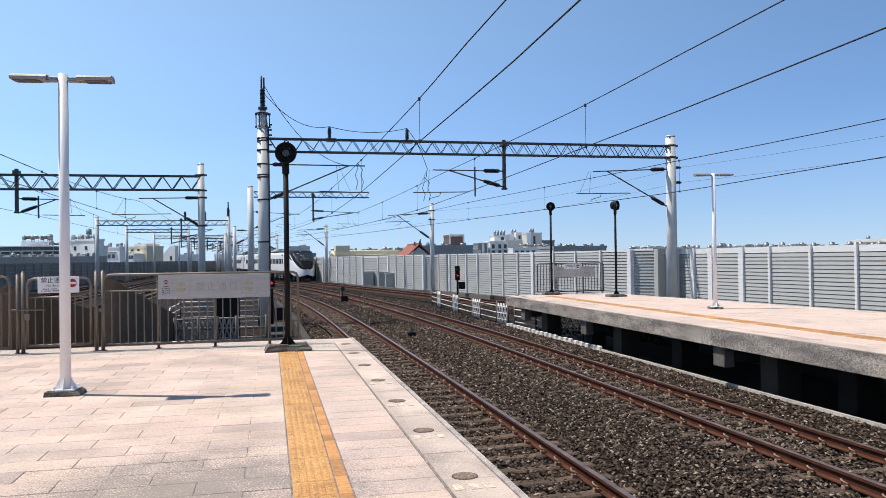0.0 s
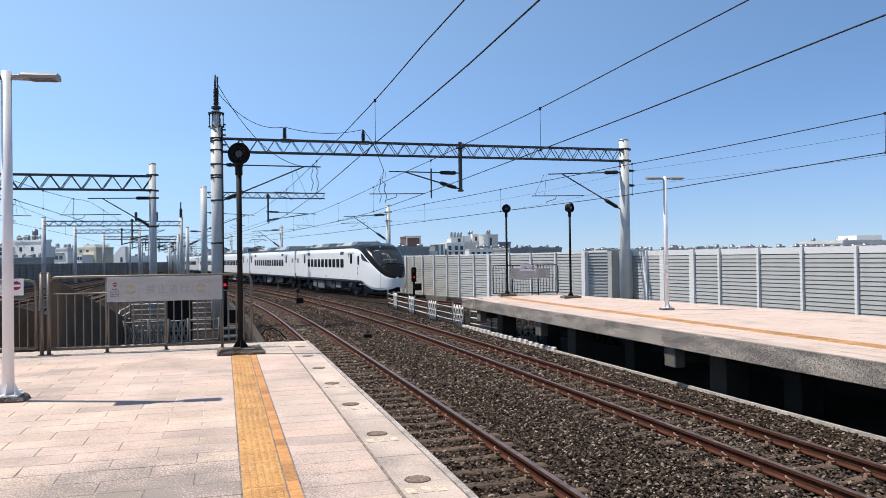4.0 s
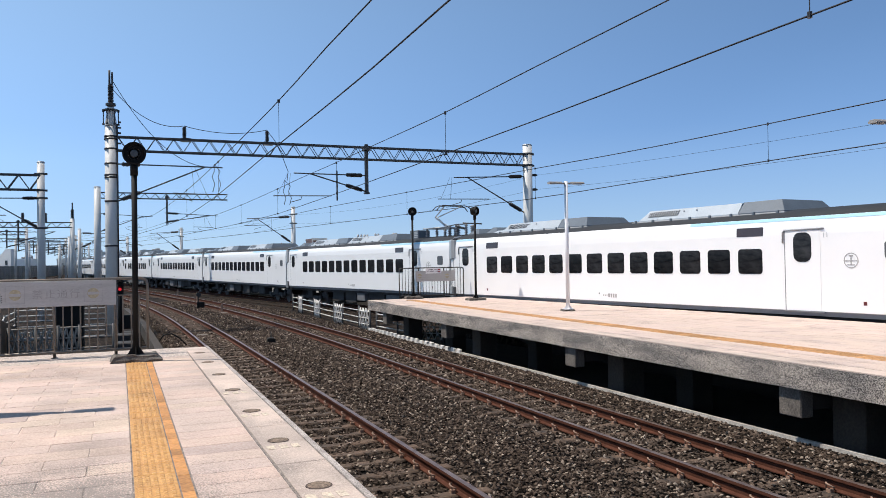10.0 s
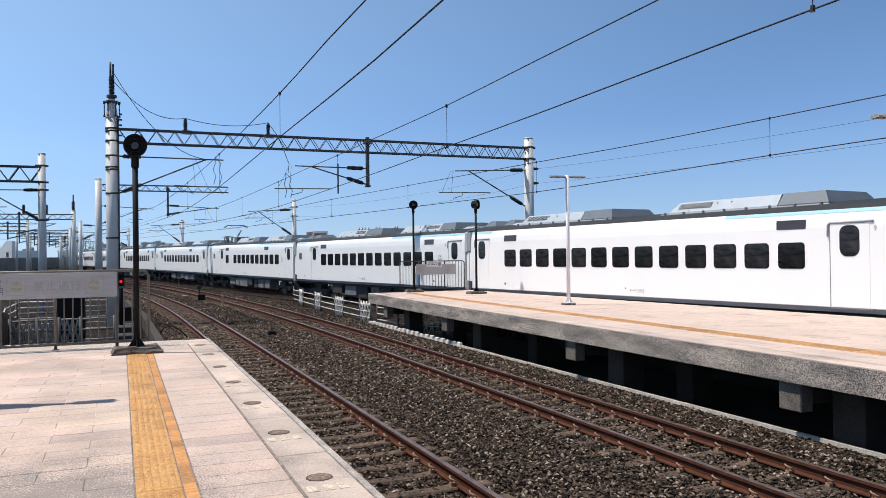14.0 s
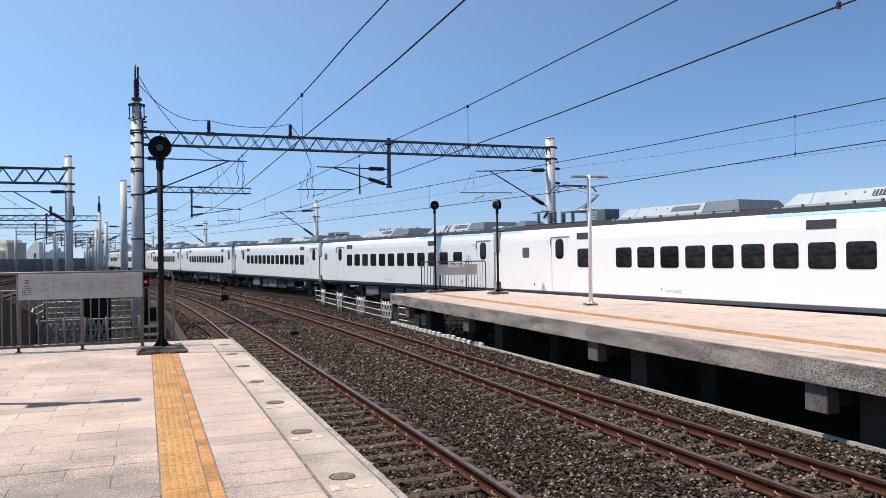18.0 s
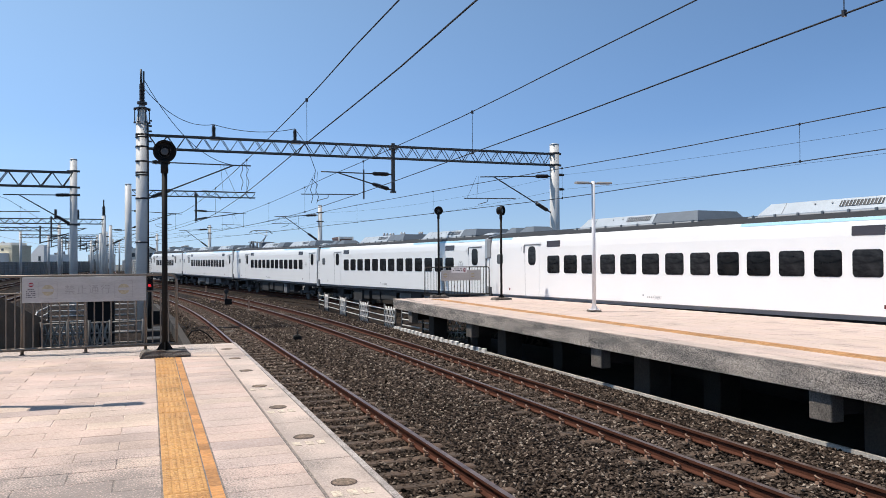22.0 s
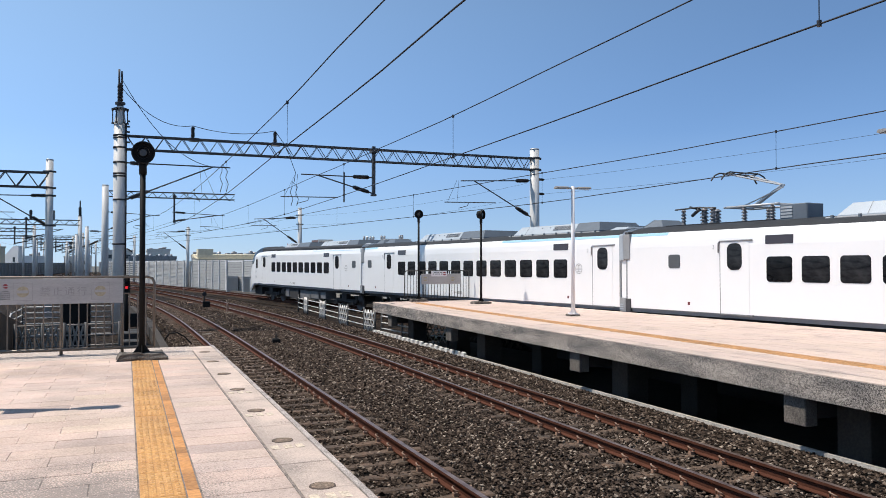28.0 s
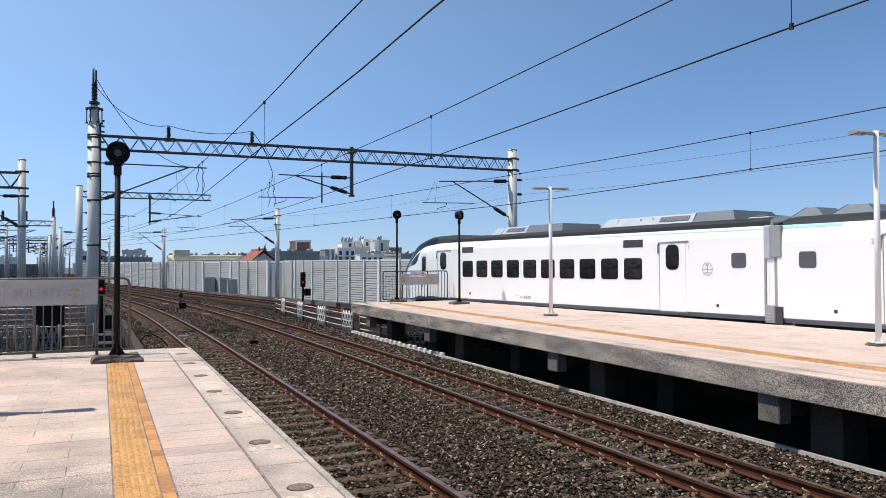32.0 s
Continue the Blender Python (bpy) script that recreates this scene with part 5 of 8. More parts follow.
def rail_panel(t, x0, x1, y, z0, z1, round_left=True, round_right=True, r=0.022, gap=0.122, metal=None, second=0.0):
    """Bent top and bottom tube, with thin uprights."""
    c = 0.09
    pts = []
    if round_left:
        pts += [(x0, y, z0), (x0, y, z1 - c), (x0 + c * 0.3, y, z1 - c * 0.3), (x0 + c, y, z1)]
    else:
        pts += [(x0, y, z1)]
    if round_right:
        pts += [(x1 - c, y, z1), (x1 - c * 0.3, y, z1 - c * 0.3), (x1, y, z1 - c), (x1, y, z0)]
    else:
        pts += [(x1, y, z1)]
    bm = bmesh.new()
    tube(bm, pts, r, 8)
    part("top_rail", bm, metal or M_STEEL, t)
    bm = bmesh.new()
    tube(bm, [(x0, y, z0), (x1, y, z0)], r, 8)
    part("bottom_rail", bm, metal or M_STEEL, t)
    if second:
        bm = bmesh.new()
        tube(bm, [(x0, y, z1 - second), (x1, y, z1 - second)], 0.012, 6)
        part("second_rail", bm, metal or M_STEEL, t)
    me = bmesh.new()
    cyl(me, (0, 0, z0), (0, 0, z1 - second), 0.011, n=6)
    me = mesh_of("upright", me, metal or M_STEEL)
    n = max(1, round((x1 - x0) / gap))
    for k in range(1, n):
        part("upright", me, None, t, at=pose(x0 + (x1 - x0) * k / n, y, 0))


def rail_post(t, x, y, z1, r=0.024, z0=0.0, metal=None):
    bm = bmesh.new()
    cyl(bm, (x, y, z0), (x, y, z1), r, n=10)
    cyl(bm, (x, y, z1), (x, y, z1 + 0.02), r, r * 0.4, n=10)
    cyl(bm, (x, y, z0), (x, y, z0 + 0.01), r * 2, n=10)
    part("post", bm, metal or M_STEEL, t)


FY = 13.3
rail_l = thing("railing", pose(0, 0, 0), "stainless tube railing across the platform end", "railing", "platform railings")
rail_panel(rail_l, -2.62, 0.42, FY, 0.09, 1.2, second=0.26)
for x in (-1.8, -0.92, -0.05):
    rail_post(rail_l, x, FY + 0.03, 1.19)
rail_post(rail_l, -2.63, FY, 1.26, 0.03)
rail_l2 = thing("railing", pose(0, 0, 0), "stainless tube railing beside the gate", "railing", "platform railings")
rail_panel(rail_l2, -6.9, -3.98, FY, 0.09, 1.2, second=0.26)
for x in (-3.87, -4.9, -6.0, -7.0):
    rail_post(rail_l2, x, FY, 1.22)
gate = thing("gate", pose(0, 0, 0), "closed stainless tube gate in the platform railing", "gate")
rail_panel(gate, -3.72, -2.8, FY - 0.04, 0.12, 1.16, second=0.29)
rail_post(gate, -2.73, FY, 1.26, 0.03)
rail_post(gate, -3.79, FY, 1.26, 0.03)
bm = bmesh.new()
tube(bm, [(-3.95, FY - 0.06, 0.68), (-3.45, FY - 0.06, 0.68)], 0.014, 6)
box(bm, -3.75, -3.68, FY - 0.09, FY - 0.05, 0.52, 0.62)
part("bolt", bm, M_STEEL, gate)


def no_entry(parent, x, y, z, r, disc, bar, frame=None):
    bm = bmesh.new()
    cyl(bm, (x, y, z), (x, y - 0.004, z), r, n=28)
    part("disc", bm, disc, parent)
    bm = bmesh.new()
    box(bm, x - r * 0.92, x + r * 0.92, y - 0.007, y - 0.0045, z - r * 0.26, z + r * 0.26)
    part("disc_bar", bm, bar, parent)
    if frame:
        bm = bmesh.new()
        q = r * 1.55
        for a in range(4):
            c, s = math.cos(a * math.pi / 2), math.sin(a * math.pi / 2)
            p0, p1 = Vector((x + q * (c - s), y - 0.002, z + q * (c + s))), Vector((x + q * (-s - c), y - 0.002, z + q * (-s + c)))
            cyl(bm, p0, p1, 0.004, n=4)
        part("picture_frame", bm, frame, parent)


def small_bars(parent, x, y, z, w, h, n, material, pitch):
    for k in range(n):
        m = max(3, round(w / (h * 1.7)))
        bm = bmesh.new()
        for j in range(m):
            if (k * 7 + j * 3) % 5 or m < 5:
                c = x - w / 2 + w * j / m
                box(bm, c, c + w / m * 0.72, y - 0.003, y - 0.001, z - k * pitch - h, z - k * pitch)
        part("printed_line", bm, material, parent)


sign = thing("warning_sign", pose(0, 0, 0), "long brushed-metal no-entry sign with faded print on the railing", "sign", "no-entry signs")
bm = bmesh.new()
box(bm, -1.79, -0.04, FY - 0.05, FY - 0.035, 0.795, 1.185, bevel=0.003)
part("plate", bm, M_SIGN, sign)
SY = FY - 0.051
no_entry(sign, -1.44, SY, 0.985, 0.083, M_SIGNTAN, M_SIGN, M_SIGNGREY)
no_entry(sign, -0.37, SY, 0.985, 0.083, M_SIGNTAN, M_SIGN, M_SIGNGREY)
no_entry(sign, -1.67, SY, 1.07, 0.034, M_RED, M_SIGN)
small_bars(sign, -1.67, SY, 1.005, 0.13, 0.013, 5, M_INK, 0.03)
for k, ch in enumerate("禁止通行"):
    part("character", text_mesh(ch, 0.15, M_SIGNGREY), None, sign, "faded grey printed character", at=pose(-1.14 + k * 0.17, SY - 0.002, 0.93, 90, 0, 0))
sign2 = thing("warning_sign", pose(0, 0, 0), "white no-entry notice with a red disc on the gate", "sign", "no-entry signs")
M_SIGNWHITE = mat("white_notice_plastic", (0.78, 0.77, 0.78), 0.45, var=0.03, bump=0)
bm = bmesh.new()
box(bm, -3.56, -2.96, FY - 0.085, FY - 0.075, 0.935, 1.19, bevel=0.003)
part("plate", bm, M_SIGNWHITE, sign2)
no_entry(sign2, -3.06, FY - 0.086, 1.085, 0.066, M_RED, M_SIGNWHITE)
part("lettering", text_mesh("禁止通行", 0.092, M_INK), None, sign2, at=pose(-3.33, FY - 0.087, 1.1, 90, 0, 0))
part("lettering", text_mesh("No Entry", 0.055, M_INK), None, sign2, at=pose(-3.33, FY - 0.087, 1.035, 90, 0, 0))
small_bars(sign2, -3.33, FY - 0.086, 1.005, 0.36, 0.014, 2, M_INK, 0.03)

# far platform barrier
rail_r = thing("railing", pose(0, 0, RP), "steel tube railing at the end of the far platform, coloured dark as a silhouette", "railing", "platform railings")
rail_panel(rail_r, 10.18, 12.95, 29.0, 0.1, 1.2, gap=0.125, metal=M_DARKRAIL)
for x in (11.0, 12.1):
    rail_post(rail_r, x, 29.03, 1.18, metal=M_DARKRAIL)
sign3 = thing("warning_sign", pose(0, 0, RP), "grey no-entry sign with a red disc on the far railing", "sign", "no-entry signs")
bm = bmesh.new()
box(bm, 10.85, 12.55, 28.94, 28.955, 0.66, 1.08, bevel=0.003)
part("plate", bm, M_SIGN, sign3)
bm = bmesh.new()
box(bm, 11.28, 11.95, 28.925, 28.938, 0.97, 1.19, bevel=0.003)
part("notice", bm, M_SIGNWHITE, sign3)
no_entry(sign3, 11.84, 28.924, 1.08, 0.07, M_RED, M_SIGNWHITE)
no_entry(sign3, 11.02, 28.938, 0.87, 0.09, M_SIGNTAN, M_SIGN, M_SIGNGREY)
no_entry(sign3, 12.2, 28.938, 0.87, 0.09, M_SIGNTAN, M_SIGN, M_SIGNGREY)
small_bars(sign3, 11.55, 28.924, 1.14, 0.4, 0.03, 2, M_INK, 0.06)


# ---- beside the tracks ----
M_DULL = mat("dull_grey_pipe_paint", (0.32, 0.285, 0.25), 0.7, var=0.12, scale=4)
M_LATTICE = mat("white_railing_paint", (0.74, 0.71, 0.66), 0.5, var=0.08, scale=4, dark=(0.45, 0.42, 0.4))


def lattice_fence(pts, z0, h, panels, label, rails=(0.28, 0.55, 0.85), metal=None):
    """Tube rails between dark posts; the bays in panels hold a lattice of diamonds."""
    t = thing("lattice_fence", pose(0, 0, 0), label, "fence", "white trackside fences")
    paint = metal or M_LATTICE
    up = Vector((0, 0, 1))
    pts = [Vector((*p, z0)) for p in pts]
    for q in pts:
        bm = bmesh.new()
        cyl(bm, q - up * 0.3, q + up * (h + 0.06), 0.04, n=8)
        part("post", bm, M_TRUSS, t)
    for k, (a, b) in enumerate(zip(pts[:-1], pts[1:])):
        for z in rails:
            bm = bmesh.new()
            tube(bm, [a + up * h * z, b + up * h * z], 0.024, 6)
            part("rail", bm, paint, t)
        if k not in panels:
            continue
        n = 4
        w = (b - a) / n
        for j in range(n):
            for sgn in (-1, 1):
                bm = bmesh.new()
                c = a + w * (j + 0.5)
                tube(bm, [c + w * (0.46 * sgn * (1 if i % 2 else 0.04)) + up * h * (0.02 + 0.96 * i / 4) for i in range(5)], 0.026, 5)
                part("lattice_bar", bm, paint, t)
    return t


lattice_fence([(9.35, 45.4), (9.3, 43.6), (9.25, 42.4), (9.2, 39.4), (9.2, 38.1), (9.15, 35.2), (9.18, 33.8), (9.2, 31.3), (9.3, 30.1)], -1.42, 0.92, (1, 3, 5, 7), "white tube and lattice fence along the track")
lattice_fence([(9.42, 29.6), (9.6, 27.6), (9.85, 26.0), (10.5, 25.3)], -1.42, 0.85, (2,), "white tube and lattice fence under the platform end")
bm = bmesh.new()
box(bm, -0.04, 0.04, -0.125, 0.125, -0.45, 0.0, bevel=0.015)
KB = mesh_of("kerb_block", bm, M_LATTICE)
kerb_row = thing("white_kerb", pose(0, 0, 0), "row of short white kerb blocks beside the track", "kerb", "", "structure")
for k in range(21):
    y = 20.6 + k * 0.42
    part("kerb_block", KB, None, kerb_row, at=pose(float(np.interp(y, [p[1] for p in KERB], [p[0] for p in KERB])) + 0.02, y, -1.17 + rng.uniform(-0.02, 0.02)))


def trackside_box(x, y, w, d, h, z0, label, stick=0.0, paint=M_BLACK):
    t = thing("trackside_box", pose(x, y, z0), label, "trackside box", "boxes beside the rails")
    bm = bmesh.new()
    box(bm, -w / 2, w / 2, -d / 2, d / 2, 0, h, bevel=0.02)
    part("case", bm, paint, t)
    if stick:
        bm = bmesh.new()
        cyl(bm, (0, 0, h), (0, 0, h + stick), 0.03, 0.015, n=8)
        cyl(bm, (0, 0, h), (0, 0, h + 0.03), 0.1, n=10)
        part("marker", bm, M_UNDER, t)


trackside_box(4.83, 27.2, 0.27, 0.25, 0.15, -1.36, "small black box with a spike on the ballast", 0.24)
dw = thing("dwarf_signal", pose(4.6, 50.0, -1.36), "low black dwarf signal with a square housing", "signal")
bm = bmesh.new()
box(bm, -0.22, 0.22, -0.12, 0.12, 0.05, 0.4, bevel=0.02)
part("housing", bm, M_BLACK, dw)
bm = bmesh.new()
cyl(bm, (-0.12, 0, 0.0), (-0.12, 0, 1.0), 0.04, n=8)
cyl(bm, (-0.12, -0.1, 0.85), (-0.12, 0.05, 0.85), 0.14, n=14)
part("lamp", bm, M_UNDER, dw)
trackside_box(3.85, 53.0, 0.34, 0.35, 0.22, -1.36, "low rusty point machine on the ballast", paint=M_CLIP)
for x, y, h in ((5.19, 44.31, 0.55), (5.00, 56.86, 0.75), (4.55, 69.38, 0.6)):
    t = thing("track_peg", pose(x, y, -1.38), "short rusty steel peg in the ballast beside the rails", "peg", "pegs beside the track")
    bm = bmesh.new()
    box(bm, -0.05, 0.05, -0.05, 0.05, -0.1, h, bevel=0.01)
    part("shaft", bm, M_CLIP, t)
    bm = bmesh.new()
    box(bm, -0.1, 0.1, -0.07, 0.07, 0.0, 0.06, bevel=0.01)
    part("foot", bm, M_RUST, t)
t = thing("bond_cable", pose(1.49, 27.42, -1.36), "black bond cable looping out of the ballast", "cable")
bm = bmesh.new()
tube(bm, [(-0.3, 0.1, -0.05), (-0.28, 0.05, 0.22), (-0.15, 0.0, 0.42), (0.1, -0.02, 0.46), (0.35, 0.0, 0.3), (0.6, 0.05, 0.02)], 0.025, 6)
part("cable", bm, M_BLACK, t)
M_BALISE = mat("dusty_pale_plate", (0.2, 0.17, 0.14), 0.8, var=0.15, scale=6)
for x, y, c in ((5.3, 44, 0.35), (6.0, 38, 0.3), (2.9, 31, 0.25)):
    t = thing("balise", pose(x, y, -1.33), "small pale marker plate between the rails", "marker", "pale plates between the rails")
    bm = bmesh.new()
    box(bm, -0.2, 0.2, -c / 2, c / 2, -0.04, 0.04, bevel=0.02)
    part("plate", bm, M_BALISE, t)


def colour_signal(x, y, z0, h, label, head=1.05, half=0.17):
    t = thing("colour_light_signal", pose(x, y, z0), label, "signal", "red colour-light signals")
    bm = bmesh.new()
    cyl(bm, (0, 0, 0), (0, 0, h), 0.07, n=10)
    part("pole", bm, M_BLACK, t)
    bm = bmesh.new()
    box(bm, -half, half, -0.12, 0.1, h - head, h, bevel=0.05)
    b = part("housing", bm, M_BLACK, t)
    for k, zz in enumerate((h - head * 0.24, h - head * 0.667)):
        bm = bmesh.new()
        cyl(bm, (0, -0.12, zz), (0, -0.135, zz), 0.055, n=16)
        part("lens", bm, M_REDLIGHT if k else M_LENS, b, "lit red lens" if k else "")
        bm = bmesh.new()
        cyl(bm, (0, -0.12, zz), (0, -0.36, zz + 0.03), half * 0.73, n=14, caps=False)
        part("hood", bm, M_BLACK, b)
    bm = bmesh.new()
    box(bm, 0.1, 0.55, -0.1, 0.1, 0.45, 0.95, bevel=0.02)
    part("junction_box", bm, M_BLACK, t)


M_REDLIGHT = glow("red_signal_light", (0.85, 0.03, 0.045), 0.8)
colour_signal(13.0, 54.0, -1.3, 2.1, "black colour-light signal showing red beside the barrier")
colour_signal(0.02, 31.0, -1.4, 2.38, "black colour-light signal showing red behind the railing", 0.7, 0.12)
for x, y, w, h in ((9.2, 75.0, 1.0, 1.4), (10.15, 71.5, 0.9, 1.4), (10.55, 70.0, 0.8, 1.3)):
    t = thing("equipment_cabinet", pose(x, y, -1.3), "grey metal equipment cabinet beside the barrier", "cabinet", "trackside cabinets")
    bm = bmesh.new()
    box(bm, -w / 2, w / 2, -0.3, 0.3, 0.0, h, bevel=0.02)
    part("body", bm, M_GALV, t)
    bm = bmesh.new()
    box(bm, -w / 2 - 0.04, w / 2 + 0.04, -0.35, 0.35, h, h + 0.06)
    part("roof", bm, M_GALV, t)
    bm = bmesh.new()
    box(bm, -w / 2 + 0.08, w / 2 - 0.08, -0.315, -0.302, 0.1, h - 0.1)
    part("door", bm, M_PANEL, t)

# service ramp behind the railing, with ribbed brown parapets
M_BROWN = mat("brown_ribbed_sheet", (0.165, 0.12, 0.085), 0.7, spec=0.25, var=0.1, scale=3)


def ramp_wall(x, y0, y1, za, zb, label):
    t = thing("ramp_parapet", pose(0, 0, 0), label, "parapet", "brown ramp parapets")
    bm = bmesh.new()
    n = 56
    rows = []
    for k in range(n + 1):
        q = k / n
        y = y0 + (y1 - y0) * q
        rows.append([(x + (0.07 if k % 2 else -0.07), y, -1.75), (x + (0.07 if k % 2 else -0.07), y, za + (zb - za) * q)])
    strip(bm, rows)
    geo = bmesh.ops.extrude_face_region(bm, geom=bm.faces[:])
    bmesh.ops.translate(bm, verts=[v for v in geo["geom"] if isinstance(v, bmesh.types.BMVert)], vec=(0.05, 0, 0))
    bmesh.ops.recalc_face_normals(bm, faces=bm.faces[:])
    part("sheet", bm, M_BROWN, t)
    bm = bmesh.new()
    tube(bm, [(x, y0, za + 0.03), (x, y1, zb + 0.03)], 0.035, 6)
    part("coping_tube", bm, M_BROWN, t)


ramp_wall(-2.75, 14.1, 25.0, 1.12, -0.35, "brown ribbed parapet of the ramp beyond the railing")
ramp_wall(-4.3, 14.1, 26.0, 1.0, -0.45, "brown ribbed parapet of the ramp beyond the railing")
bm = bmesh.new()
v = [(-4.25, 14.0, -0.1), (-2.72, 14.0, -0.1), (-2.72, 26, -1.6), (-4.25, 26, -1.6)]
prism(bm, [(p[0], p[1]) for p in v], -1.74, -1.73)
for w in bm.verts:
    if w.co.z > -1.735:
        w.co.z = -0.1 if w.co.y < 20 else -1.6
structure("service_ramp", bm, M_CONC, "concrete ramp down from the platform end", "ramp")
lattice_fence([(-3.6, 33.0), (-1.9, 33.0), (-0.5, 33.0)], -1.5, 1.25, (), "white tube fence round the equipment beyond the railing", (0.15, 0.32, 0.5, 0.67, 0.83, 1.0))
lattice_fence([(-2.55, 22.0), (-1.95, 22.05), (-1.45, 22.1), (-0.95, 22.1), (-0.15, 22.2)], -1.25, 1.08, (0, 1, 2), "white tube fence round the equipment beyond the railing", (0.15, 0.3, 0.5, 0.75, 1.0), M_DULL)
lattice_fence([(-3.1, 24.0), (-3.3, 27.0), (-3.6, 30.0), (-3.6, 33.0)], -1.5, 1.2, (), "white tube fence round the equipment beyond the railing", (0.2, 0.4, 0.6, 0.8, 1.0))
t = thing("transformer_cabinet", pose(-1.45, 27.5, -1.75), "dark equipment cabinet inside the white fence", "cabinet")
bm = bmesh.new()
box(bm, -0.4, 0.4, -0.4, 0.4, 0.0, 1.9, bevel=0.03)
part("body", bm, M_BLACK, t)
bm = bmesh.new()
box(bm, -0.5, 0.5, -0.5, 0.5, 1.9, 1.98)
part("roof", bm, M_GALV, t)
for k in range(5):
    t = thing("junction_case", pose(0.2 + 0.02 * k, 26 + k * 1.4, -1.75), "dark steel junction case beside the mast", "case", "dark junction cases")
    bm = bmesh.new()
    box(bm, -0.35, 0.35, -0.4, 0.4, 0.0, 0.5 + 0.15 * (k % 3), bevel=0.03)
    part("case", bm, M_UNDER, t)
# concrete edge beside track 1 beyond the platform, in the piers' darkened concrete
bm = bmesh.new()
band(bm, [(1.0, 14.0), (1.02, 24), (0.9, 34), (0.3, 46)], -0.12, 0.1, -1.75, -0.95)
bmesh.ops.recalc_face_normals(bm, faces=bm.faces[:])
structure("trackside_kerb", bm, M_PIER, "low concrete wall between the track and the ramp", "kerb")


# ---- the train ----
M_BODY = mat("glossy_white_car_paint", (0.85, 0.847, 0.845), 0.25, var=0.012, scale=0.8, fine=12, bump=0.01)
M_SKIRT = mat("blue_grey_skirt_paint", (0.2, 0.22, 0.25), 0.45, var=0.05)
M_ROOF = mat("dark_grey_roof", (0.032, 0.035, 0.04), 0.7, spec=0.25, var=0.1, scale=1.5)
M_MASK = mat("glossy_black_cab_mask", (0.008, 0.0085, 0.0095), 0.22, var=0.02, bump=0.0, spec=0.18)
M_SCREEN = mat("dark_windscreen_glass", (0.026, 0.029, 0.033), 0.05, var=0.1, scale=2.5, bump=0.0, spec=0.5, dark=(0.014, 0.016, 0.019))
# pale mottling in the base colour stands in for faint interior and reflections
M_GLASS = mat("tinted_train_glass", (0.028, 0.028, 0.03), 0.1, var=0.05, scale=3.2, fine=9, bump=0.0, spec=0.22, dark=(0.004, 0.0042, 0.005), rand=0.5, stretch=(1.0, 1.0, 2.6))
M_GLASS2 = mat("grey_frosted_train_glass", (0.09, 0.095, 0.1), 0.3, var=0.02, bump=0.0)
M_NUMERAL = mat("faded_grey_numeral", (0.5, 0.51, 0.53), 0.5, var=0.1, bump=0)
M_ACLIGHT = mat("pale_blue_grey_roof_unit", (0.4, 0.45, 0.5), 0.5, var=0.05, scale=2)
M_ACDARK = mat("slate_roof_cover", (0.12, 0.145, 0.175), 0.5, var=0.06)
# grey for the reflection laid on the windscreen
M_DASH = mat("dim_grey_dash_reflection", (0.075, 0.08, 0.085), 0.5, var=0.15, scale=4)
M_GRILLE = mat("dark_grille", (0.05, 0.05, 0.055), 0.6)
M_BLUE = mat("pale_blue_stripe", (0.36, 0.6, 0.75), 0.3, var=0.02, bump=0)
M_DISPLAY = mat("dark_side_display", (0.05, 0.04, 0.045), 0.2, var=0.05, bump=0)
M_UNDER2 = mat("grey_equipment_case", (0.16, 0.16, 0.165), 0.7, var=0.12, scale=3)
M_BELLOWS = mat("grey_gangway_rubber", (0.3, 0.31, 0.32), 0.7, var=0.06)
PITCH = 19.75
CAR_L = 19.25


SECTION = [(1.40, 1.05), (1.43, 1.16), (1.45, 1.17), (1.45, 2.2), (1.45, 3.0), (1.437, 3.18), (1.405, 3.33), (1.355, 3.425), (1.345, 3.435), (1.25, 3.52), (1.0, 3.6), (0.6, 3.66), (0.0, 3.69)]


def full(sec):
    """Both halves of a section, from the near foot over the roof to the far foot."""
    return sec + [(-y, z) for y, z in sec[-2::-1]]


def car_shell(bm, x0, x1):
    ring = full(SECTION)
    rows = [[(x, y, z) for y, z in ring] for x in (x0, x1)]
    n0 = len(bm.faces)
    strip(bm, rows)
    bm.faces.ensure_lookup_table()
    for f in bm.faces:
        z = f.calc_center_median().z
        f.material_index = 1 if z < 1.162 else (2 if z > 3.427 else 0)
        f.smooth = z > 3.15
    for r in rows:
        bm.faces.new([bm.verts.new(p) for p in r]).material_index = 0


def rounded(w, h, r, n=4):
    """A rounded rectangle about the origin, anticlockwise."""
    out = []
    for cx, cz, a0 in ((w / 2 - r, h / 2 - r, 0), (-w / 2 + r, h / 2 - r, 90), (-w / 2 + r, -h / 2 + r, 180), (w / 2 - r, -h / 2 + r, 270)):
        for k in range(n + 1):
            a = radians(a0 + 90 * k / n)
            out.append((cx + r * math.cos(a), cz + r * math.sin(a)))
    return out


def pane_mesh(name, w, h, r, material, t=0.012):
    bm = bmesh.new()
    o = rounded(w, h, r)
    a = [bm.verts.new((x, 0.0, z)) for x, z in o]
    b = [bm.verts.new((x * (1 - 0.012 / w), t, z * (1 - 0.012 / h))) for x, z in o]
    bm.faces.new(b[::-1])
    for k in range(len(a)):
        bm.faces.new((a[k], a[(k + 1) % len(a)], b[(k + 1) % len(a)], b[k]))
    bmesh.ops.recalc_face_normals(bm, faces=bm.faces[:])
    return mesh_of(name, bm, material)


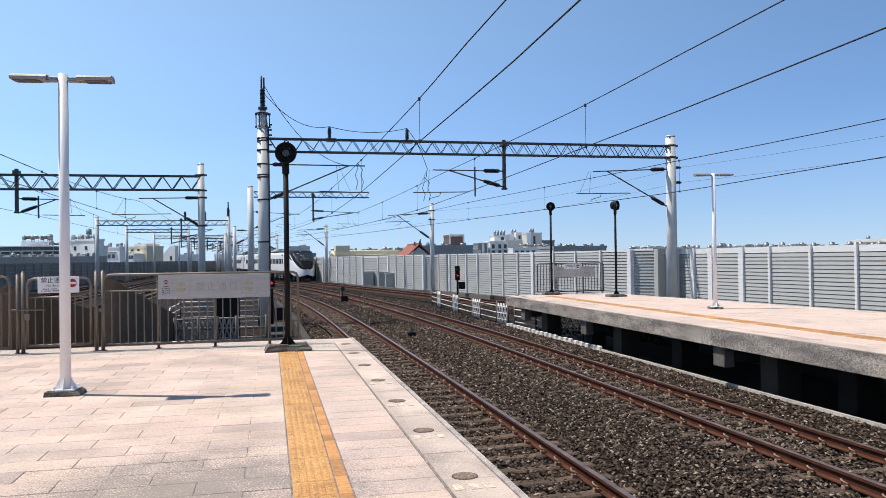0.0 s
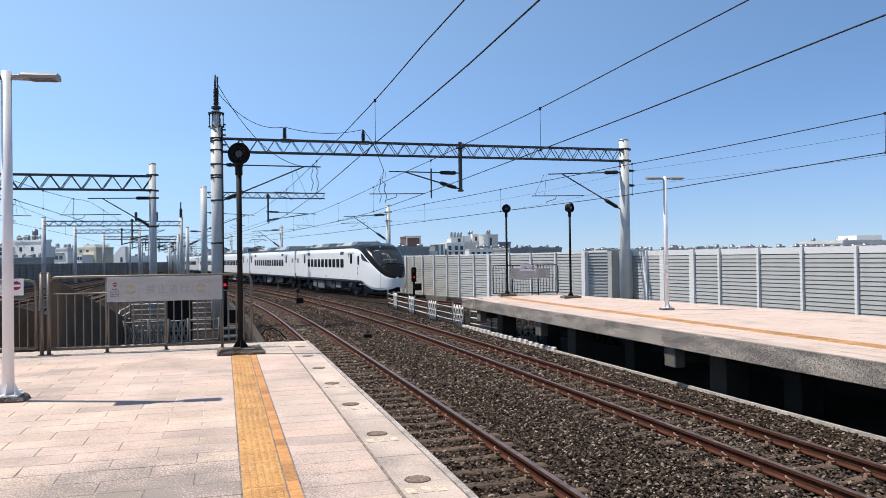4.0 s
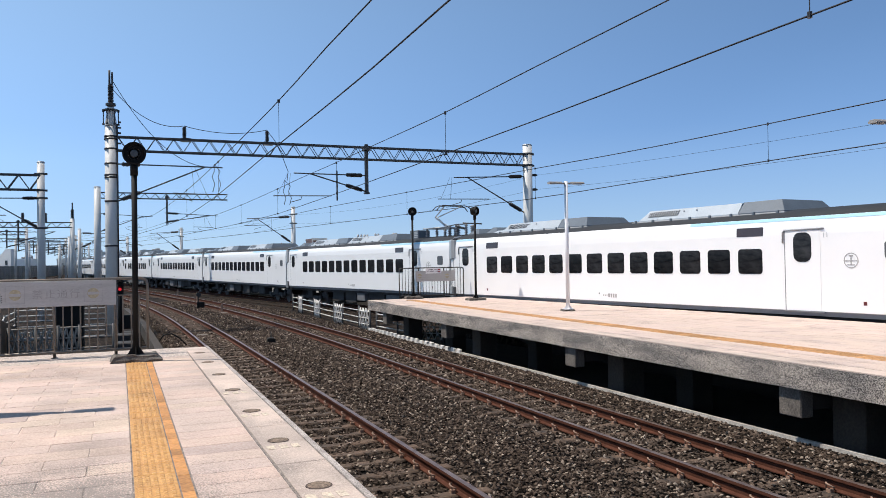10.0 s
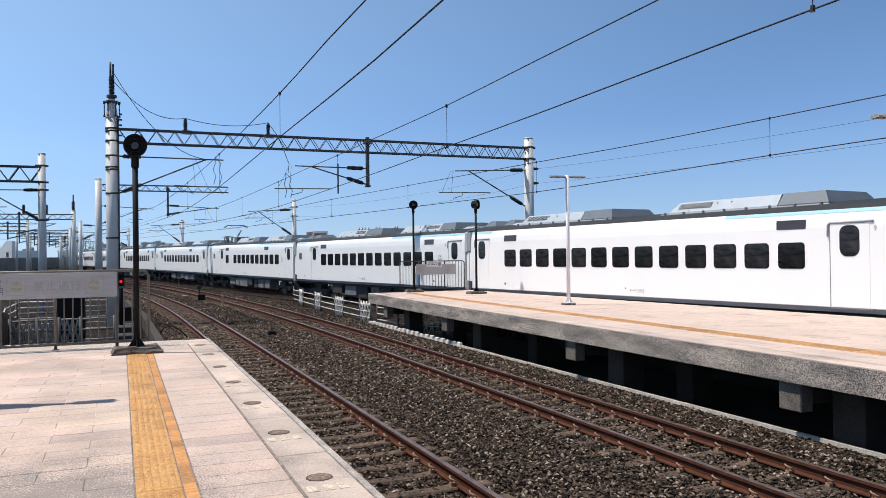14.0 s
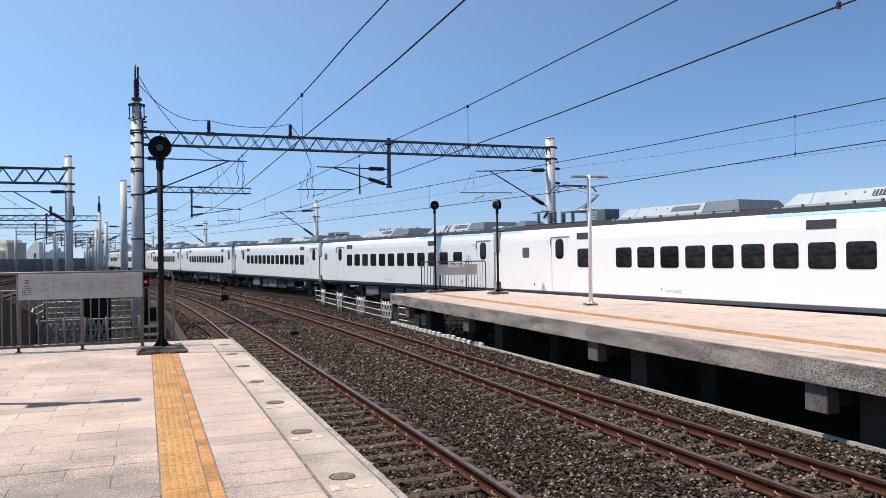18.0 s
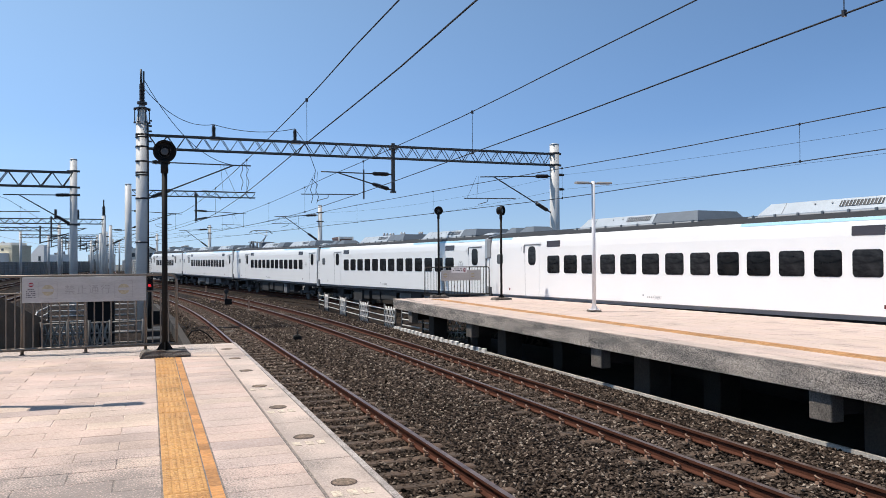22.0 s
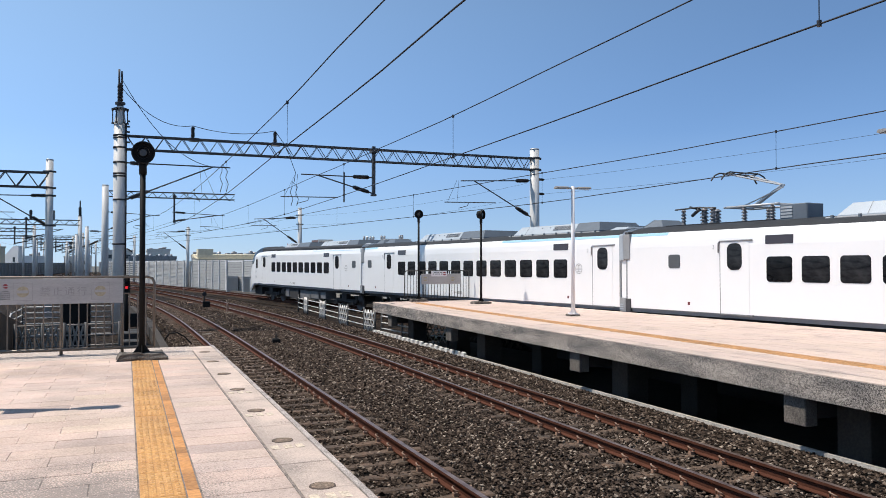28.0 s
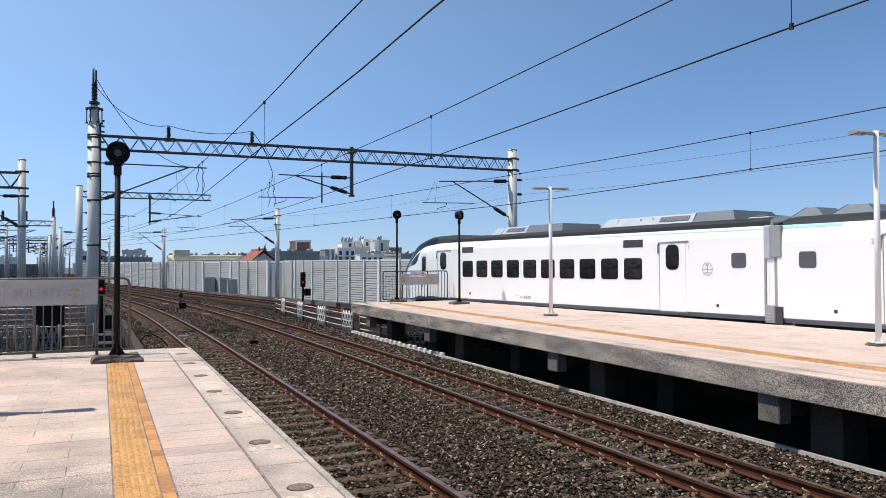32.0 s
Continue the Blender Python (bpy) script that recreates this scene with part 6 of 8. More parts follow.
P_WIN = pane_mesh("window", 0.74, 0.64, 0.09, M_GLASS)
P_SMALL = pane_mesh("window", 0.45, 0.39, 0.07, M_GLASS2)
P_DOORGLASS = pane_mesh("door_glass", 0.48, 0.71, 0.17, M_GLASS)
P_CABGLASS = pane_mesh("door_glass", 0.31, 0.63, 0.05, M_GLASS)
P_SIGN = pane_mesh("destination_display", 0.81, 0.23, 0.02, M_DISPLAY)


def door_mesh(w, h):
    bm = bmesh.new()
    # leaf, slightly proud, with a dark gap round it and a step plate below
    box(bm, -w / 2, w / 2, -0.01, 0.006, 0.0, h, 0, bevel=0.004)
    g = 0.022
    box(bm, w / 2, w / 2 + g, -0.01, 0.004, 0.0, h, 1)
    box(bm, -w / 2 - 0.1, w / 2 + 0.01, -0.01, 0.035, -0.03, 0.0, 1)
    return bm


def door_hood(w):
    bm = bmesh.new()
    tube(bm, [(w / 2 + 0.06, 0.012, -0.3), (w / 2 + 0.055, 0.012, -0.04), (w / 2 + 0.01, 0.012, 0.01), (-w / 2 - 0.1, 0.012, 0.02)], 0.02, 6)
    return bm


M_SEAM = mat("grey_door_seam", (0.2, 0.21, 0.23), 0.5, bump=0)
D_LEAF = mesh_of("door", door_mesh(0.94, 1.92), [M_BODY, M_SEAM])
D_HOOD = mesh_of("door_rain_strip", door_hood(0.94), M_BELLOWS)
D_CAB = mesh_of("cab_door", door_mesh(0.48, 1.88), [M_BODY, M_SEAM])
FLOOR = 1.168


def car_door(car, x, cab=False):
    d = part("door", D_CAB if cab else D_LEAF, None, car, at=pose(x, 1.451, FLOOR))
    part("door_glass", P_CABGLASS if cab else P_DOORGLASS, None, d, at=pose(0.0, 0.006, 1.41 if cab else 1.52))
    if cab:
        for z in (0.42, 0.78):
            bm = bmesh.new()
            box(bm, 0.13, 0.19, 0.006, 0.035, z, z + 0.13, bevel=0.008)
            part("handle", bm, M_SEAM, d, "small dark door handle")
    if not cab:
        part("rain_strip", D_HOOD, None, d, at=pose(0, 0, 1.93))


def roof_unit(car, name, x0, x1, half, z1, material, slope=0.35, label="", slope0=None):
    bm = bmesh.new()
    z0 = 3.54
    s0 = slope if slope0 is None else slope0
    lo = [(x0, -half), (x1, -half), (x1, half), (x0, half)]
    hi = [(x0 + s0, -half + 0.22), (x1 - slope, -half + 0.22), (x1 - slope, half - 0.22), (x0 + s0, half - 0.22)]
    a = [bm.verts.new((*p, z0)) for p in lo]
    m = [bm.verts.new((*p, z0 + 0.1)) for p in lo]
    b = [bm.verts.new((*p, z1)) for p in hi]
    for q, w in ((a, m), (m, b)):
        for k in range(4):
            bm.faces.new((q[k], q[(k + 1) % 4], w[(k + 1) % 4], w[k]))
    bm.faces.new(b)
    bmesh.ops.recalc_face_normals(bm, faces=bm.faces[:])
    return part(name, bm, material, car, label)


def grille(parent, x0, x1, half, z0, z1):
    """Slots on the leaning flank of a roof unit."""
    bm = bmesh.new()
    n = Vector((0, z1 - z0, 0.22)).normalized()
    def on(x, k):
        z = z0 + (z1 - z0) * k
        return Vector((x, half - 0.22 * k, z)) + n * 0.012
    q = [on(x0, 0.3), on(x1, 0.3), on(x1, 0.8), on(x0, 0.8)]
    bm.faces.new([bm.verts.new(p) for p in q])
    part("vent_grille", bm, M_GRILLE, parent)
    bm = bmesh.new()
    k = x0 + 0.04
    while k < x1:
        a, b = on(k, 0.3), on(k, 0.8)
        cyl(bm, a + n * 0.006, b + n * 0.006, 0.012, n=4)
        k += 0.09
    part("grille_mesh", bm, M_ACLIGHT, parent)["kind"] = "stuff"


def roof_air_unit(car, x0, x1, x2, grille_far):
    """Slate cover from x0 to x1 and a pale cooling unit from x1 to x2, on a grey plinth with lugs; the grille lies at x2's end or at the joint."""
    k = 1 if x2 > x0 else -1
    a, b = sorted((x0, x1))
    s0, s1 = (0.22, 0.02) if k > 0 else (0.02, 0.22)
    roof_unit(car, "roof_unit_cover", a, b, 1.04, 3.94, M_ACDARK, s1, slope0=s0)
    a, b = sorted((x1 + 0.03 * k, x2))
    s0, s1 = (0.02, 0.26) if k > 0 else (0.26, 0.02)
    r = roof_unit(car, "air_conditioner", a, b, 1.02, 3.93, M_ACLIGHT, s1, slope0=s0)
    g0, g1 = (x2 - 1.5 * k, x2 - 0.32 * k) if grille_far else (x1 + 0.2 * k, x1 + 1.3 * k)
    grille(r, *sorted((g0, g1)), 1.02, 3.64, 3.93)
    bm = bmesh.new()
    a, b = sorted((x0 - 0.02 * k, x2 + 0.3 * k))
    box(bm, a, b, -1.07, 1.07, 3.5, 3.61, bevel=0.02)
    p = part("plinth", bm, M_BELLOWS, r)
    n = 8
    for i in range(n):
        x = a + 0.2 + (b - a - 0.4) * i / (n - 1)
        bm = bmesh.new()
        box(bm, x - 0.035, x + 0.035, 1.05, 1.1, 3.56, 3.65, bevel=0.01)
        part("lug", bm, M_ACDARK, p)
    # a panel seam near the sloped end, and lifting eyes on the flank
    xs = x2 - 0.75 * k
    n = Vector((0, 0.29, 0.22)).normalized()
    bm = bmesh.new()
    cyl(bm, Vector((xs, 1.02, 3.64)) + n * 0.002, Vector((xs, 0.8, 3.93)) + n * 0.002, 0.008, n=4)
    part("panel_seam", bm, M_SEAM, r)
    for q in (0.42, 0.55):
        bm = bmesh.new()
        c = Vector((x1 + (x2 - x1) * q, 0.87, 3.838))
        cyl(bm, c, c + n * 0.02, 0.025, n=8)
        part("lifting_eye", bm, M_SEAM, r)


def roof_box(car, x0, x1):
    """Low flat box with a small dark cap."""
    a, b = sorted((x0, x1))
    r = roof_unit(car, "roof_box", a, b, 0.75, 3.73, M_ACLIGHT, 0.05)
    m = a + (b - a) * 0.4
    bm = bmesh.new()
    box(bm, m - 0.14, m + 0.14, -0.3, 0.55, 3.73, 3.77, bevel=0.012)
    part("cap", bm, M_ACDARK, r)


def roof_vent(car, x0, x1):
    """Low gabled ventilator: one slope pale, the other slate."""
    a, b = sorted((x0, x1))
    r = roof_unit(car, "roof_vent", a, b, 0.6, 3.88, M_ACDARK, 0.3)
    bm = bmesh.new()
    e = b if a > 0 or b > 9 else a
    q = [(e, -0.58, 3.65), (e, 0.58, 3.65), (e + (0.29 if e == a else -0.29), 0.37, 3.885), (e + (0.29 if e == a else -0.29), -0.37, 3.885)]
    lift = Vector((-0.008 if e == a else 0.008, 0, 0.008))
    bm.faces.new([bm.verts.new(Vector(p) + lift) for p in q])
    part("pale_slope", bm, M_ACLIGHT, r)


def emblem(car, x, z):
    bm = bmesh.new()
    n = 20
    for r in (0.175,):
        for k in range(n):
            a0, a1 = k * math.tau / n, (k + 1) * math.tau / n
            pts = [(r * math.cos(a0), r * math.sin(a0)), (r * math.cos(a1), r * math.sin(a1)), ((r - 0.018) * math.cos(a1), (r - 0.018) * math.sin(a1)), ((r - 0.018) * math.cos(a0), (r - 0.018) * math.sin(a0))]
            bm.faces.new([bm.verts.new((p[0], 0, p[1])) for p in pts])
    for x0, x1, z0, z1 in ((-0.15, 0.15, -0.02, 0.0), (-0.012, 0.012, 0.0, 0.09), (-0.05, 0.05, 0.09, 0.12), (-0.09, 0.09, -0.11, -0.09), (-0.012, 0.012, -0.09, -0.02)):
        bm.faces.new([bm.verts.new(p) for p in ((x0, 0, z0), (x1, 0, z0), (x1, 0, z1), (x0, 0, z1))])
    part("emblem", bm, M_SIGNGREY, car, at=pose(x, 1.456, z))


def bars(car, x, z, n, w, h, material, gap=0.5):
    bm = bmesh.new()
    for k in range(n):
        box(bm, x - k * w * (1 + gap), x - k * w * (1 + gap) + w, 1.4505, 1.454, z, z + h)
    part("fleet_marking", bm, material, car)


FLEET = {9: "3495", 7: "3492", 6: "3493", 5: "3491"}


def fleet_number(car, number, x):
    """Small fleet code low on the flank: fine letters as plain bars, then numerals where they can be read."""
    bars(car, x + 0.6, 1.32, 4, 0.035, 0.05, M_SIGNGREY, 1.2)
    if number in FLEET:
        numeral(car, FLEET[number], x + 0.18, 1.285, 0.17)
    else:
        bars(car, x + 0.33, 1.285, 4, 0.07, 0.12, M_SIGNGREY)
    bm = bmesh.new()
    cyl(bm, (x + 0.82, 1.45, 1.4), (x + 0.82, 1.46, 1.4), 0.025, n=8)
    part("jack_point_mark", bm, M_SEAM, car)


def numeral(car, text, x, z, size=0.17):
    cu = bpy.data.curves.new("numeral", "FONT")
    cu.body, cu.size, cu.extrude, cu.align_x = text, size, 0.001, "CENTER"
    tmp = bpy.data.objects.new("numeral", cu)
    scene.collection.objects.link(tmp)
    me = bpy.data.meshes.new_from_object(tmp.evaluated_get(bpy.context.evaluated_depsgraph_get()))
    bpy.data.objects.remove(tmp)
    me.materials.clear()
    me.materials.append(M_NUMERAL)
    part("car_number", me, None, car, at=pose(x, 1.456, z, 90, 0, 180))


def bogie(car, x):
    bm = bmesh.new()
    for y in (-0.98, 0.98):
        box(bm, -1.5, 1.5, y - 0.09, y + 0.09, 0.42, 0.62, bevel=0.03)
        box(bm, -0.35, 0.35, y - 0.13, y + 0.13, 0.5, 0.95, bevel=0.04)
        for k in (-1.05, 1.05):
            box(bm, k - 0.17, k + 0.17, y - 0.14, y + 0.14, 0.3, 0.6, bevel=0.04)
            cyl(bm, (k - 0.32, y, 0.5), (k - 0.32, y, 0.85), 0.07, n=8)
    box(bm, -0.25, 0.25, -0.95, 0.95, 0.45, 0.75)
    b = part("bogie", bm, M_UNDER, car, at=pose(x, 0, 0))
    for k in (-1.05, 1.05):
        bm = bmesh.new()
        for y in (-0.566, 0.566):
            cyl(bm, (0, y - 0.06, 0), (0, y + 0.06, 0), 0.43, n=20)
        cyl(bm, (0, -0.9, 0), (0, 0.9, 0), 0.07, n=8)
        part("wheelset", bm, M_UNDER2, b, at=pose(k, 0, 0.43))


def underframe(car, x0, x1, seed):
    rng = random.Random(seed)
    bm = bmesh.new()
    box(bm, x0 + 0.2, x1 - 0.2, -1.25, 1.25, 0.92, 1.07)
    part("underframe", bm, M_UNDER, car)
    x = x0 + 5.0
    while x < x1 - 5.2:
        w = rng.uniform(0.6, 1.9)
        if x + w > x1 - 4.7:
            break
        bm = bmesh.new()
        z0 = rng.uniform(0.32, 0.55)
        box(bm, x, x + w, 0.55, rng.uniform(1.1, 1.3), z0, 0.93, bevel=0.02)
        part("equipment_case", bm, M_UNDER2 if rng.random() < 0.45 else M_UNDER, car)
        x += w + rng.uniform(0.1, 0.45)


def gangway(car, x):
    """The link behind a car: white outer cover, grey flank boxes above and below it, and a dark post."""
    j = x + 0.25
    bm = bmesh.new()
    for k in range(5):
        xx = j - 0.12 + k * 0.08
        box(bm, xx, xx + 0.05, -0.95, 0.95, 1.05, 3.4)
    g = part("gangway_bellows", bm, M_UNDER2, car)
    bm = bmesh.new()
    box(bm, j - 0.03, j + 0.2, 1.3, 1.405, 1.3, 3.38, bevel=0.012)
    part("outer_cover", bm, M_BODY, g)
    bm = bmesh.new()
    box(bm, j + 0.2, j + 0.262, 1.28, 1.44, 1.1, 3.4, bevel=0.01)
    part("end_strip", bm, M_BELLOWS, g)
    bm = bmesh.new()
    box(bm, j - 0.118, j - 0.03, 1.3, 1.425, 1.4, 2.7)
    part("side_post", bm, M_BELLOWS, g)
    bm = bmesh.new()
    box(bm, j - 0.25, j + 0.04, 1.16, 1.482, 2.64, 3.42, bevel=0.02)
    u = part("upper_box", bm, M_BELLOWS, g)
    bm = bmesh.new()
    box(bm, j - 0.2, j - 0.02, 1.1, 1.46, 3.42, 3.5, bevel=0.02)
    part("cap", bm, M_GRILLE, u)
    bm = bmesh.new()
    box(bm, j + 0.045, j + 0.25, 1.18, 1.46, 2.6, 3.44, bevel=0.03)
    part("shoulder", bm, M_ACLIGHT, g)
    bm = bmesh.new()
    box(bm, j - 0.06, j + 0.22, 1.0, 1.475, 1.02, 1.46, bevel=0.015)
    low = part("lower_box", bm, M_BELLOWS, g)
    for z in (1.1, 1.17, 1.24):
        bm = bmesh.new()
        box(bm, j + 0.04, j + 0.18, 1.474, 1.488, z, z + 0.03)
        part("louvre", bm, M_ACLIGHT, low)
    bm = bmesh.new()
    box(bm, j - 0.28, j - 0.062, 1.1, 1.478, 1.0, 1.44, bevel=0.015)
    part("step_box", bm, M_GRILLE, g)


def insulator(bm, x, y, z0, z1, r=0.07):
    n = 5
    for k in range(n):
        z = z0 + (z1 - z0) * (k + 0.2) / n
        cyl(bm, (x, y, z), (x, y, z + (z1 - z0) / n * 0.55), r, r * 0.72, n=10)
    cyl(bm, (x, y, z0), (x, y, z1), r * 0.55, n=8)


M_PORC = mat("grey_porcelain", (0.22, 0.22, 0.235), 0.35, var=0.05, bump=0)


def pantograph(car, x, d):
    """Raised collector over x; its knee lies towards d (+1 or -1) along the car."""
    for dx in (0.15, 1.05):
        for y in (-0.5, 0.5):
            bm = bmesh.new()
            insulator(bm, x + dx * d, y, 3.65, 4.05, 0.085)
            part("insulator", bm, M_PORC, car)
    bm = bmesh.new()
    for y in (-0.55, 0.55):
        tube(bm, [(x - 0.5 * d, y, 4.08), (x + 1.3 * d, y, 4.08)], 0.035, 6)
    for dx in (-0.4, 0.2, 1.2):
        tube(bm, [(x + dx * d, -0.6, 4.08), (x + dx * d, 0.6, 4.08)], 0.03, 6)
    p = part("pantograph", bm, M_GALV, car)
    bm = bmesh.new()
    knee = Vector((x + 1.0 * d, 0, 4.62))
    cyl(bm, (x + 0.05 * d, 0, 4.1), knee, 0.055, 0.045, n=8)
    cyl(bm, (x - 0.35 * d, 0.05, 4.1), knee + Vector((0.05 * d, 0.05, -0.06)), 0.02, n=6)
    part("lower_arm", bm, M_ACLIGHT, p)
    bm = bmesh.new()
    top = Vector((x - 0.42 * d, 0, 5.03))
    for y in (-0.22, 0.22):
        cyl(bm, knee + Vector((0, y * 0.3, 0)), top + Vector((0, y * 2, 0)), 0.025, n=6)
    part("upper_arm", bm, M_GALV, p)
    bm = bmesh.new()
    for dx in (-0.18, 0.18):
        tube(bm, [(top.x + dx, -0.95, 4.84), (top.x + dx, -0.8, 5.0), (top.x + dx, -0.6, 5.07), (top.x + dx, 0.6, 5.07), (top.x + dx, 0.8, 5.0), (top.x + dx, 0.95, 4.84)], 0.022, 6)
    for y in (-0.45, 0.45):
        cyl(bm, (top.x - 0.2, y, 5.04), (top.x + 0.2, y, 5.04), 0.02, n=6)
    part("collector_head", bm, M_TRUSS, p)
    # breaker and its posts
    for dx, y, r in ((-0.95, 0.5, 0.1), (-1.4, 0.35, 0.13), (-1.55, -0.35, 0.13), (-2.15, 0.4, 0.08)):
        bm = bmesh.new()
        insulator(bm, x + dx * d, y, 3.65, 4.14, r)
        part("breaker_insulator", bm, M_PORC, car)
    bm = bmesh.new()
    tube(bm, [(x - 2.4 * d * 1, 0.5, 4.14), (x - 1.5 * d, 0.5, 4.16), (x - 0.8 * d, 0.55, 4.1)], 0.025, 6)
    tube(bm, [(x - 2.2 * d, -0.4, 4.16), (x - 1.9 * d, 0.4, 4.2)], 0.03, 6)
    cyl(bm, (x - 1.9 * d, 0.3, 3.95), (x - 1.45 * d, 0.5, 4.1), 0.05, n=8)
    part("high_voltage_bar", bm, M_TRUSS, car)
    bm = bmesh.new()
    box(bm, *sorted((x - 2.5 * d, x + 1.3 * d)), -0.8, 0.8, 3.58, 3.66)
    part("roof_well", bm, M_ROOF, car)
    xb = x + 1.86 * d
    bm = bmesh.new()
    box(bm, xb - 0.4, xb + 0.4, 0.1, 0.75, 3.6, 4.03, bevel=0.02)
    b = part("resistor_box", bm, M_ACDARK, car)
    bm = bmesh.new()
    for k in range(4):
        z = 3.68 + k * 0.08
        box(bm, xb + (0.02 if d < 0 else -0.36), xb + (0.36 if d < 0 else -0.02), 0.752, 0.764, z, z + 0.05)
    part("vent_slat", bm, M_GALV, b)


M_COCK = mat("dark_red_cover", (0.12, 0.012, 0.014), 0.5, bump=0)


def add_stripe(car, x0, x1):
    bm = bmesh.new()
    rows = [[(x, y + 0.004, z) for y, z in ((1.404, 3.342), (1.38, 3.385), (1.359, 3.422))] for x in (x0, x1)]
    strip(bm, rows)
    bmesh.ops.recalc_face_normals(bm, faces=bm.faces[:])
    part("blue_stripe", bm, M_BLUE, car)


def flank(car, layout, u2x):
    """Windows, doors, displays on the near side, by distance from the leading end."""
    for u in layout["win"]:
        part("window", P_WIN, None, car, at=pose(u2x(u), 1.450, 2.36))
        part("window", P_WIN, None, car, at=pose(u2x(u), -1.450, 2.36, 0, 0, 180))
    for u in layout["door"]:
        car_door(car, u2x(u))
    for u in layout["small"]:
        part("window", P_SMALL, None, car, "small frosted window", at=pose(u2x(u), 1.450, 2.578))
    for u in layout["sign"]:
        part("destination_display", P_SIGN, None, car, at=pose(u2x(u), 1.442, 3.107, 2.5))
    for u in layout["emblem"]:
        emblem(car, u2x(u), 2.357)
    for u in layout["red"]:
        bm = bmesh.new()
        box(bm, u2x(u) - 0.04, u2x(u) + 0.04, 1.4505, 1.456, 1.345, 1.43)
        part("door_cock_cover", bm, M_COCK, car, "small dark red door-release cover")


LAY_A = dict(win=[4.735 + 0.999 * k for k in range(13)], door=[3.235, 18.68], small=[1.02], sign=[4.735, 16.71], emblem=[2.014], red=[1.705, 17.075], num=[2.63, 18.1])
LAY_B = dict(win=[15.187 - k for k in range(13)], door=[1.04, 16.54], small=[18.81], sign=[3.165, 15.187], emblem=[2.21], red=[2.775, 18.124], num=[1.76, 17.25])
LAY_B6 = dict(LAY_B, win=[15.15 - 1.08 * k for k in range(11)] + [3.108], sign=[5.418, 15.15])
LAY_P = dict(win=[14.187 - k for k in range(12)], door=[1.03, 15.55], small=[17.68], sign=[3.165, 14.187], emblem=[2.22], red=[2.79, 17.14], num=[1.76, 16.25])
LAY_P5 = dict(LAY_P, win=[14.166] + [12.182 - k for k in range(10)], sign=[5.19, 14.166])


def middle_car(number, layout, kind, panto=None):
    car = thing("train_car", pose(0, 0, 0), "glossy white train car with tinted windows" + (" and a raised pantograph" if panto else " and a grey skirt"), "train car", "cars of the train")
    bm = bmesh.new()
    h = CAR_L / 2
    car_shell(bm, -h + 0.01, h + 0.12)
    part("body", bm, [M_BODY, M_SKIRT, M_ROOF], car)
    u2x = lambda u: u - PITCH / 2
    flank(car, layout, u2x)
    for u in layout["num"]:
        numeral(car, str(number), u2x(u), 2.9)
    fleet_number(car, number, u2x(9.7))
    if kind == "A":
        units = [(5.81, 7.6, 11.38) if panto else (4.0, 5.4, 9.11), (11.55, 13.1, 16.6)]
    else:
        units = [(1.64, 2.92, 6.55), (7.95, 9.3, 12.9) if panto else (8.64, 10.54, 14.18)]
    for d0, d1, e1 in units:
        roof_air_unit(car, u2x(d0), u2x(d1), u2x(e1), kind == "A")
    if kind == "A":
        roof_box(car, u2x(16.7), u2x(17.62))
        roof_vent(car, u2x(17.6), u2x(18.45))
        add_stripe(car, u2x(0.3), u2x(6.75))
        add_stripe(car, u2x(18.0), u2x(19.55))
    else:
        roof_box(car, u2x(0.7), u2x(1.45))
        if not panto:
            roof_vent(car, u2x(17.66), u2x(18.77))
        add_stripe(car, u2x(0.3), u2x(6.8))
        add_stripe(car, u2x(17.97), u2x(19.55))
    roof_vent(car, u2x(18.95), u2x(19.85))
    if panto == "lo":
        pantograph(car, u2x(2.65), 1)
    if panto == "hi":
        pantograph(car, u2x(16.15), -1)
    underframe(car, -h, h, number)
    bogie(car, -h + 2.7)
    bogie(car, h - 2.7)
    gangway(car, h)
    return car


def lerp(table, x):
    return float(np.interp(x, [r[0] for r in table], [r[1] for r in table]))


# outline of the streamlined end, by distance from the joint behind it
N_W = [(15.0, 1.45), (17.7, 1.45), (18.4, 1.41), (19.0, 1.31), (19.6, 1.17), (20.1, 1.01), (20.5, 0.83), (20.85, 0.6), (21.08, 0.37), (21.2, 0.12)]
N_TOP = [(15.0, 3.69), (15.7, 3.79), (17.0, 3.79), (18.05, 3.6), (18.5, 3.4), (18.9, 3.19), (19.2, 3.03), (19.5, 2.84), (19.83, 2.61), (20.15, 2.36), (20.6, 2.0), (20.95, 1.7), (21.12, 1.55), (21.2, 1.46)]
N_LINE = [(15.0, 3.43), (16.0, 3.415), (17.0, 3.34), (17.5, 3.216), (18.0, 3.02), (18.5, 2.755), (19.1, 2.42), (20.0, 1.9), (20.6, 1.52), (20.9, 1.4), (21.1, 1.37), (21.2, 1.36)]
N_FOOT = [(15.0, 1.06), (17.6, 1.06), (18.2, 0.95), (18.8, 0.74), (19.4, 0.6), (20.4, 0.55), (20.9, 0.6), (21.1, 0.66), (21.2, 0.76)]
JOINT = PITCH / 2


def flank_y(d, z):
    """Half width of the white flank at distance d and height z."""
    w, ln, f = lerp(N_W, d), lerp(N_LINE, d), lerp(N_FOOT, d)
    k = min(1.0, max(0.0, (d - 15.5) / 4.0))
    lean = 1 - 0.04 * k
    q = (z - f - 0.125) / (ln - f - 0.125)
    return float(np.interp(q, [0.7, 0.88, 1.0], [w, w * (1 - (1 - lean) * 0.4), w * (lean - 0.05 * (1 - k))]))


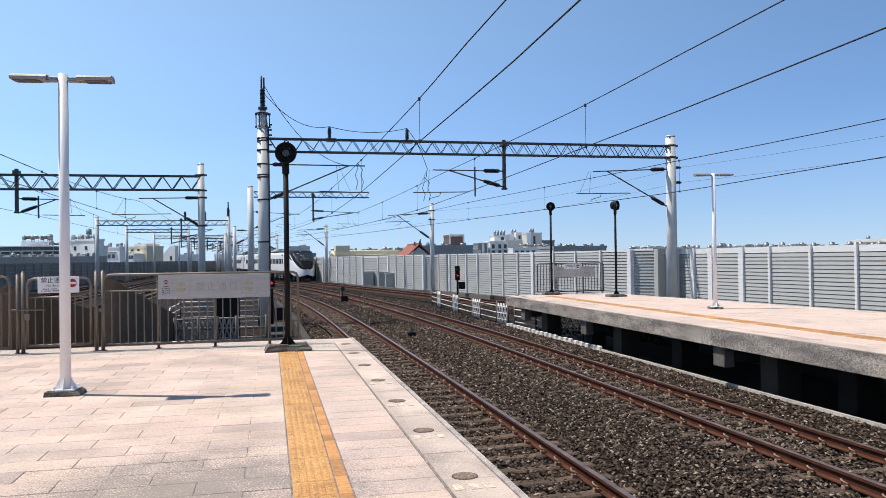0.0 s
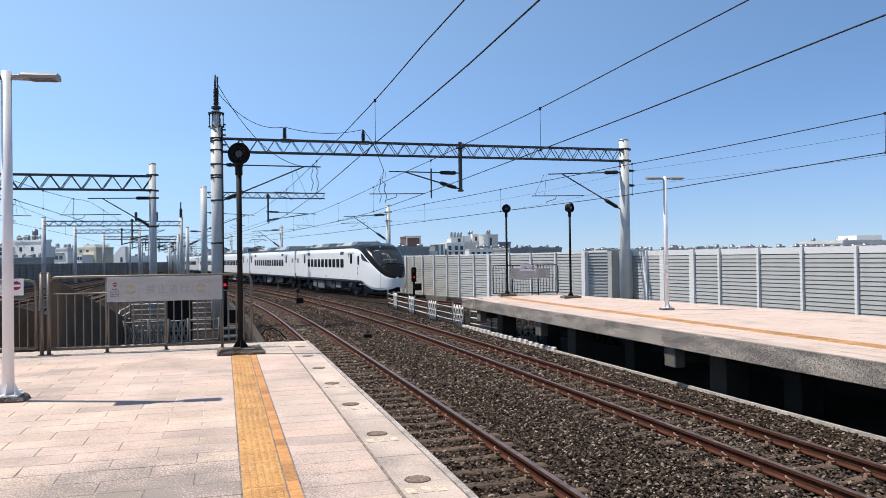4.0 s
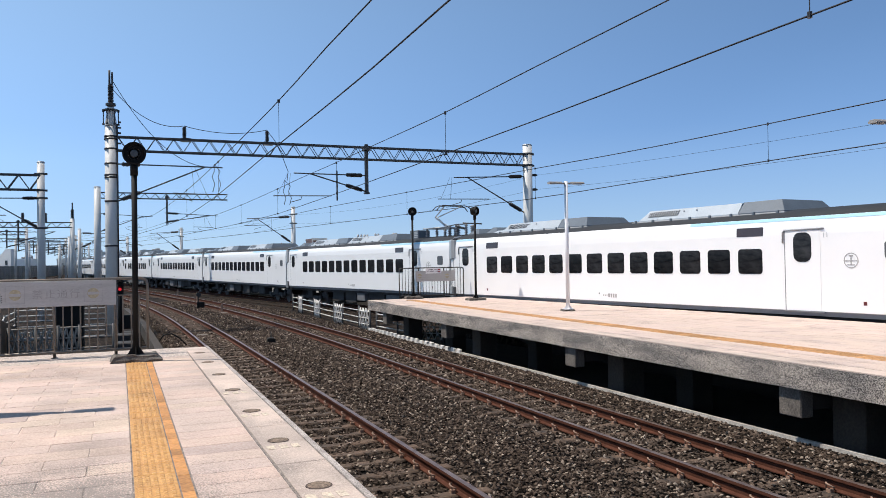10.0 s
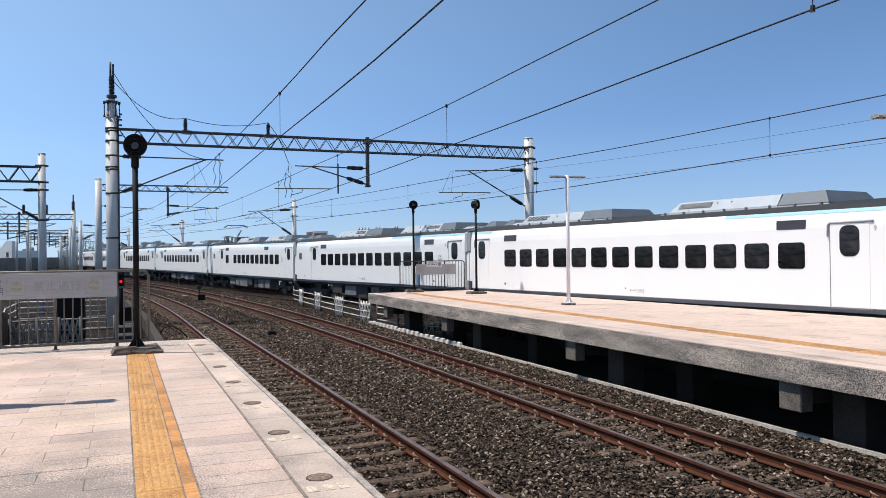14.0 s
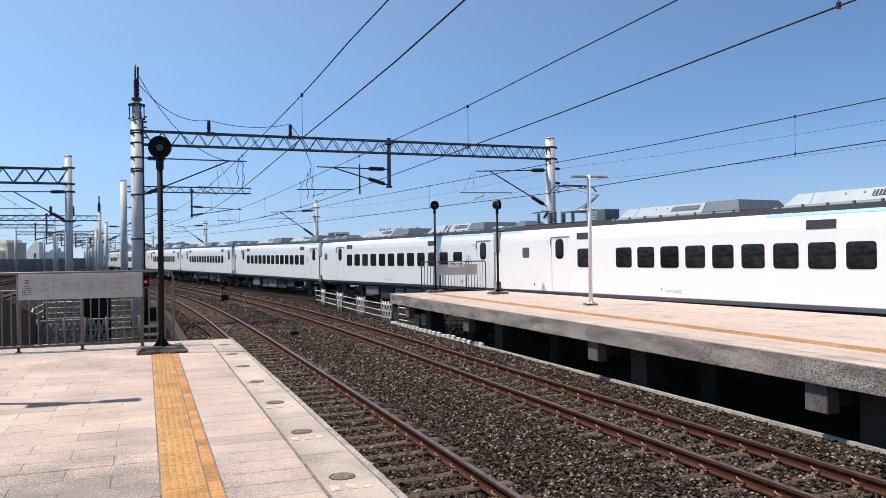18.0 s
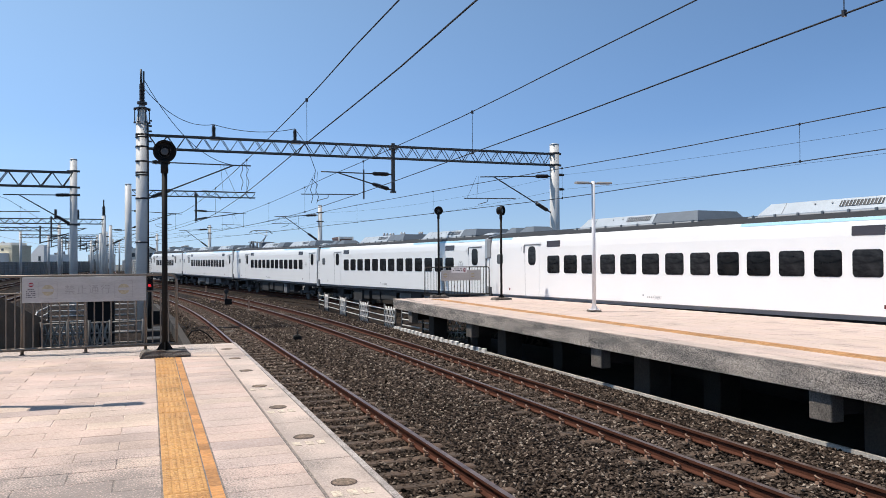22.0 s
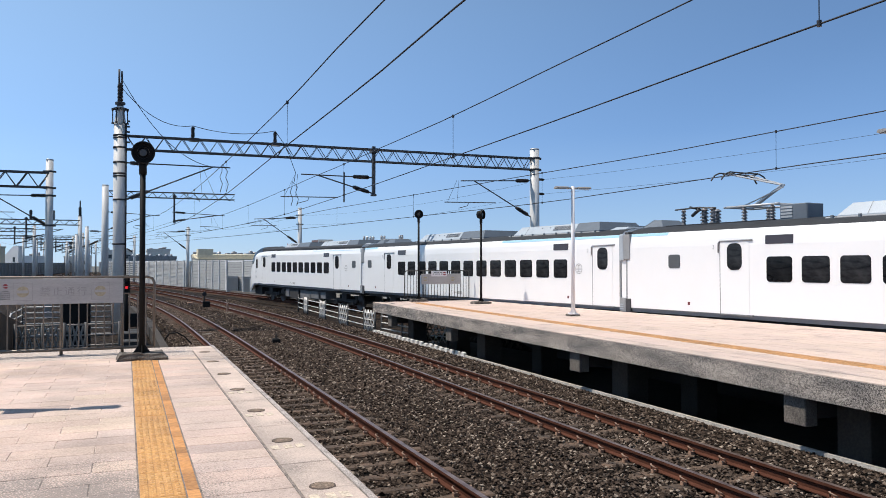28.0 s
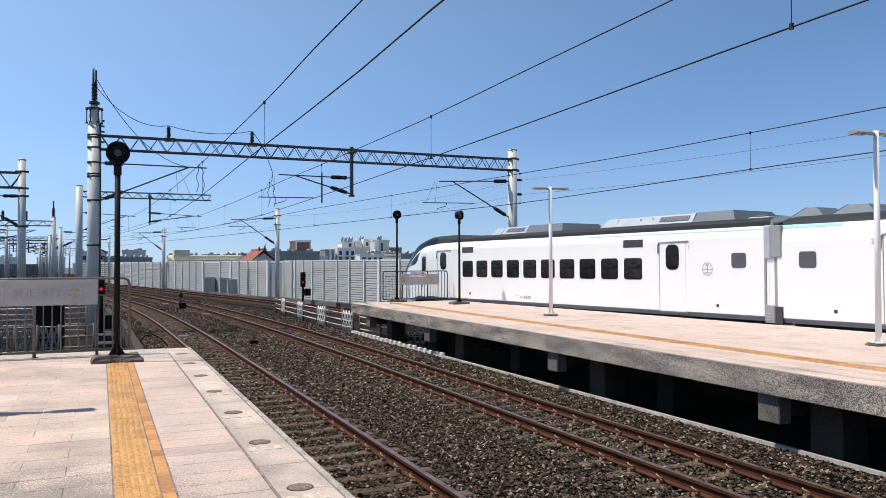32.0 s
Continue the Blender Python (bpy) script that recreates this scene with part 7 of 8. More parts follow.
def end_car(number, layout, tail):
    """Streamlined end car; local x grows away from the nose for the front car, towards it for the last one."""
    car = thing("train_end_car", pose(0, 0, 0), "streamlined white train end car with a glossy black cab mask", "train car", "cars of the train")
    sx = 1 if tail else -1
    # the nose past 18 m is a little shorter than its table
    d2x = lambda d: sx * (min(d, 18 + (d - 18) * 0.92) - JOINT)
    # body by rings along the distance from the joint
    ds = [0.13, 15.0] + [float(q) for q in np.linspace(15.3, 20.6, 36)] + [20.7, 20.8, 20.88, 20.95, 21.03, 21.1, 21.16, 21.2]
    rings = []
    for d in ds:
        w, t, ln, f = lerp(N_W, d), lerp(N_TOP, d), lerp(N_LINE, d), lerp(N_FOOT, d)
        k = min(1.0, max(0.0, (d - 15.5) / 4.0))
        ring = [(w * 0.965, f), (w * 0.988, f + 0.12), (w, f + 0.125)]
        ring += [(w, f + 0.14)] + [(w, f + 0.125 + (ln - f - 0.125) * q) for q in (0.35, 0.7)]
        e = 0.5 + 0.24 * k
        # lower white flank leans in a little towards the line on the nose
        lean = 1 - 0.04 * k
        ring += [(w * (1 - (1 - lean) * 0.4), f + 0.125 + (ln - f - 0.125) * 0.88), (w * (lean - 0.05 * (1 - k)), ln), (w * (lean - 0.05 * (1 - k)) - 0.004, ln + 0.004)]
        wl2 = ring[-1][0]
        for q in range(1, 9):
            a = q / 8 * math.pi / 2
            ring.append((wl2 * max(0.0, math.cos(a)) ** e, ln + 0.004 + (t - ln - 0.004) * math.sin(a) ** e))
        ring[-1] = (0.0, t)
        rings.append(ring)
    bm = bmesh.new()
    rows = [[(d2x(d), y, z) for y, z in full(r)] for d, r in zip(ds, rings)]
    vs = [[bm.verts.new(p) for p in row] for row in rows]
    n = len(rings[0])
    for i, (a, b) in enumerate(zip(vs[:-1], vs[1:])):
        for k in range(len(a) - 1):
            f = bm.faces.new((a[k], a[k + 1], b[k + 1], b[k]))
            kk = k if k < n - 1 else 2 * (n - 1) - 1 - k
            skirt = kk == 0 and ds[i] < 18
            f.material_index = 1 if skirt else (2 if kk >= 8 and ds[i] < 16.2 else (3 if kk >= 8 else 0))
            f.smooth = ds[i] >= 15.0 and kk > 1
    bm.faces.new(vs[0])
    bm.faces.new(vs[-1])
    bmesh.ops.recalc_face_normals(bm, faces=bm.faces[:])
    part("body", bm, [M_BODY, M_SKIRT, M_ROOF, M_MASK], car)
    u2x = lambda d: d2x(d)
    flank(car, layout, u2x)
    car_door(car, d2x(17.21), cab=True)
    for u in layout["num"]:
        numeral(car, str(number), d2x(u), 2.9)
    fleet_number(car, number, d2x(9.7))
    # cab side window, a dark leaf under the mask's edge
    for side in (1, -1):
        bm = bmesh.new()
        rows = []
        for d in np.linspace(17.6, 19.25, 15):
            lo = float(np.interp(d, [17.6, 17.72, 17.86, 18.06, 18.63, 19.25], [3.1, 2.91, 2.68, 2.57, 2.485, 2.36]))
            hi = min(float(np.interp(d, [17.6, 18.0, 18.5, 19.0, 19.25], [3.12, 2.97, 2.75, 2.5, 2.37])), lerp(N_LINE, d) - 0.07)
            hi = max(hi, lo + 0.006)
            rows.append([(d2x(d), side * (flank_y(d, lo + (hi - lo) * q) + 0.012), lo + (hi - lo) * q) for q in (0.0, 0.25, 0.5, 0.75, 1.0)])
        strip(bm, rows)
        bmesh.ops.recalc_face_normals(bm, faces=bm.faces[:])
        if (bm.faces[:][7].normal.y > 0) != (side > 0):
            bmesh.ops.reverse_faces(bm, faces=bm.faces[:])
        part("cab_side_window", bm, M_GLASS, car)
    # windscreen, wrapped a little proud of the mask
    bm = bmesh.new()
    rows = []
    for d in np.linspace(18.72, 20.15, 12):
        w, t, ln = lerp(N_W, d), lerp(N_TOP, d), lerp(N_LINE, d)
        k = min(1.0, (d - 15.5) / 4.0)
        e = 0.5 + 0.24 * k
        wl2 = w * (1 - 0.04 * k - 0.05 * (1 - k))
        row = []
        for q in np.linspace(-1, 1, 13):
            a = math.pi / 2 * (1 - abs(q) * (0.5 + 0.22 * min(1, (d - 18.72) / 0.7)))
            y = wl2 * max(0.0, math.cos(a)) ** e
            row.append((d2x(d) + sx * 0.012, math.copysign(y, q) * 1.004, ln + (t - ln) * math.sin(a) ** e + 0.014))
        rows.append(row)
    strip(bm, rows, smooth=True)
    bmesh.ops.recalc_face_normals(bm, faces=bm.faces[:])
    part("windscreen", bm, M_SCREEN, car)

    def on_mask(d, y, lift=0.0):
        """A point on the black mask at distance d and half width y."""
        t, ln, k = lerp(N_TOP, d), lerp(N_LINE, d), min(1.0, (d - 15.5) / 4.0)
        w, e = lerp(N_W, d) * (1 - 0.04 * k), 0.5 + 0.24 * k
        up = max(0.0, 1 - (abs(y) / w) ** (2 / e)) ** (e / 2)
        return Vector((d2x(d) + sx * lift * 0.5, y, ln + (t - ln) * up + lift))

    # wipers resting on the screen, grey to carry their highlight, and the rubber along its top
    for y0, y1 in ((0.02, 0.26), (-0.12, 0.1)):
        bm = bmesh.new()
        tube(bm, [on_mask(20.15 - 1.0 * q, y0 + (y1 - y0) * q, 0.035) for q in np.linspace(0, 1, 7)], 0.008, 5)
        part("wiper", bm, M_LAMPGREY, car)
    # grey strip: a dashboard reflection laid on the glass; above it, a pale patch
    for d0, d1, y0, y1, name, m in ((19.78, 19.9, -0.5, 0.56, "dashboard_reflection", M_DASH), (19.2, 19.32, 0.3, 0.42, "cab_pale_patch", M_SIGNGREY), (18.68, 18.71, -0.78, 0.78, "screen_rubber", M_BLACK)):
        bm = bmesh.new()
        strip(bm, [[on_mask(d, y0 + (y1 - y0) * q, 0.024) for q in np.linspace(0, 1, 9)] for d in (d0, d1)])
        bmesh.ops.recalc_face_normals(bm, faces=bm.faces[:])
        part(name, bm, m, car)
    # fleet code as plain light bars under the top of the screen
    for j in range(5):
        bm = bmesh.new()
        strip(bm, [[on_mask(d, y, 0.028) for y in (0.5 + j * 0.075, 0.55 + j * 0.075)] for d in (18.76, 18.83)])
        part("code_bar", bm, M_ACLIGHT, car)
    # a lamp over the screen
    bm = bmesh.new()
    p = on_mask(18.32, 0.22)
    cyl(bm, p - Vector((0, 0, 0.02)), p + Vector((sx * 0.03, 0, 0.03)), 0.075, 0.06, n=12)
    part("top_lamp", bm, M_LAMPGREY, car)
    for side in (1, -1):
        bm = bmesh.new()
        rows = []
        for z in np.linspace(lerp(N_FOOT, 20.3) + 0.14, lerp(N_LINE, 20.3) - 0.01, 8):
            rows.append([(d2x(d), side * (flank_y(d, z) + 0.004), z) for d in (20.29, 20.31)])
        strip(bm, rows)
        part("nose_seam", bm, M_SEAM, car)
    # lamps low on the mask
    for side in (1, -1):
        for d, y in ((20.05, 0.8), (20.3, 0.66)):
            p = on_mask(d, side * y * lerp(N_W, d))
            bm = bmesh.new()
            cyl(bm, p - Vector((sx * 0.03, 0, 0.03)), p + Vector((sx * 0.025, side * 0.01, 0.02)), 0.085, 0.07, n=14)
            part("headlamp", bm, M_UNDER, car)
            bm = bmesh.new()
            cyl(bm, p + Vector((sx * 0.02, side * 0.01, 0.015)), p + Vector((sx * 0.034, side * 0.014, 0.028)), 0.05, 0.04, n=12)
            part("lamp_lens", bm, M_LENS, car)
    # roof
    for d0, d1, e1 in ((1.44, 2.87, 6.68), (8.46, 10.54, 12.83)) if tail else ((15.66, 14.31, 10.68), (8.71, 6.68, 3.4)):
        roof_air_unit(car, d2x(d0), d2x(d1), d2x(e1), not tail)
    if tail:
        roof_box(car, d2x(0.7), d2x(1.4))
        add_stripe(car, d2x(0.3), d2x(6.8))
    else:
        roof_box(car, d2x(2.98), d2x(2.1))
        roof_vent(car, d2x(2.08), d2x(1.3))
        add_stripe(car, d2x(2.4), d2x(0.2))
        roof_vent(car, d2x(0.8), d2x(-0.1))
    xs = sorted((d2x(0.3), d2x(17.5)))
    underframe(car, xs[0], xs[1], number)
    bogie(car, d2x(3.0))
    bogie(car, d2x(15.2))
    bm = bmesh.new()
    x0, x1 = sorted((d2x(17.4), d2x(19.0)))
    box(bm, x0, x1, -1.0, 1.0, 0.35, 0.95)
    part("coupler_frame", bm, M_UNDER, car)
    if not tail:
        gangway(car, d2x(0.25))
    return car


LAY_HEAD = dict(win=[4.5 + 1.002 * k for k in range(10)], door=[15.64, 3.207], small=[0.92], sign=[13.53, 4.53], emblem=[], red=[13.91, 1.6], num=[2.5, 14.95])
LAY_TAIL = dict(win=[4.75 + 1.0 * k for k in range(10)], door=[3.222, 15.6], small=[1.016], sign=[4.745, 13.75], emblem=[2.011], red=[1.69, 13.6], num=[2.65, 14.9])
cars = [end_car(12, LAY_HEAD, False)]
for k in range(1, 11):
    kind = "A" if k <= 3 else "B"
    plan = LAY_A if kind == "A" else {5: LAY_P5, 6: LAY_B6, 9: LAY_P}.get(k, LAY_B)
    cars.append(middle_car(12 - k, plan, kind, {2: "lo", 5: "hi", 9: "hi"}.get(k)))
cars.append(end_car(1, LAY_TAIL, True))

# where the first joint of the train stands along its side line
RUN = [(-1, 114.0), (0, 103.8), (3, 73.12), (6, 42.44), (7.4, 28.08), (8, 21.92), (9.5, 6.58), (11.5, -13.78), (13, -28.98), (14.5, -44.26), (17, -69.3), (18.5, -84.2), (20, -98.87), (22, -117.8), (24, -135.45), (25.5, -147.79), (28, -166.63), (29.5, -176.91), (31, -186.56), (32, -192.5), (33, -198.2)]


# the track climbs slightly towards the platform
GRADE_S, GRADE_Z = (-20, 35, 80), (0.175, -0.1, 0.0)


def run_at(t):
    """Smooth reading of RUN."""
    i = max(1, min(len(RUN) - 3, next((k for k in range(len(RUN) - 1) if RUN[k + 1][0] >= t), len(RUN) - 3)))
    (ta, a), (tb, b), (tc, c), (td, d) = RUN[i - 1:i + 3]
    m0, m1 = (c - a) / (tc - ta), (d - b) / (td - tb)
    h = tc - tb
    x = (t - tb) / h
    return (2 * x ** 3 - 3 * x ** 2 + 1) * b + (x ** 3 - 2 * x ** 2 + x) * h * m0 + (-2 * x ** 3 + 3 * x ** 2) * c + (x ** 3 - x ** 2) * h * m1


def car_pose(k, t):
    """Pose of car k: held by its two bogies on the line."""
    lo = run_at(t) + (k - 1) * PITCH
    a, b = (SIDE.at(s, HALF, RAIL + float(np.interp(s, GRADE_S, GRADE_Z))) for s in (lo + 3.0, lo + PITCH - 3.0))
    d = b - a
    mid = (a + b) / 2
    return Matrix.Translation(mid) @ Matrix.Rotation(math.atan2(d.y, d.x), 4, "Z") @ Matrix.Rotation(-math.atan2(d.z, d.xy.length), 4, "Y")


# ---- the town beyond the barrier ----
M_PALE = mat("pale_wall_render", (0.68, 0.66, 0.62), 0.85, var=0.08, scale=0.3, fine=4)
M_WHITEWALL = mat("white_wall_render", (0.86, 0.85, 0.83), 0.85, var=0.07, scale=0.3, fine=4)
M_GREYWALL = mat("grey_wall_render", (0.3, 0.31, 0.32), 0.85, var=0.1, scale=0.3, fine=4)
M_BROWNWALL = mat("brown_tiled_wall", (0.16, 0.1, 0.09), 0.7, var=0.1, scale=0.4, fine=5)
M_CREAM = mat("cream_wall_render", (0.68, 0.62, 0.47), 0.85, var=0.06, scale=0.3, fine=4)
M_REDROOF = mat("red_roof_tiles", (0.3, 0.09, 0.055), 0.75, var=0.15, scale=1.0, fine=8)
M_METALROOF = mat("light_metal_roof", (0.66, 0.68, 0.68), 0.45, metal=0.2, var=0.05, scale=0.4)
M_PANE = mat("dim_window_glass", (0.05, 0.06, 0.07), 0.15, var=0.05, bump=0)
M_TANK = mat("steel_water_tank", (0.3, 0.31, 0.33), 0.4, metal=0.5, var=0.08, scale=2)
TR = random.Random(4)


def tank_mesh(kind):
    bm = bmesh.new()
    if kind == 0:
        cyl(bm, (0, 0, 0.5), (0, 0, 1.6), 0.55, n=12)
        cyl(bm, (0, 0, 1.6), (0, 0, 1.8), 0.55, 0.2, n=12)
        for a in range(4):
            c, s = 0.45 * math.cos(a * 1.571 + 0.78), 0.45 * math.sin(a * 1.571 + 0.78)
            cyl(bm, (c, s, 0), (c, s, 0.5), 0.05, n=5)
    else:
        cyl(bm, (-0.8, 0, 0.95), (0.8, 0, 0.95), 0.33, n=12)
        prism(bm, [(-0.9, -1.4), (0.9, -1.4), (0.9, -0.3), (-0.9, -0.3)], 0.2, 0.25)
        for v in bm.verts:
            if v.co.y < -0.31:
                v.co.z += (v.co.y + 1.4) * 0.45 - 0.1
        for c in (-0.6, 0.6):
            cyl(bm, (c, 0, 0), (c, 0, 0.7), 0.05, n=5)
    return mesh_of("water_tank", bm, M_TANK)


TANKS = [tank_mesh(0), tank_mesh(1)]
bm = bmesh.new()
box(bm, -0.6, 0.6, -0.06, 0.06, 0.0, 1.2)
WINP = mesh_of("pane", bm, M_PANE)
bm = bmesh.new()
box(bm, -0.72, 0.72, -0.14, 0.06, -0.12, 0.0)
SILL = mesh_of("sill", bm, M_PALE)


def house(x0, x1, y, depth, top, wall, label, floors=2, tanks=0, step=2.6, parapet=0.5, turn=0.0, win=True, s=1.0, ts=0.62):
    w = x1 - x0
    t = thing("town_building", Matrix.Translation(((x0 + x1) / 2, y, 0)) @ Matrix.Rotation(radians(turn), 4, "Z"), label, "building", "buildings of the town")
    bm = bmesh.new()
    box(bm, -w / 2, w / 2, 0, depth, -9.0, top - parapet)
    part("wall", bm, wall, t)
    bm = bmesh.new()
    for a in ((-w / 2 - 0.1, w / 2 + 0.1, -0.1, 0.2), (-w / 2 - 0.1, w / 2 + 0.1, depth - 0.2, depth + 0.1), (-w / 2 - 0.1, -w / 2 + 0.2, 0.2, depth - 0.2), (w / 2 - 0.2, w / 2 + 0.1, 0.2, depth - 0.2)):
        box(bm, *a, top - parapet, top)
    part("parapet", bm, wall, t)
    if win:
        n = max(1, int(w / step))
        for f in range(floors):
            z = top - parapet - 2.2 - f * 3.2
            for k in range(n):
                x = -w / 2 + (k + 0.5) * w / n
                o = part("window", WINP, None, t, at=Matrix.Translation((x, -0.02, z)) @ Matrix.Scale(s, 4))
                part("sill", SILL, None, o)
    tanks = int(tanks * 1.5)
    for k in range(tanks):
        part("water_tank", TANKS[TR.random() < 0.6], None, t, at=Matrix.Translation((-w / 2 + (k + TR.uniform(0.2, 0.8)) * w / tanks, TR.uniform(0.8, max(1.0, depth - 1)), top - parapet)) @ Matrix.Rotation(TR.uniform(-0.3, 0.3), 4, "Z") @ Matrix.Scale(TR.uniform(0.75, 1.05), 4) @ Matrix.Scale(ts, 4))
    return t


def block(t, x0, x1, y0, y1, z0, z1, material, name="roof_house"):
    bm = bmesh.new()
    box(bm, x0, x1, y0, y1, z0, z1)
    return part(name, bm, material, t)


def row_of_tanks(t, x0, x1, y, z, n, s=0.7, kinds=(0, 1)):
    for k in range(n):
        part("water_tank", TANKS[kinds[k % len(kinds)]], None, t, at=Matrix.Translation((x0 + (x1 - x0) * (k + TR.uniform(0.3, 0.7)) / n, y + TR.uniform(0, 1.5), z)) @ Matrix.Rotation(TR.uniform(-0.4, 0.4), 4, "Z") @ Matrix.Scale(s * TR.uniform(0.85, 1.1), 4))


# over the left barrier: a long terrace in storeys, then white houses
M_GREENPANE = mat("greenish_dark_glazing", (0.1, 0.125, 0.115), 0.3, var=0.15, scale=1, bump=0)
a = house(-43.0, -26.2, 131, 7, 4.1, M_WHITEWALL, "long white terrace with glazed storeys and water tanks on its roof", 1, 0, win=False, parapet=0.3)
block(a, -8.6, 5.0, -0.7, 0.0, 3.92, 4.06, M_WHITEWALL, "ledge")
block(a, -8.6, 5.0, -0.62, 0.0, 3.22, 3.36, M_WHITEWALL, "ledge")
block(a, -8.6, 5.0, -0.55, 0.0, 2.55, 2.75, M_PALE, "ledge")
for k in range(9):
    block(a, -8.4 + k * 1.48, -7.05 + k * 1.48, -0.3, 0.0, 3.36, 3.92, M_GREENPANE, "window_band")
    block(a, -8.4 + k * 1.48, -7.3 + k * 1.48, -0.2, 0.0, 2.78, 3.2, M_PANE, "opening")
block(a, -2.9, 0.4, 0.6, 4.0, 3.8, 4.75, M_WHITEWALL)
row_of_tanks(a, -2.9, 0.4, 1.2, 4.75, 6, 0.62)
row_of_tanks(a, 0.6, 4.4, 1.2, 3.85, 4, 0.62)
part("water_tank", TANKS[0], None, a, at=Matrix.Translation((0.9, 2.0, 4.6)) @ Matrix.Scale(0.75, 4))
g = house(-31.9, -24.6, 128.2, 1.6, 4.95, M_WHITEWALL, "white stair house with a crowd of tanks on its roof", 1, 0, win=False, parapet=0.3, turn=-46)
for x, z in ((-1.4, 3.3), (1.5, 3.3), (-0.6, 2.2), (2.0, 2.2)):
    block(g, x - 0.3, x + 0.3, -0.05, 0.0, z, z + 0.6, M_PANE, "window")
row_of_tanks(g, -3.4, 3.2, 0.1, 4.7, 9, 0.6)
part("water_tank", TANKS[0], None, g, at=Matrix.Translation((-0.3, 1.6, 5.3)) @ Matrix.Scale(0.75, 4))
lo = house(-39.0, -23.9, 120, 5, 2.3, M_GREYWALL, "low grey roofs with small white sheds and tanks", 1, 0, win=False, parapet=0.2)
row_of_tanks(lo, -7.0, 7.0, 0.6, 2.1, 13, 0.45)
for x in (-5.6, -2.1, 1.2, 4.4):
    block(lo, x, x + 1.0, 1.0, 2.0, 2.1, 2.55, M_WHITEWALL, "roof_shed")
house(-66, -50, 140, 12, 4.0, M_PALE, "pale apartment block with water tanks on its roof", 3, 6)
p = house(-31.6, -25.6, 152, 1.5, 4.2, M_WHITEWALL, "white low block with roof sheds", 1, 3, turn=-45, win=False, parapet=0.3)
block(p, -2.1, 2.1, -0.3, 0.0, 3.1, 3.25, M_GREYWALL, "ledge")
for k in range(3):
    block(p, -1.7 + k * 1.25, -0.9 + k * 1.25, -0.06, 0.0, 2.1, 2.8, M_PANE, "window")
b = house(-31.6, -23.6, 172, 4.2, 4.6, M_CREAM, "white stepped building with roof sheds", 2, 2, turn=-42, win=False, parapet=0.3)
block(b, -0.4, 3.1, 0.5, 4.0, 4.3, 5.15, M_WHITEWALL)
block(b, -3.0, -1.2, -1.6, 0.0, 1.2, 3.5, M_WHITEWALL, "porch")
block(b, 0.2, 3.1, -2.6, 0.0, 1.2, 3.1, M_WHITEWALL, "porch")
for k in range(4):
    block(b, 0.35 + k * 0.7, 0.85 + k * 0.7, -2.66, -2.6, 2.0, 2.7, M_PANE, "window")
for k in range(3):
    block(b, -2.7 + k * 1.9, -2.0 + k * 1.9, -0.05, 0.0, 3.6, 4.0, M_PANE, "window")
bm = bmesh.new()
c = thing("town_building", pose(-23.4, 190, 0, 0, 0, -40), "white building with a slanted end wall", "building", "buildings of the town")
u = [bm.verts.new((x, y, z)) for y in (0.0, 1.5) for x, z in ((-3.4, -9.0), (2.7, -9.0), (2.7, 5.0), (1.3, 5.0), (-2.7, 1.6))]
bm.faces.new(u[:5])
bm.faces.new(u[5:][::-1])
for k in range(5):
    bm.faces.new((u[k], u[k + 5], u[(k + 1) % 5 + 5], u[(k + 1) % 5]))
bmesh.ops.recalc_face_normals(bm, faces=bm.faces[:])
part("wall", bm, M_WHITEWALL, c)
block(c, 1.2, 1.8, -0.05, 0.0, 1.6, 2.6, M_PANE, "window")
block(c, -6.2, -3.45, 0.0, 1.5, -9.0, 3.0, M_PALE, "side_wing")
house(-22.6, -19.4, 208, 4, 3.1, M_WHITEWALL, "small white house behind the barrier", 1, 2, turn=-20, win=False, parapet=0.3)
house(-19.0, -11.0, 285, 10, 3.6, M_PALE, "pale distant apartment block", 2, 4)
house(-6.0, 2.0, 260, 10, 5.4, M_PALE, "pale distant block with a roof sign", 2, 3)
house(4.5, 9.4, 190, 10, 4.6, M_PALE, "pale distant apartment block", 2, 2)
# behind the right barrier, from far to near
house(0.5, 8.5, 150, 10, 2.6, M_GREYWALL, "low grey workshop roof", 1, 5, win=False)
d = house(9.2, 19.2, 112, 9, 2.55, M_CREAM, "cream low house with a flat roof", 1, 0, win=False)
block(d, -5.0, -3.0, 0, 3, 2.1, 3.3, M_CREAM)
bm = bmesh.new()
strip(bm, [[(-5.2, -0.6, 1.95), (-5.2, 8.0, 2.7), (-5.2, 8.0, 2.5), (-5.2, -0.6, 1.8), (-5.2, -0.6, 1.95)], [(5.2, -0.6, 1.95), (5.2, 8.0, 2.7), (5.2, 8.0, 2.5), (5.2, -0.6, 1.8), (5.2, -0.6, 1.95)]])
bmesh.ops.recalc_face_normals(bm, faces=bm.faces[:])
part("roof_slope", bm, M_CREAM, d)
bm = bmesh.new()
box(bm, -2.2, 3.8, -0.9, 0.1, 1.75, 1.95)
part("canopy", bm, M_CREAM, d)
house(10, 24, 126, 9, 2.75, M_GREYWALL, "grey flat roof crowded with plants and tanks", 1, 12, win=False)
r = thing("town_house", pose(18.1, 95, 0), "small house with a red tiled gable roof", "house", "buildings of the town")
bm = bmesh.new()
box(bm, -1.5, 1.5, 0.1, 8, -9, 1.5)
part("wall", bm, M_PALE, r)
bm = bmesh.new()
g = [(-1.5, 1.5), (1.5, 1.5), (0, 2.75)]
u = [bm.verts.new((x, 0.12, z)) for x, z in g]
bm.faces.new(u)
part("gable_wall", bm, M_PALE, r)
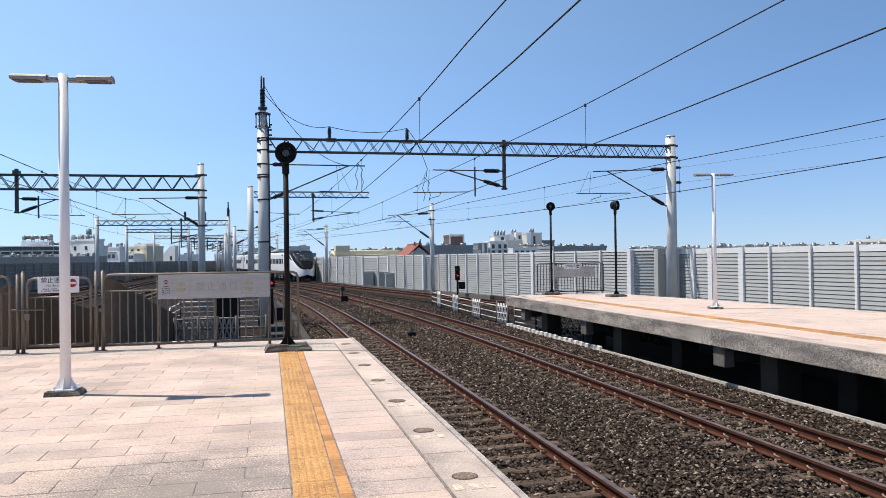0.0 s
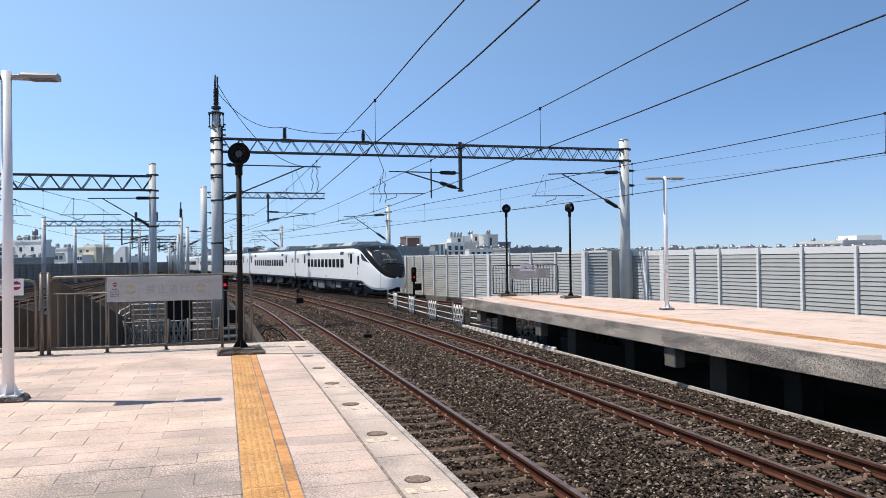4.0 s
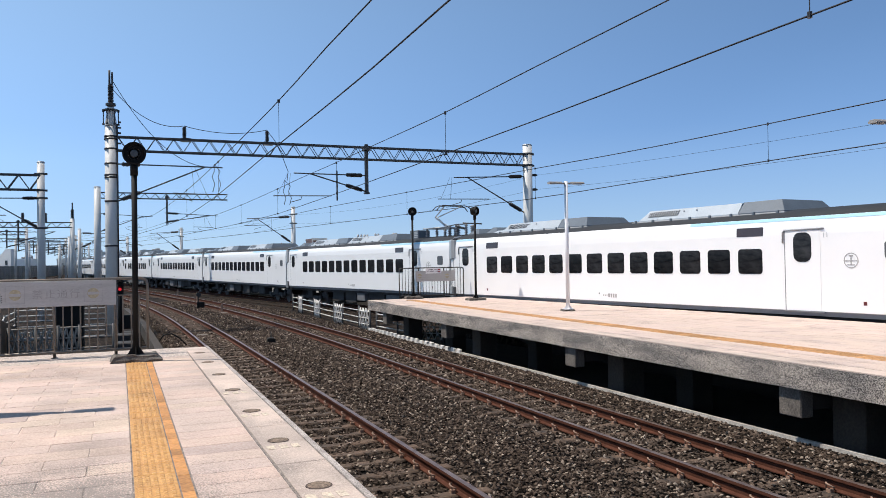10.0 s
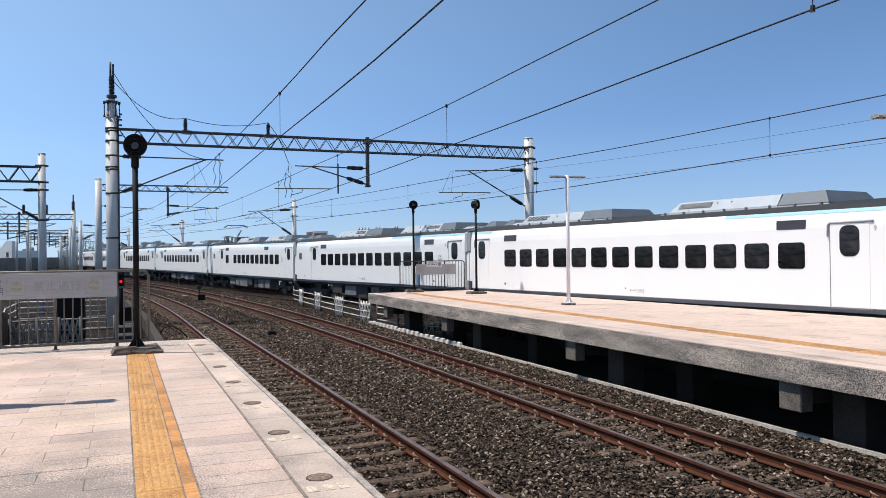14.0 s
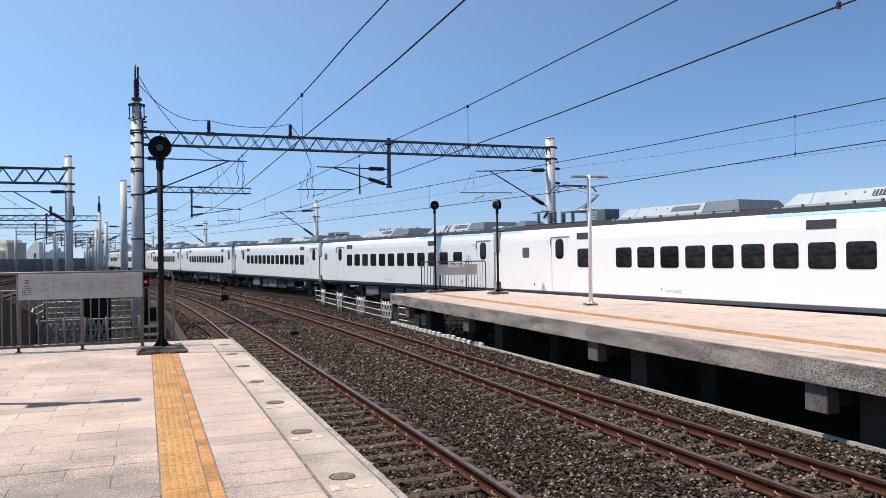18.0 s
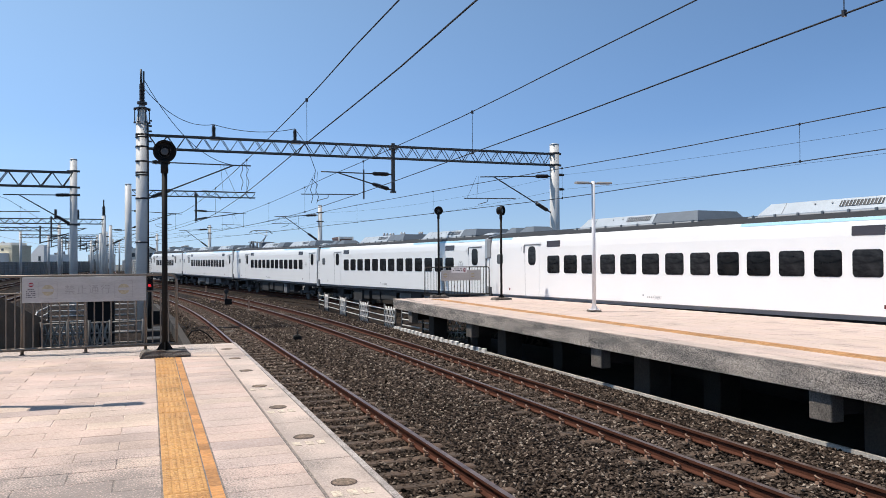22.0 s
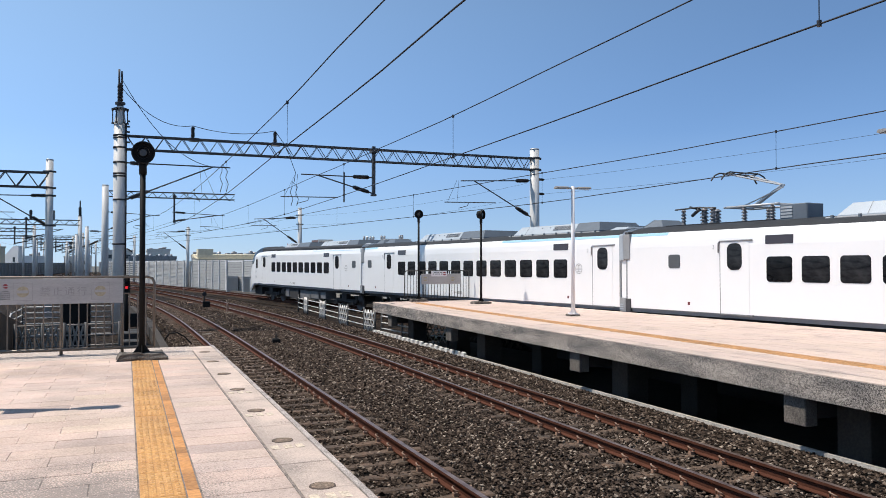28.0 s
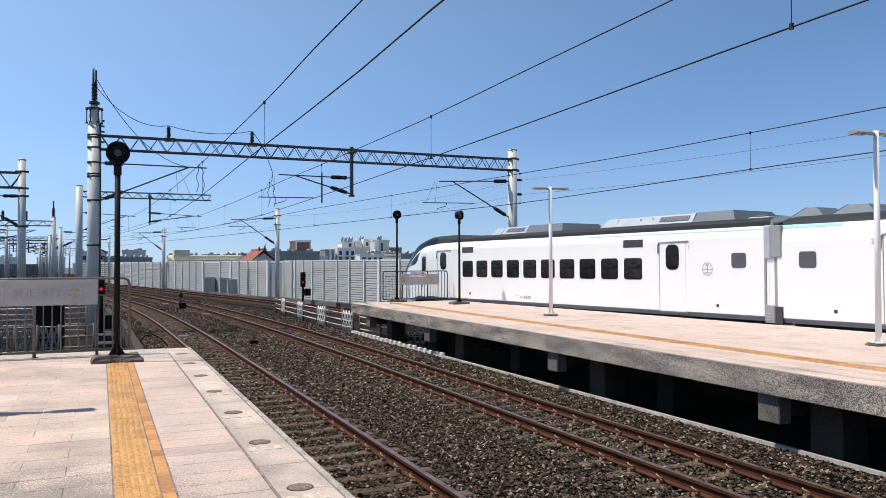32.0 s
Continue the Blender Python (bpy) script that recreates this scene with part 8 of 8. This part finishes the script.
for sgn in (-1, 1):
    bm = bmesh.new()
    q = [(0, -0.2, 3.0), (sgn * 1.78, -0.2, 1.35), (sgn * 1.78, 8.2, 1.35), (0, 8.2, 3.0)]
    lo = [bm.verts.new(p) for p in q]
    hi = [bm.verts.new((p[0], p[1], p[2] + 0.16)) for p in q]
    bm.faces.new(lo)
    bm.faces.new(hi)
    for k in range(4):
        bm.faces.new((lo[k], lo[(k + 1) % 4], hi[(k + 1) % 4], hi[k]))
    bmesh.ops.recalc_face_normals(bm, faces=bm.faces[:])
    part("roof_slope", bm, M_REDROOF, r)
bm = bmesh.new()
tube(bm, [(0, -0.3, 3.15), (0, 8.3, 3.15)], 0.12, 6)
cyl(bm, (0, -0.2, 3.15), (0.1, -0.3, 3.75), 0.16, 0.03, n=6)
cyl(bm, (-0.5, 0.4, 2.9), (-0.5, 0.4, 3.4), 0.1, n=6)
part("ridge", bm, M_REDROOF, r)
house(22, 31, 118, 9, 3.3, M_GREYWALL, "grey flat-roofed house beside the red gable", 1, 4, win=False)
e = house(46.5, 50.0, 200, 8, 7.4, M_BROWNWALL, "dark brown tiled stair tower with a pale frame", 2, 0, win=False)
block(e, -2.0, 2.0, -0.3, 0.0, 6.9, 7.45, M_PALE, "frame")
block(e, -2.0, -1.7, -0.3, 0.0, 2.0, 6.9, M_PALE, "frame")
block(e, 1.6, 2.0, -0.3, 0.0, 2.0, 6.9, M_PALE, "frame")
house(40, 52, 190, 8, 3.2, M_PALE, "pale flat roof with a row of tanks", 1, 11, win=False)
sl = house(54.1, 56.7, 200, 5, 5.1, M_GREYWALL, "slim grey and white block", 1, 0, win=False, parapet=0.2)
block(sl, -0.3, 0.3, -0.3, 0.0, 1.5, 5.2, M_WHITEWALL, "pilaster")
block(sl, 1.0, 1.35, -0.3, 0.0, 1.5, 5.2, M_WHITEWALL, "pilaster")


def pipes(t, xs, y, z, h):
    """Upright steel tanks in a row on a roof."""
    for x in xs:
        bm = bmesh.new()
        cyl(bm, (x, y, z), (x, y, z + h * 0.85), 0.32, n=10)
        cyl(bm, (x, y, z + h * 0.85), (x, y, z + h * 0.85 + 0.12), 0.32, 0.12, n=10)
        part("water_tank", bm, M_TANK, t)


f = house(57.4, 62.3, 200, 7, 5.6, M_WHITEWALL, "white stepped apartment block with upright roof tanks", 1, 0, win=False, parapet=0.3)
block(f, -1.0, 2.3, 1, 5, 5.2, 7.0, M_WHITEWALL)
block(f, -1.2, 2.5, 0.9, 5.1, 7.0, 7.2, M_PALE, "ledge")
pipes(f, (-0.4, 0.5, 1.4, 2.2), 2.5, 7.2, 1.4)
for x, z in ((-1.6, 3.6), (0.2, 3.6), (1.7, 3.6), (-1.6, 2.0), (0.2, 2.0), (1.7, 2.0)):
    block(f, x - 0.4, x + 0.4, -0.06, 0.0, z, z + 1.1, M_PANE, "window")
block(f, -2.45, 2.45, -0.4, 0.0, 3.1, 3.3, M_PALE, "ledge")
block(f, 0.9, 1.7, 0.94, 1.0, 5.8, 6.7, M_PANE, "window")
f2 = house(62.3, 68.4, 201, 7, 5.8, M_PALE, "pale grey apartment block with white roof houses", 1, 0, win=False, parapet=0.3)
block(f2, -2.6, -0.6, 1, 4, 5.5, 7.4, M_WHITEWALL)
block(f2, -0.2, 2.2, 0.6, 4, 5.5, 7.9, M_WHITEWALL)
pipes(f2, (-0.5, 0.3), 3.0, 7.6, 1.3)
block(f2, 0.5, 1.1, 0.54, 0.6, 6.1, 7.1, M_PANE, "window")
f3 = house(66.8, 71.2, 198, 6, 7.7, M_PALE, "taller pale stair block with a roof tank", 1, 0, win=False, parapet=0.3)
block(f3, -2.1, -0.9, -0.4, 0.0, 2.0, 7.5, M_WHITEWALL, "pilaster")
block(f3, -0.2, 0.4, -0.06, 0.0, 4.4, 6.8, M_PANE, "window")
pipes(f3, (-0.1, 0.6), 2.5, 7.5, 1.5)
lw = house(60.5, 70.5, 190, 4, 3.6, M_WHITEWALL, "low white house with tanks before the apartment blocks", 1, 0, win=False, parapet=0.2)
row_of_tanks(lw, -3.0, 5.0, 0.5, 3.4, 8, 0.75)
for k in range(6):
    block(lw, -4.4 + k * 1.5, -3.6 + k * 1.5, -0.06, 0.0, 2.0, 2.9, M_PANE, "window")
house(71.2, 76.3, 202, 8, 5.75, M_GREYWALL, "grey apartment block with a flat roof", 1, 0, win=False)
house(56.5, 68, 150, 10, 3.4, M_GREYWALL, "grey flat roof with a row of tanks", 1, 10, win=False)
house(65.6, 72.2, 160, 10, 3.35, M_WHITEWALL, "white block with a row of roof tanks", 1, 6)
h = thing("town_building", pose(35, 62, 0), "long shed with a light metal roof behind the barrier", "building", "buildings of the town")
bm = bmesh.new()
box(bm, -7.5, 9, 0, 14, -9, 1.2)
part("wall", bm, M_GREYWALL, h)
bm = bmesh.new()
v = [(-8, -0.6, 1.2), (9.5, -0.6, 1.3), (9.5, 14.5, 1.75), (-8, 14.5, 1.65)]
lo = [bm.verts.new(p) for p in v]
hi = [bm.verts.new((p[0], p[1], p[2] + 0.14)) for p in v]
bm.faces.new(hi)
bm.faces.new(lo[::-1])
for k in range(4):
    bm.faces.new((lo[k], lo[(k + 1) % 4], hi[(k + 1) % 4], hi[k]))
bmesh.ops.recalc_face_normals(bm, faces=bm.faces[:])
part("roof", bm, M_METALROOF, h)
house(44, 75, 84, 12, 2.12, M_PALE, "row of flat roofs crowded with steel water tanks", 1, 44, win=False)
house(75, 112, 84, 12, 2.2, M_PALE, "row of flat roofs crowded with steel water tanks", 1, 44, win=False)
house(70, 96, 62, 10, 2.1, M_GREYWALL, "row of flat roofs crowded with steel water tanks", 1, 30, win=False)
k1 = house(93, 106, 100, 10, 3.4, M_PALE, "pale house with a roof pavilion", 1, 4)
block(k1, -2, 3, 2, 6, 2.9, 4.2, M_WHITEWALL)
k2 = house(108, 116, 92, 10, 3.7, M_WHITEWALL, "white houses with roof pavilions", 1, 3)
block(k2, -2.5, 0.5, 2, 6, 3.2, 4.6, M_WHITEWALL)
k3 = house(118, 130, 96, 10, 3.9, M_PALE, "pale tower house with a stepped roof", 1, 3)
block(k3, -3, 3, 2, 6, 3.4, 5.0, M_BROWNWALL)
block(k3, -1.5, 1.5, 2, 6, 5.0, 6.0, M_PALE)
house(100, 150, 60, 10, 2.3, M_PALE, "row of flat roofs crowded with steel water tanks", 1, 36, win=False)


# ---- what moves ----
def motions():
    times = [k * 0.5 for k in range(65)]
    for k, car in enumerate(cars):
        walk(car, [(t, car_pose(k, t)) for t in times])


motions()
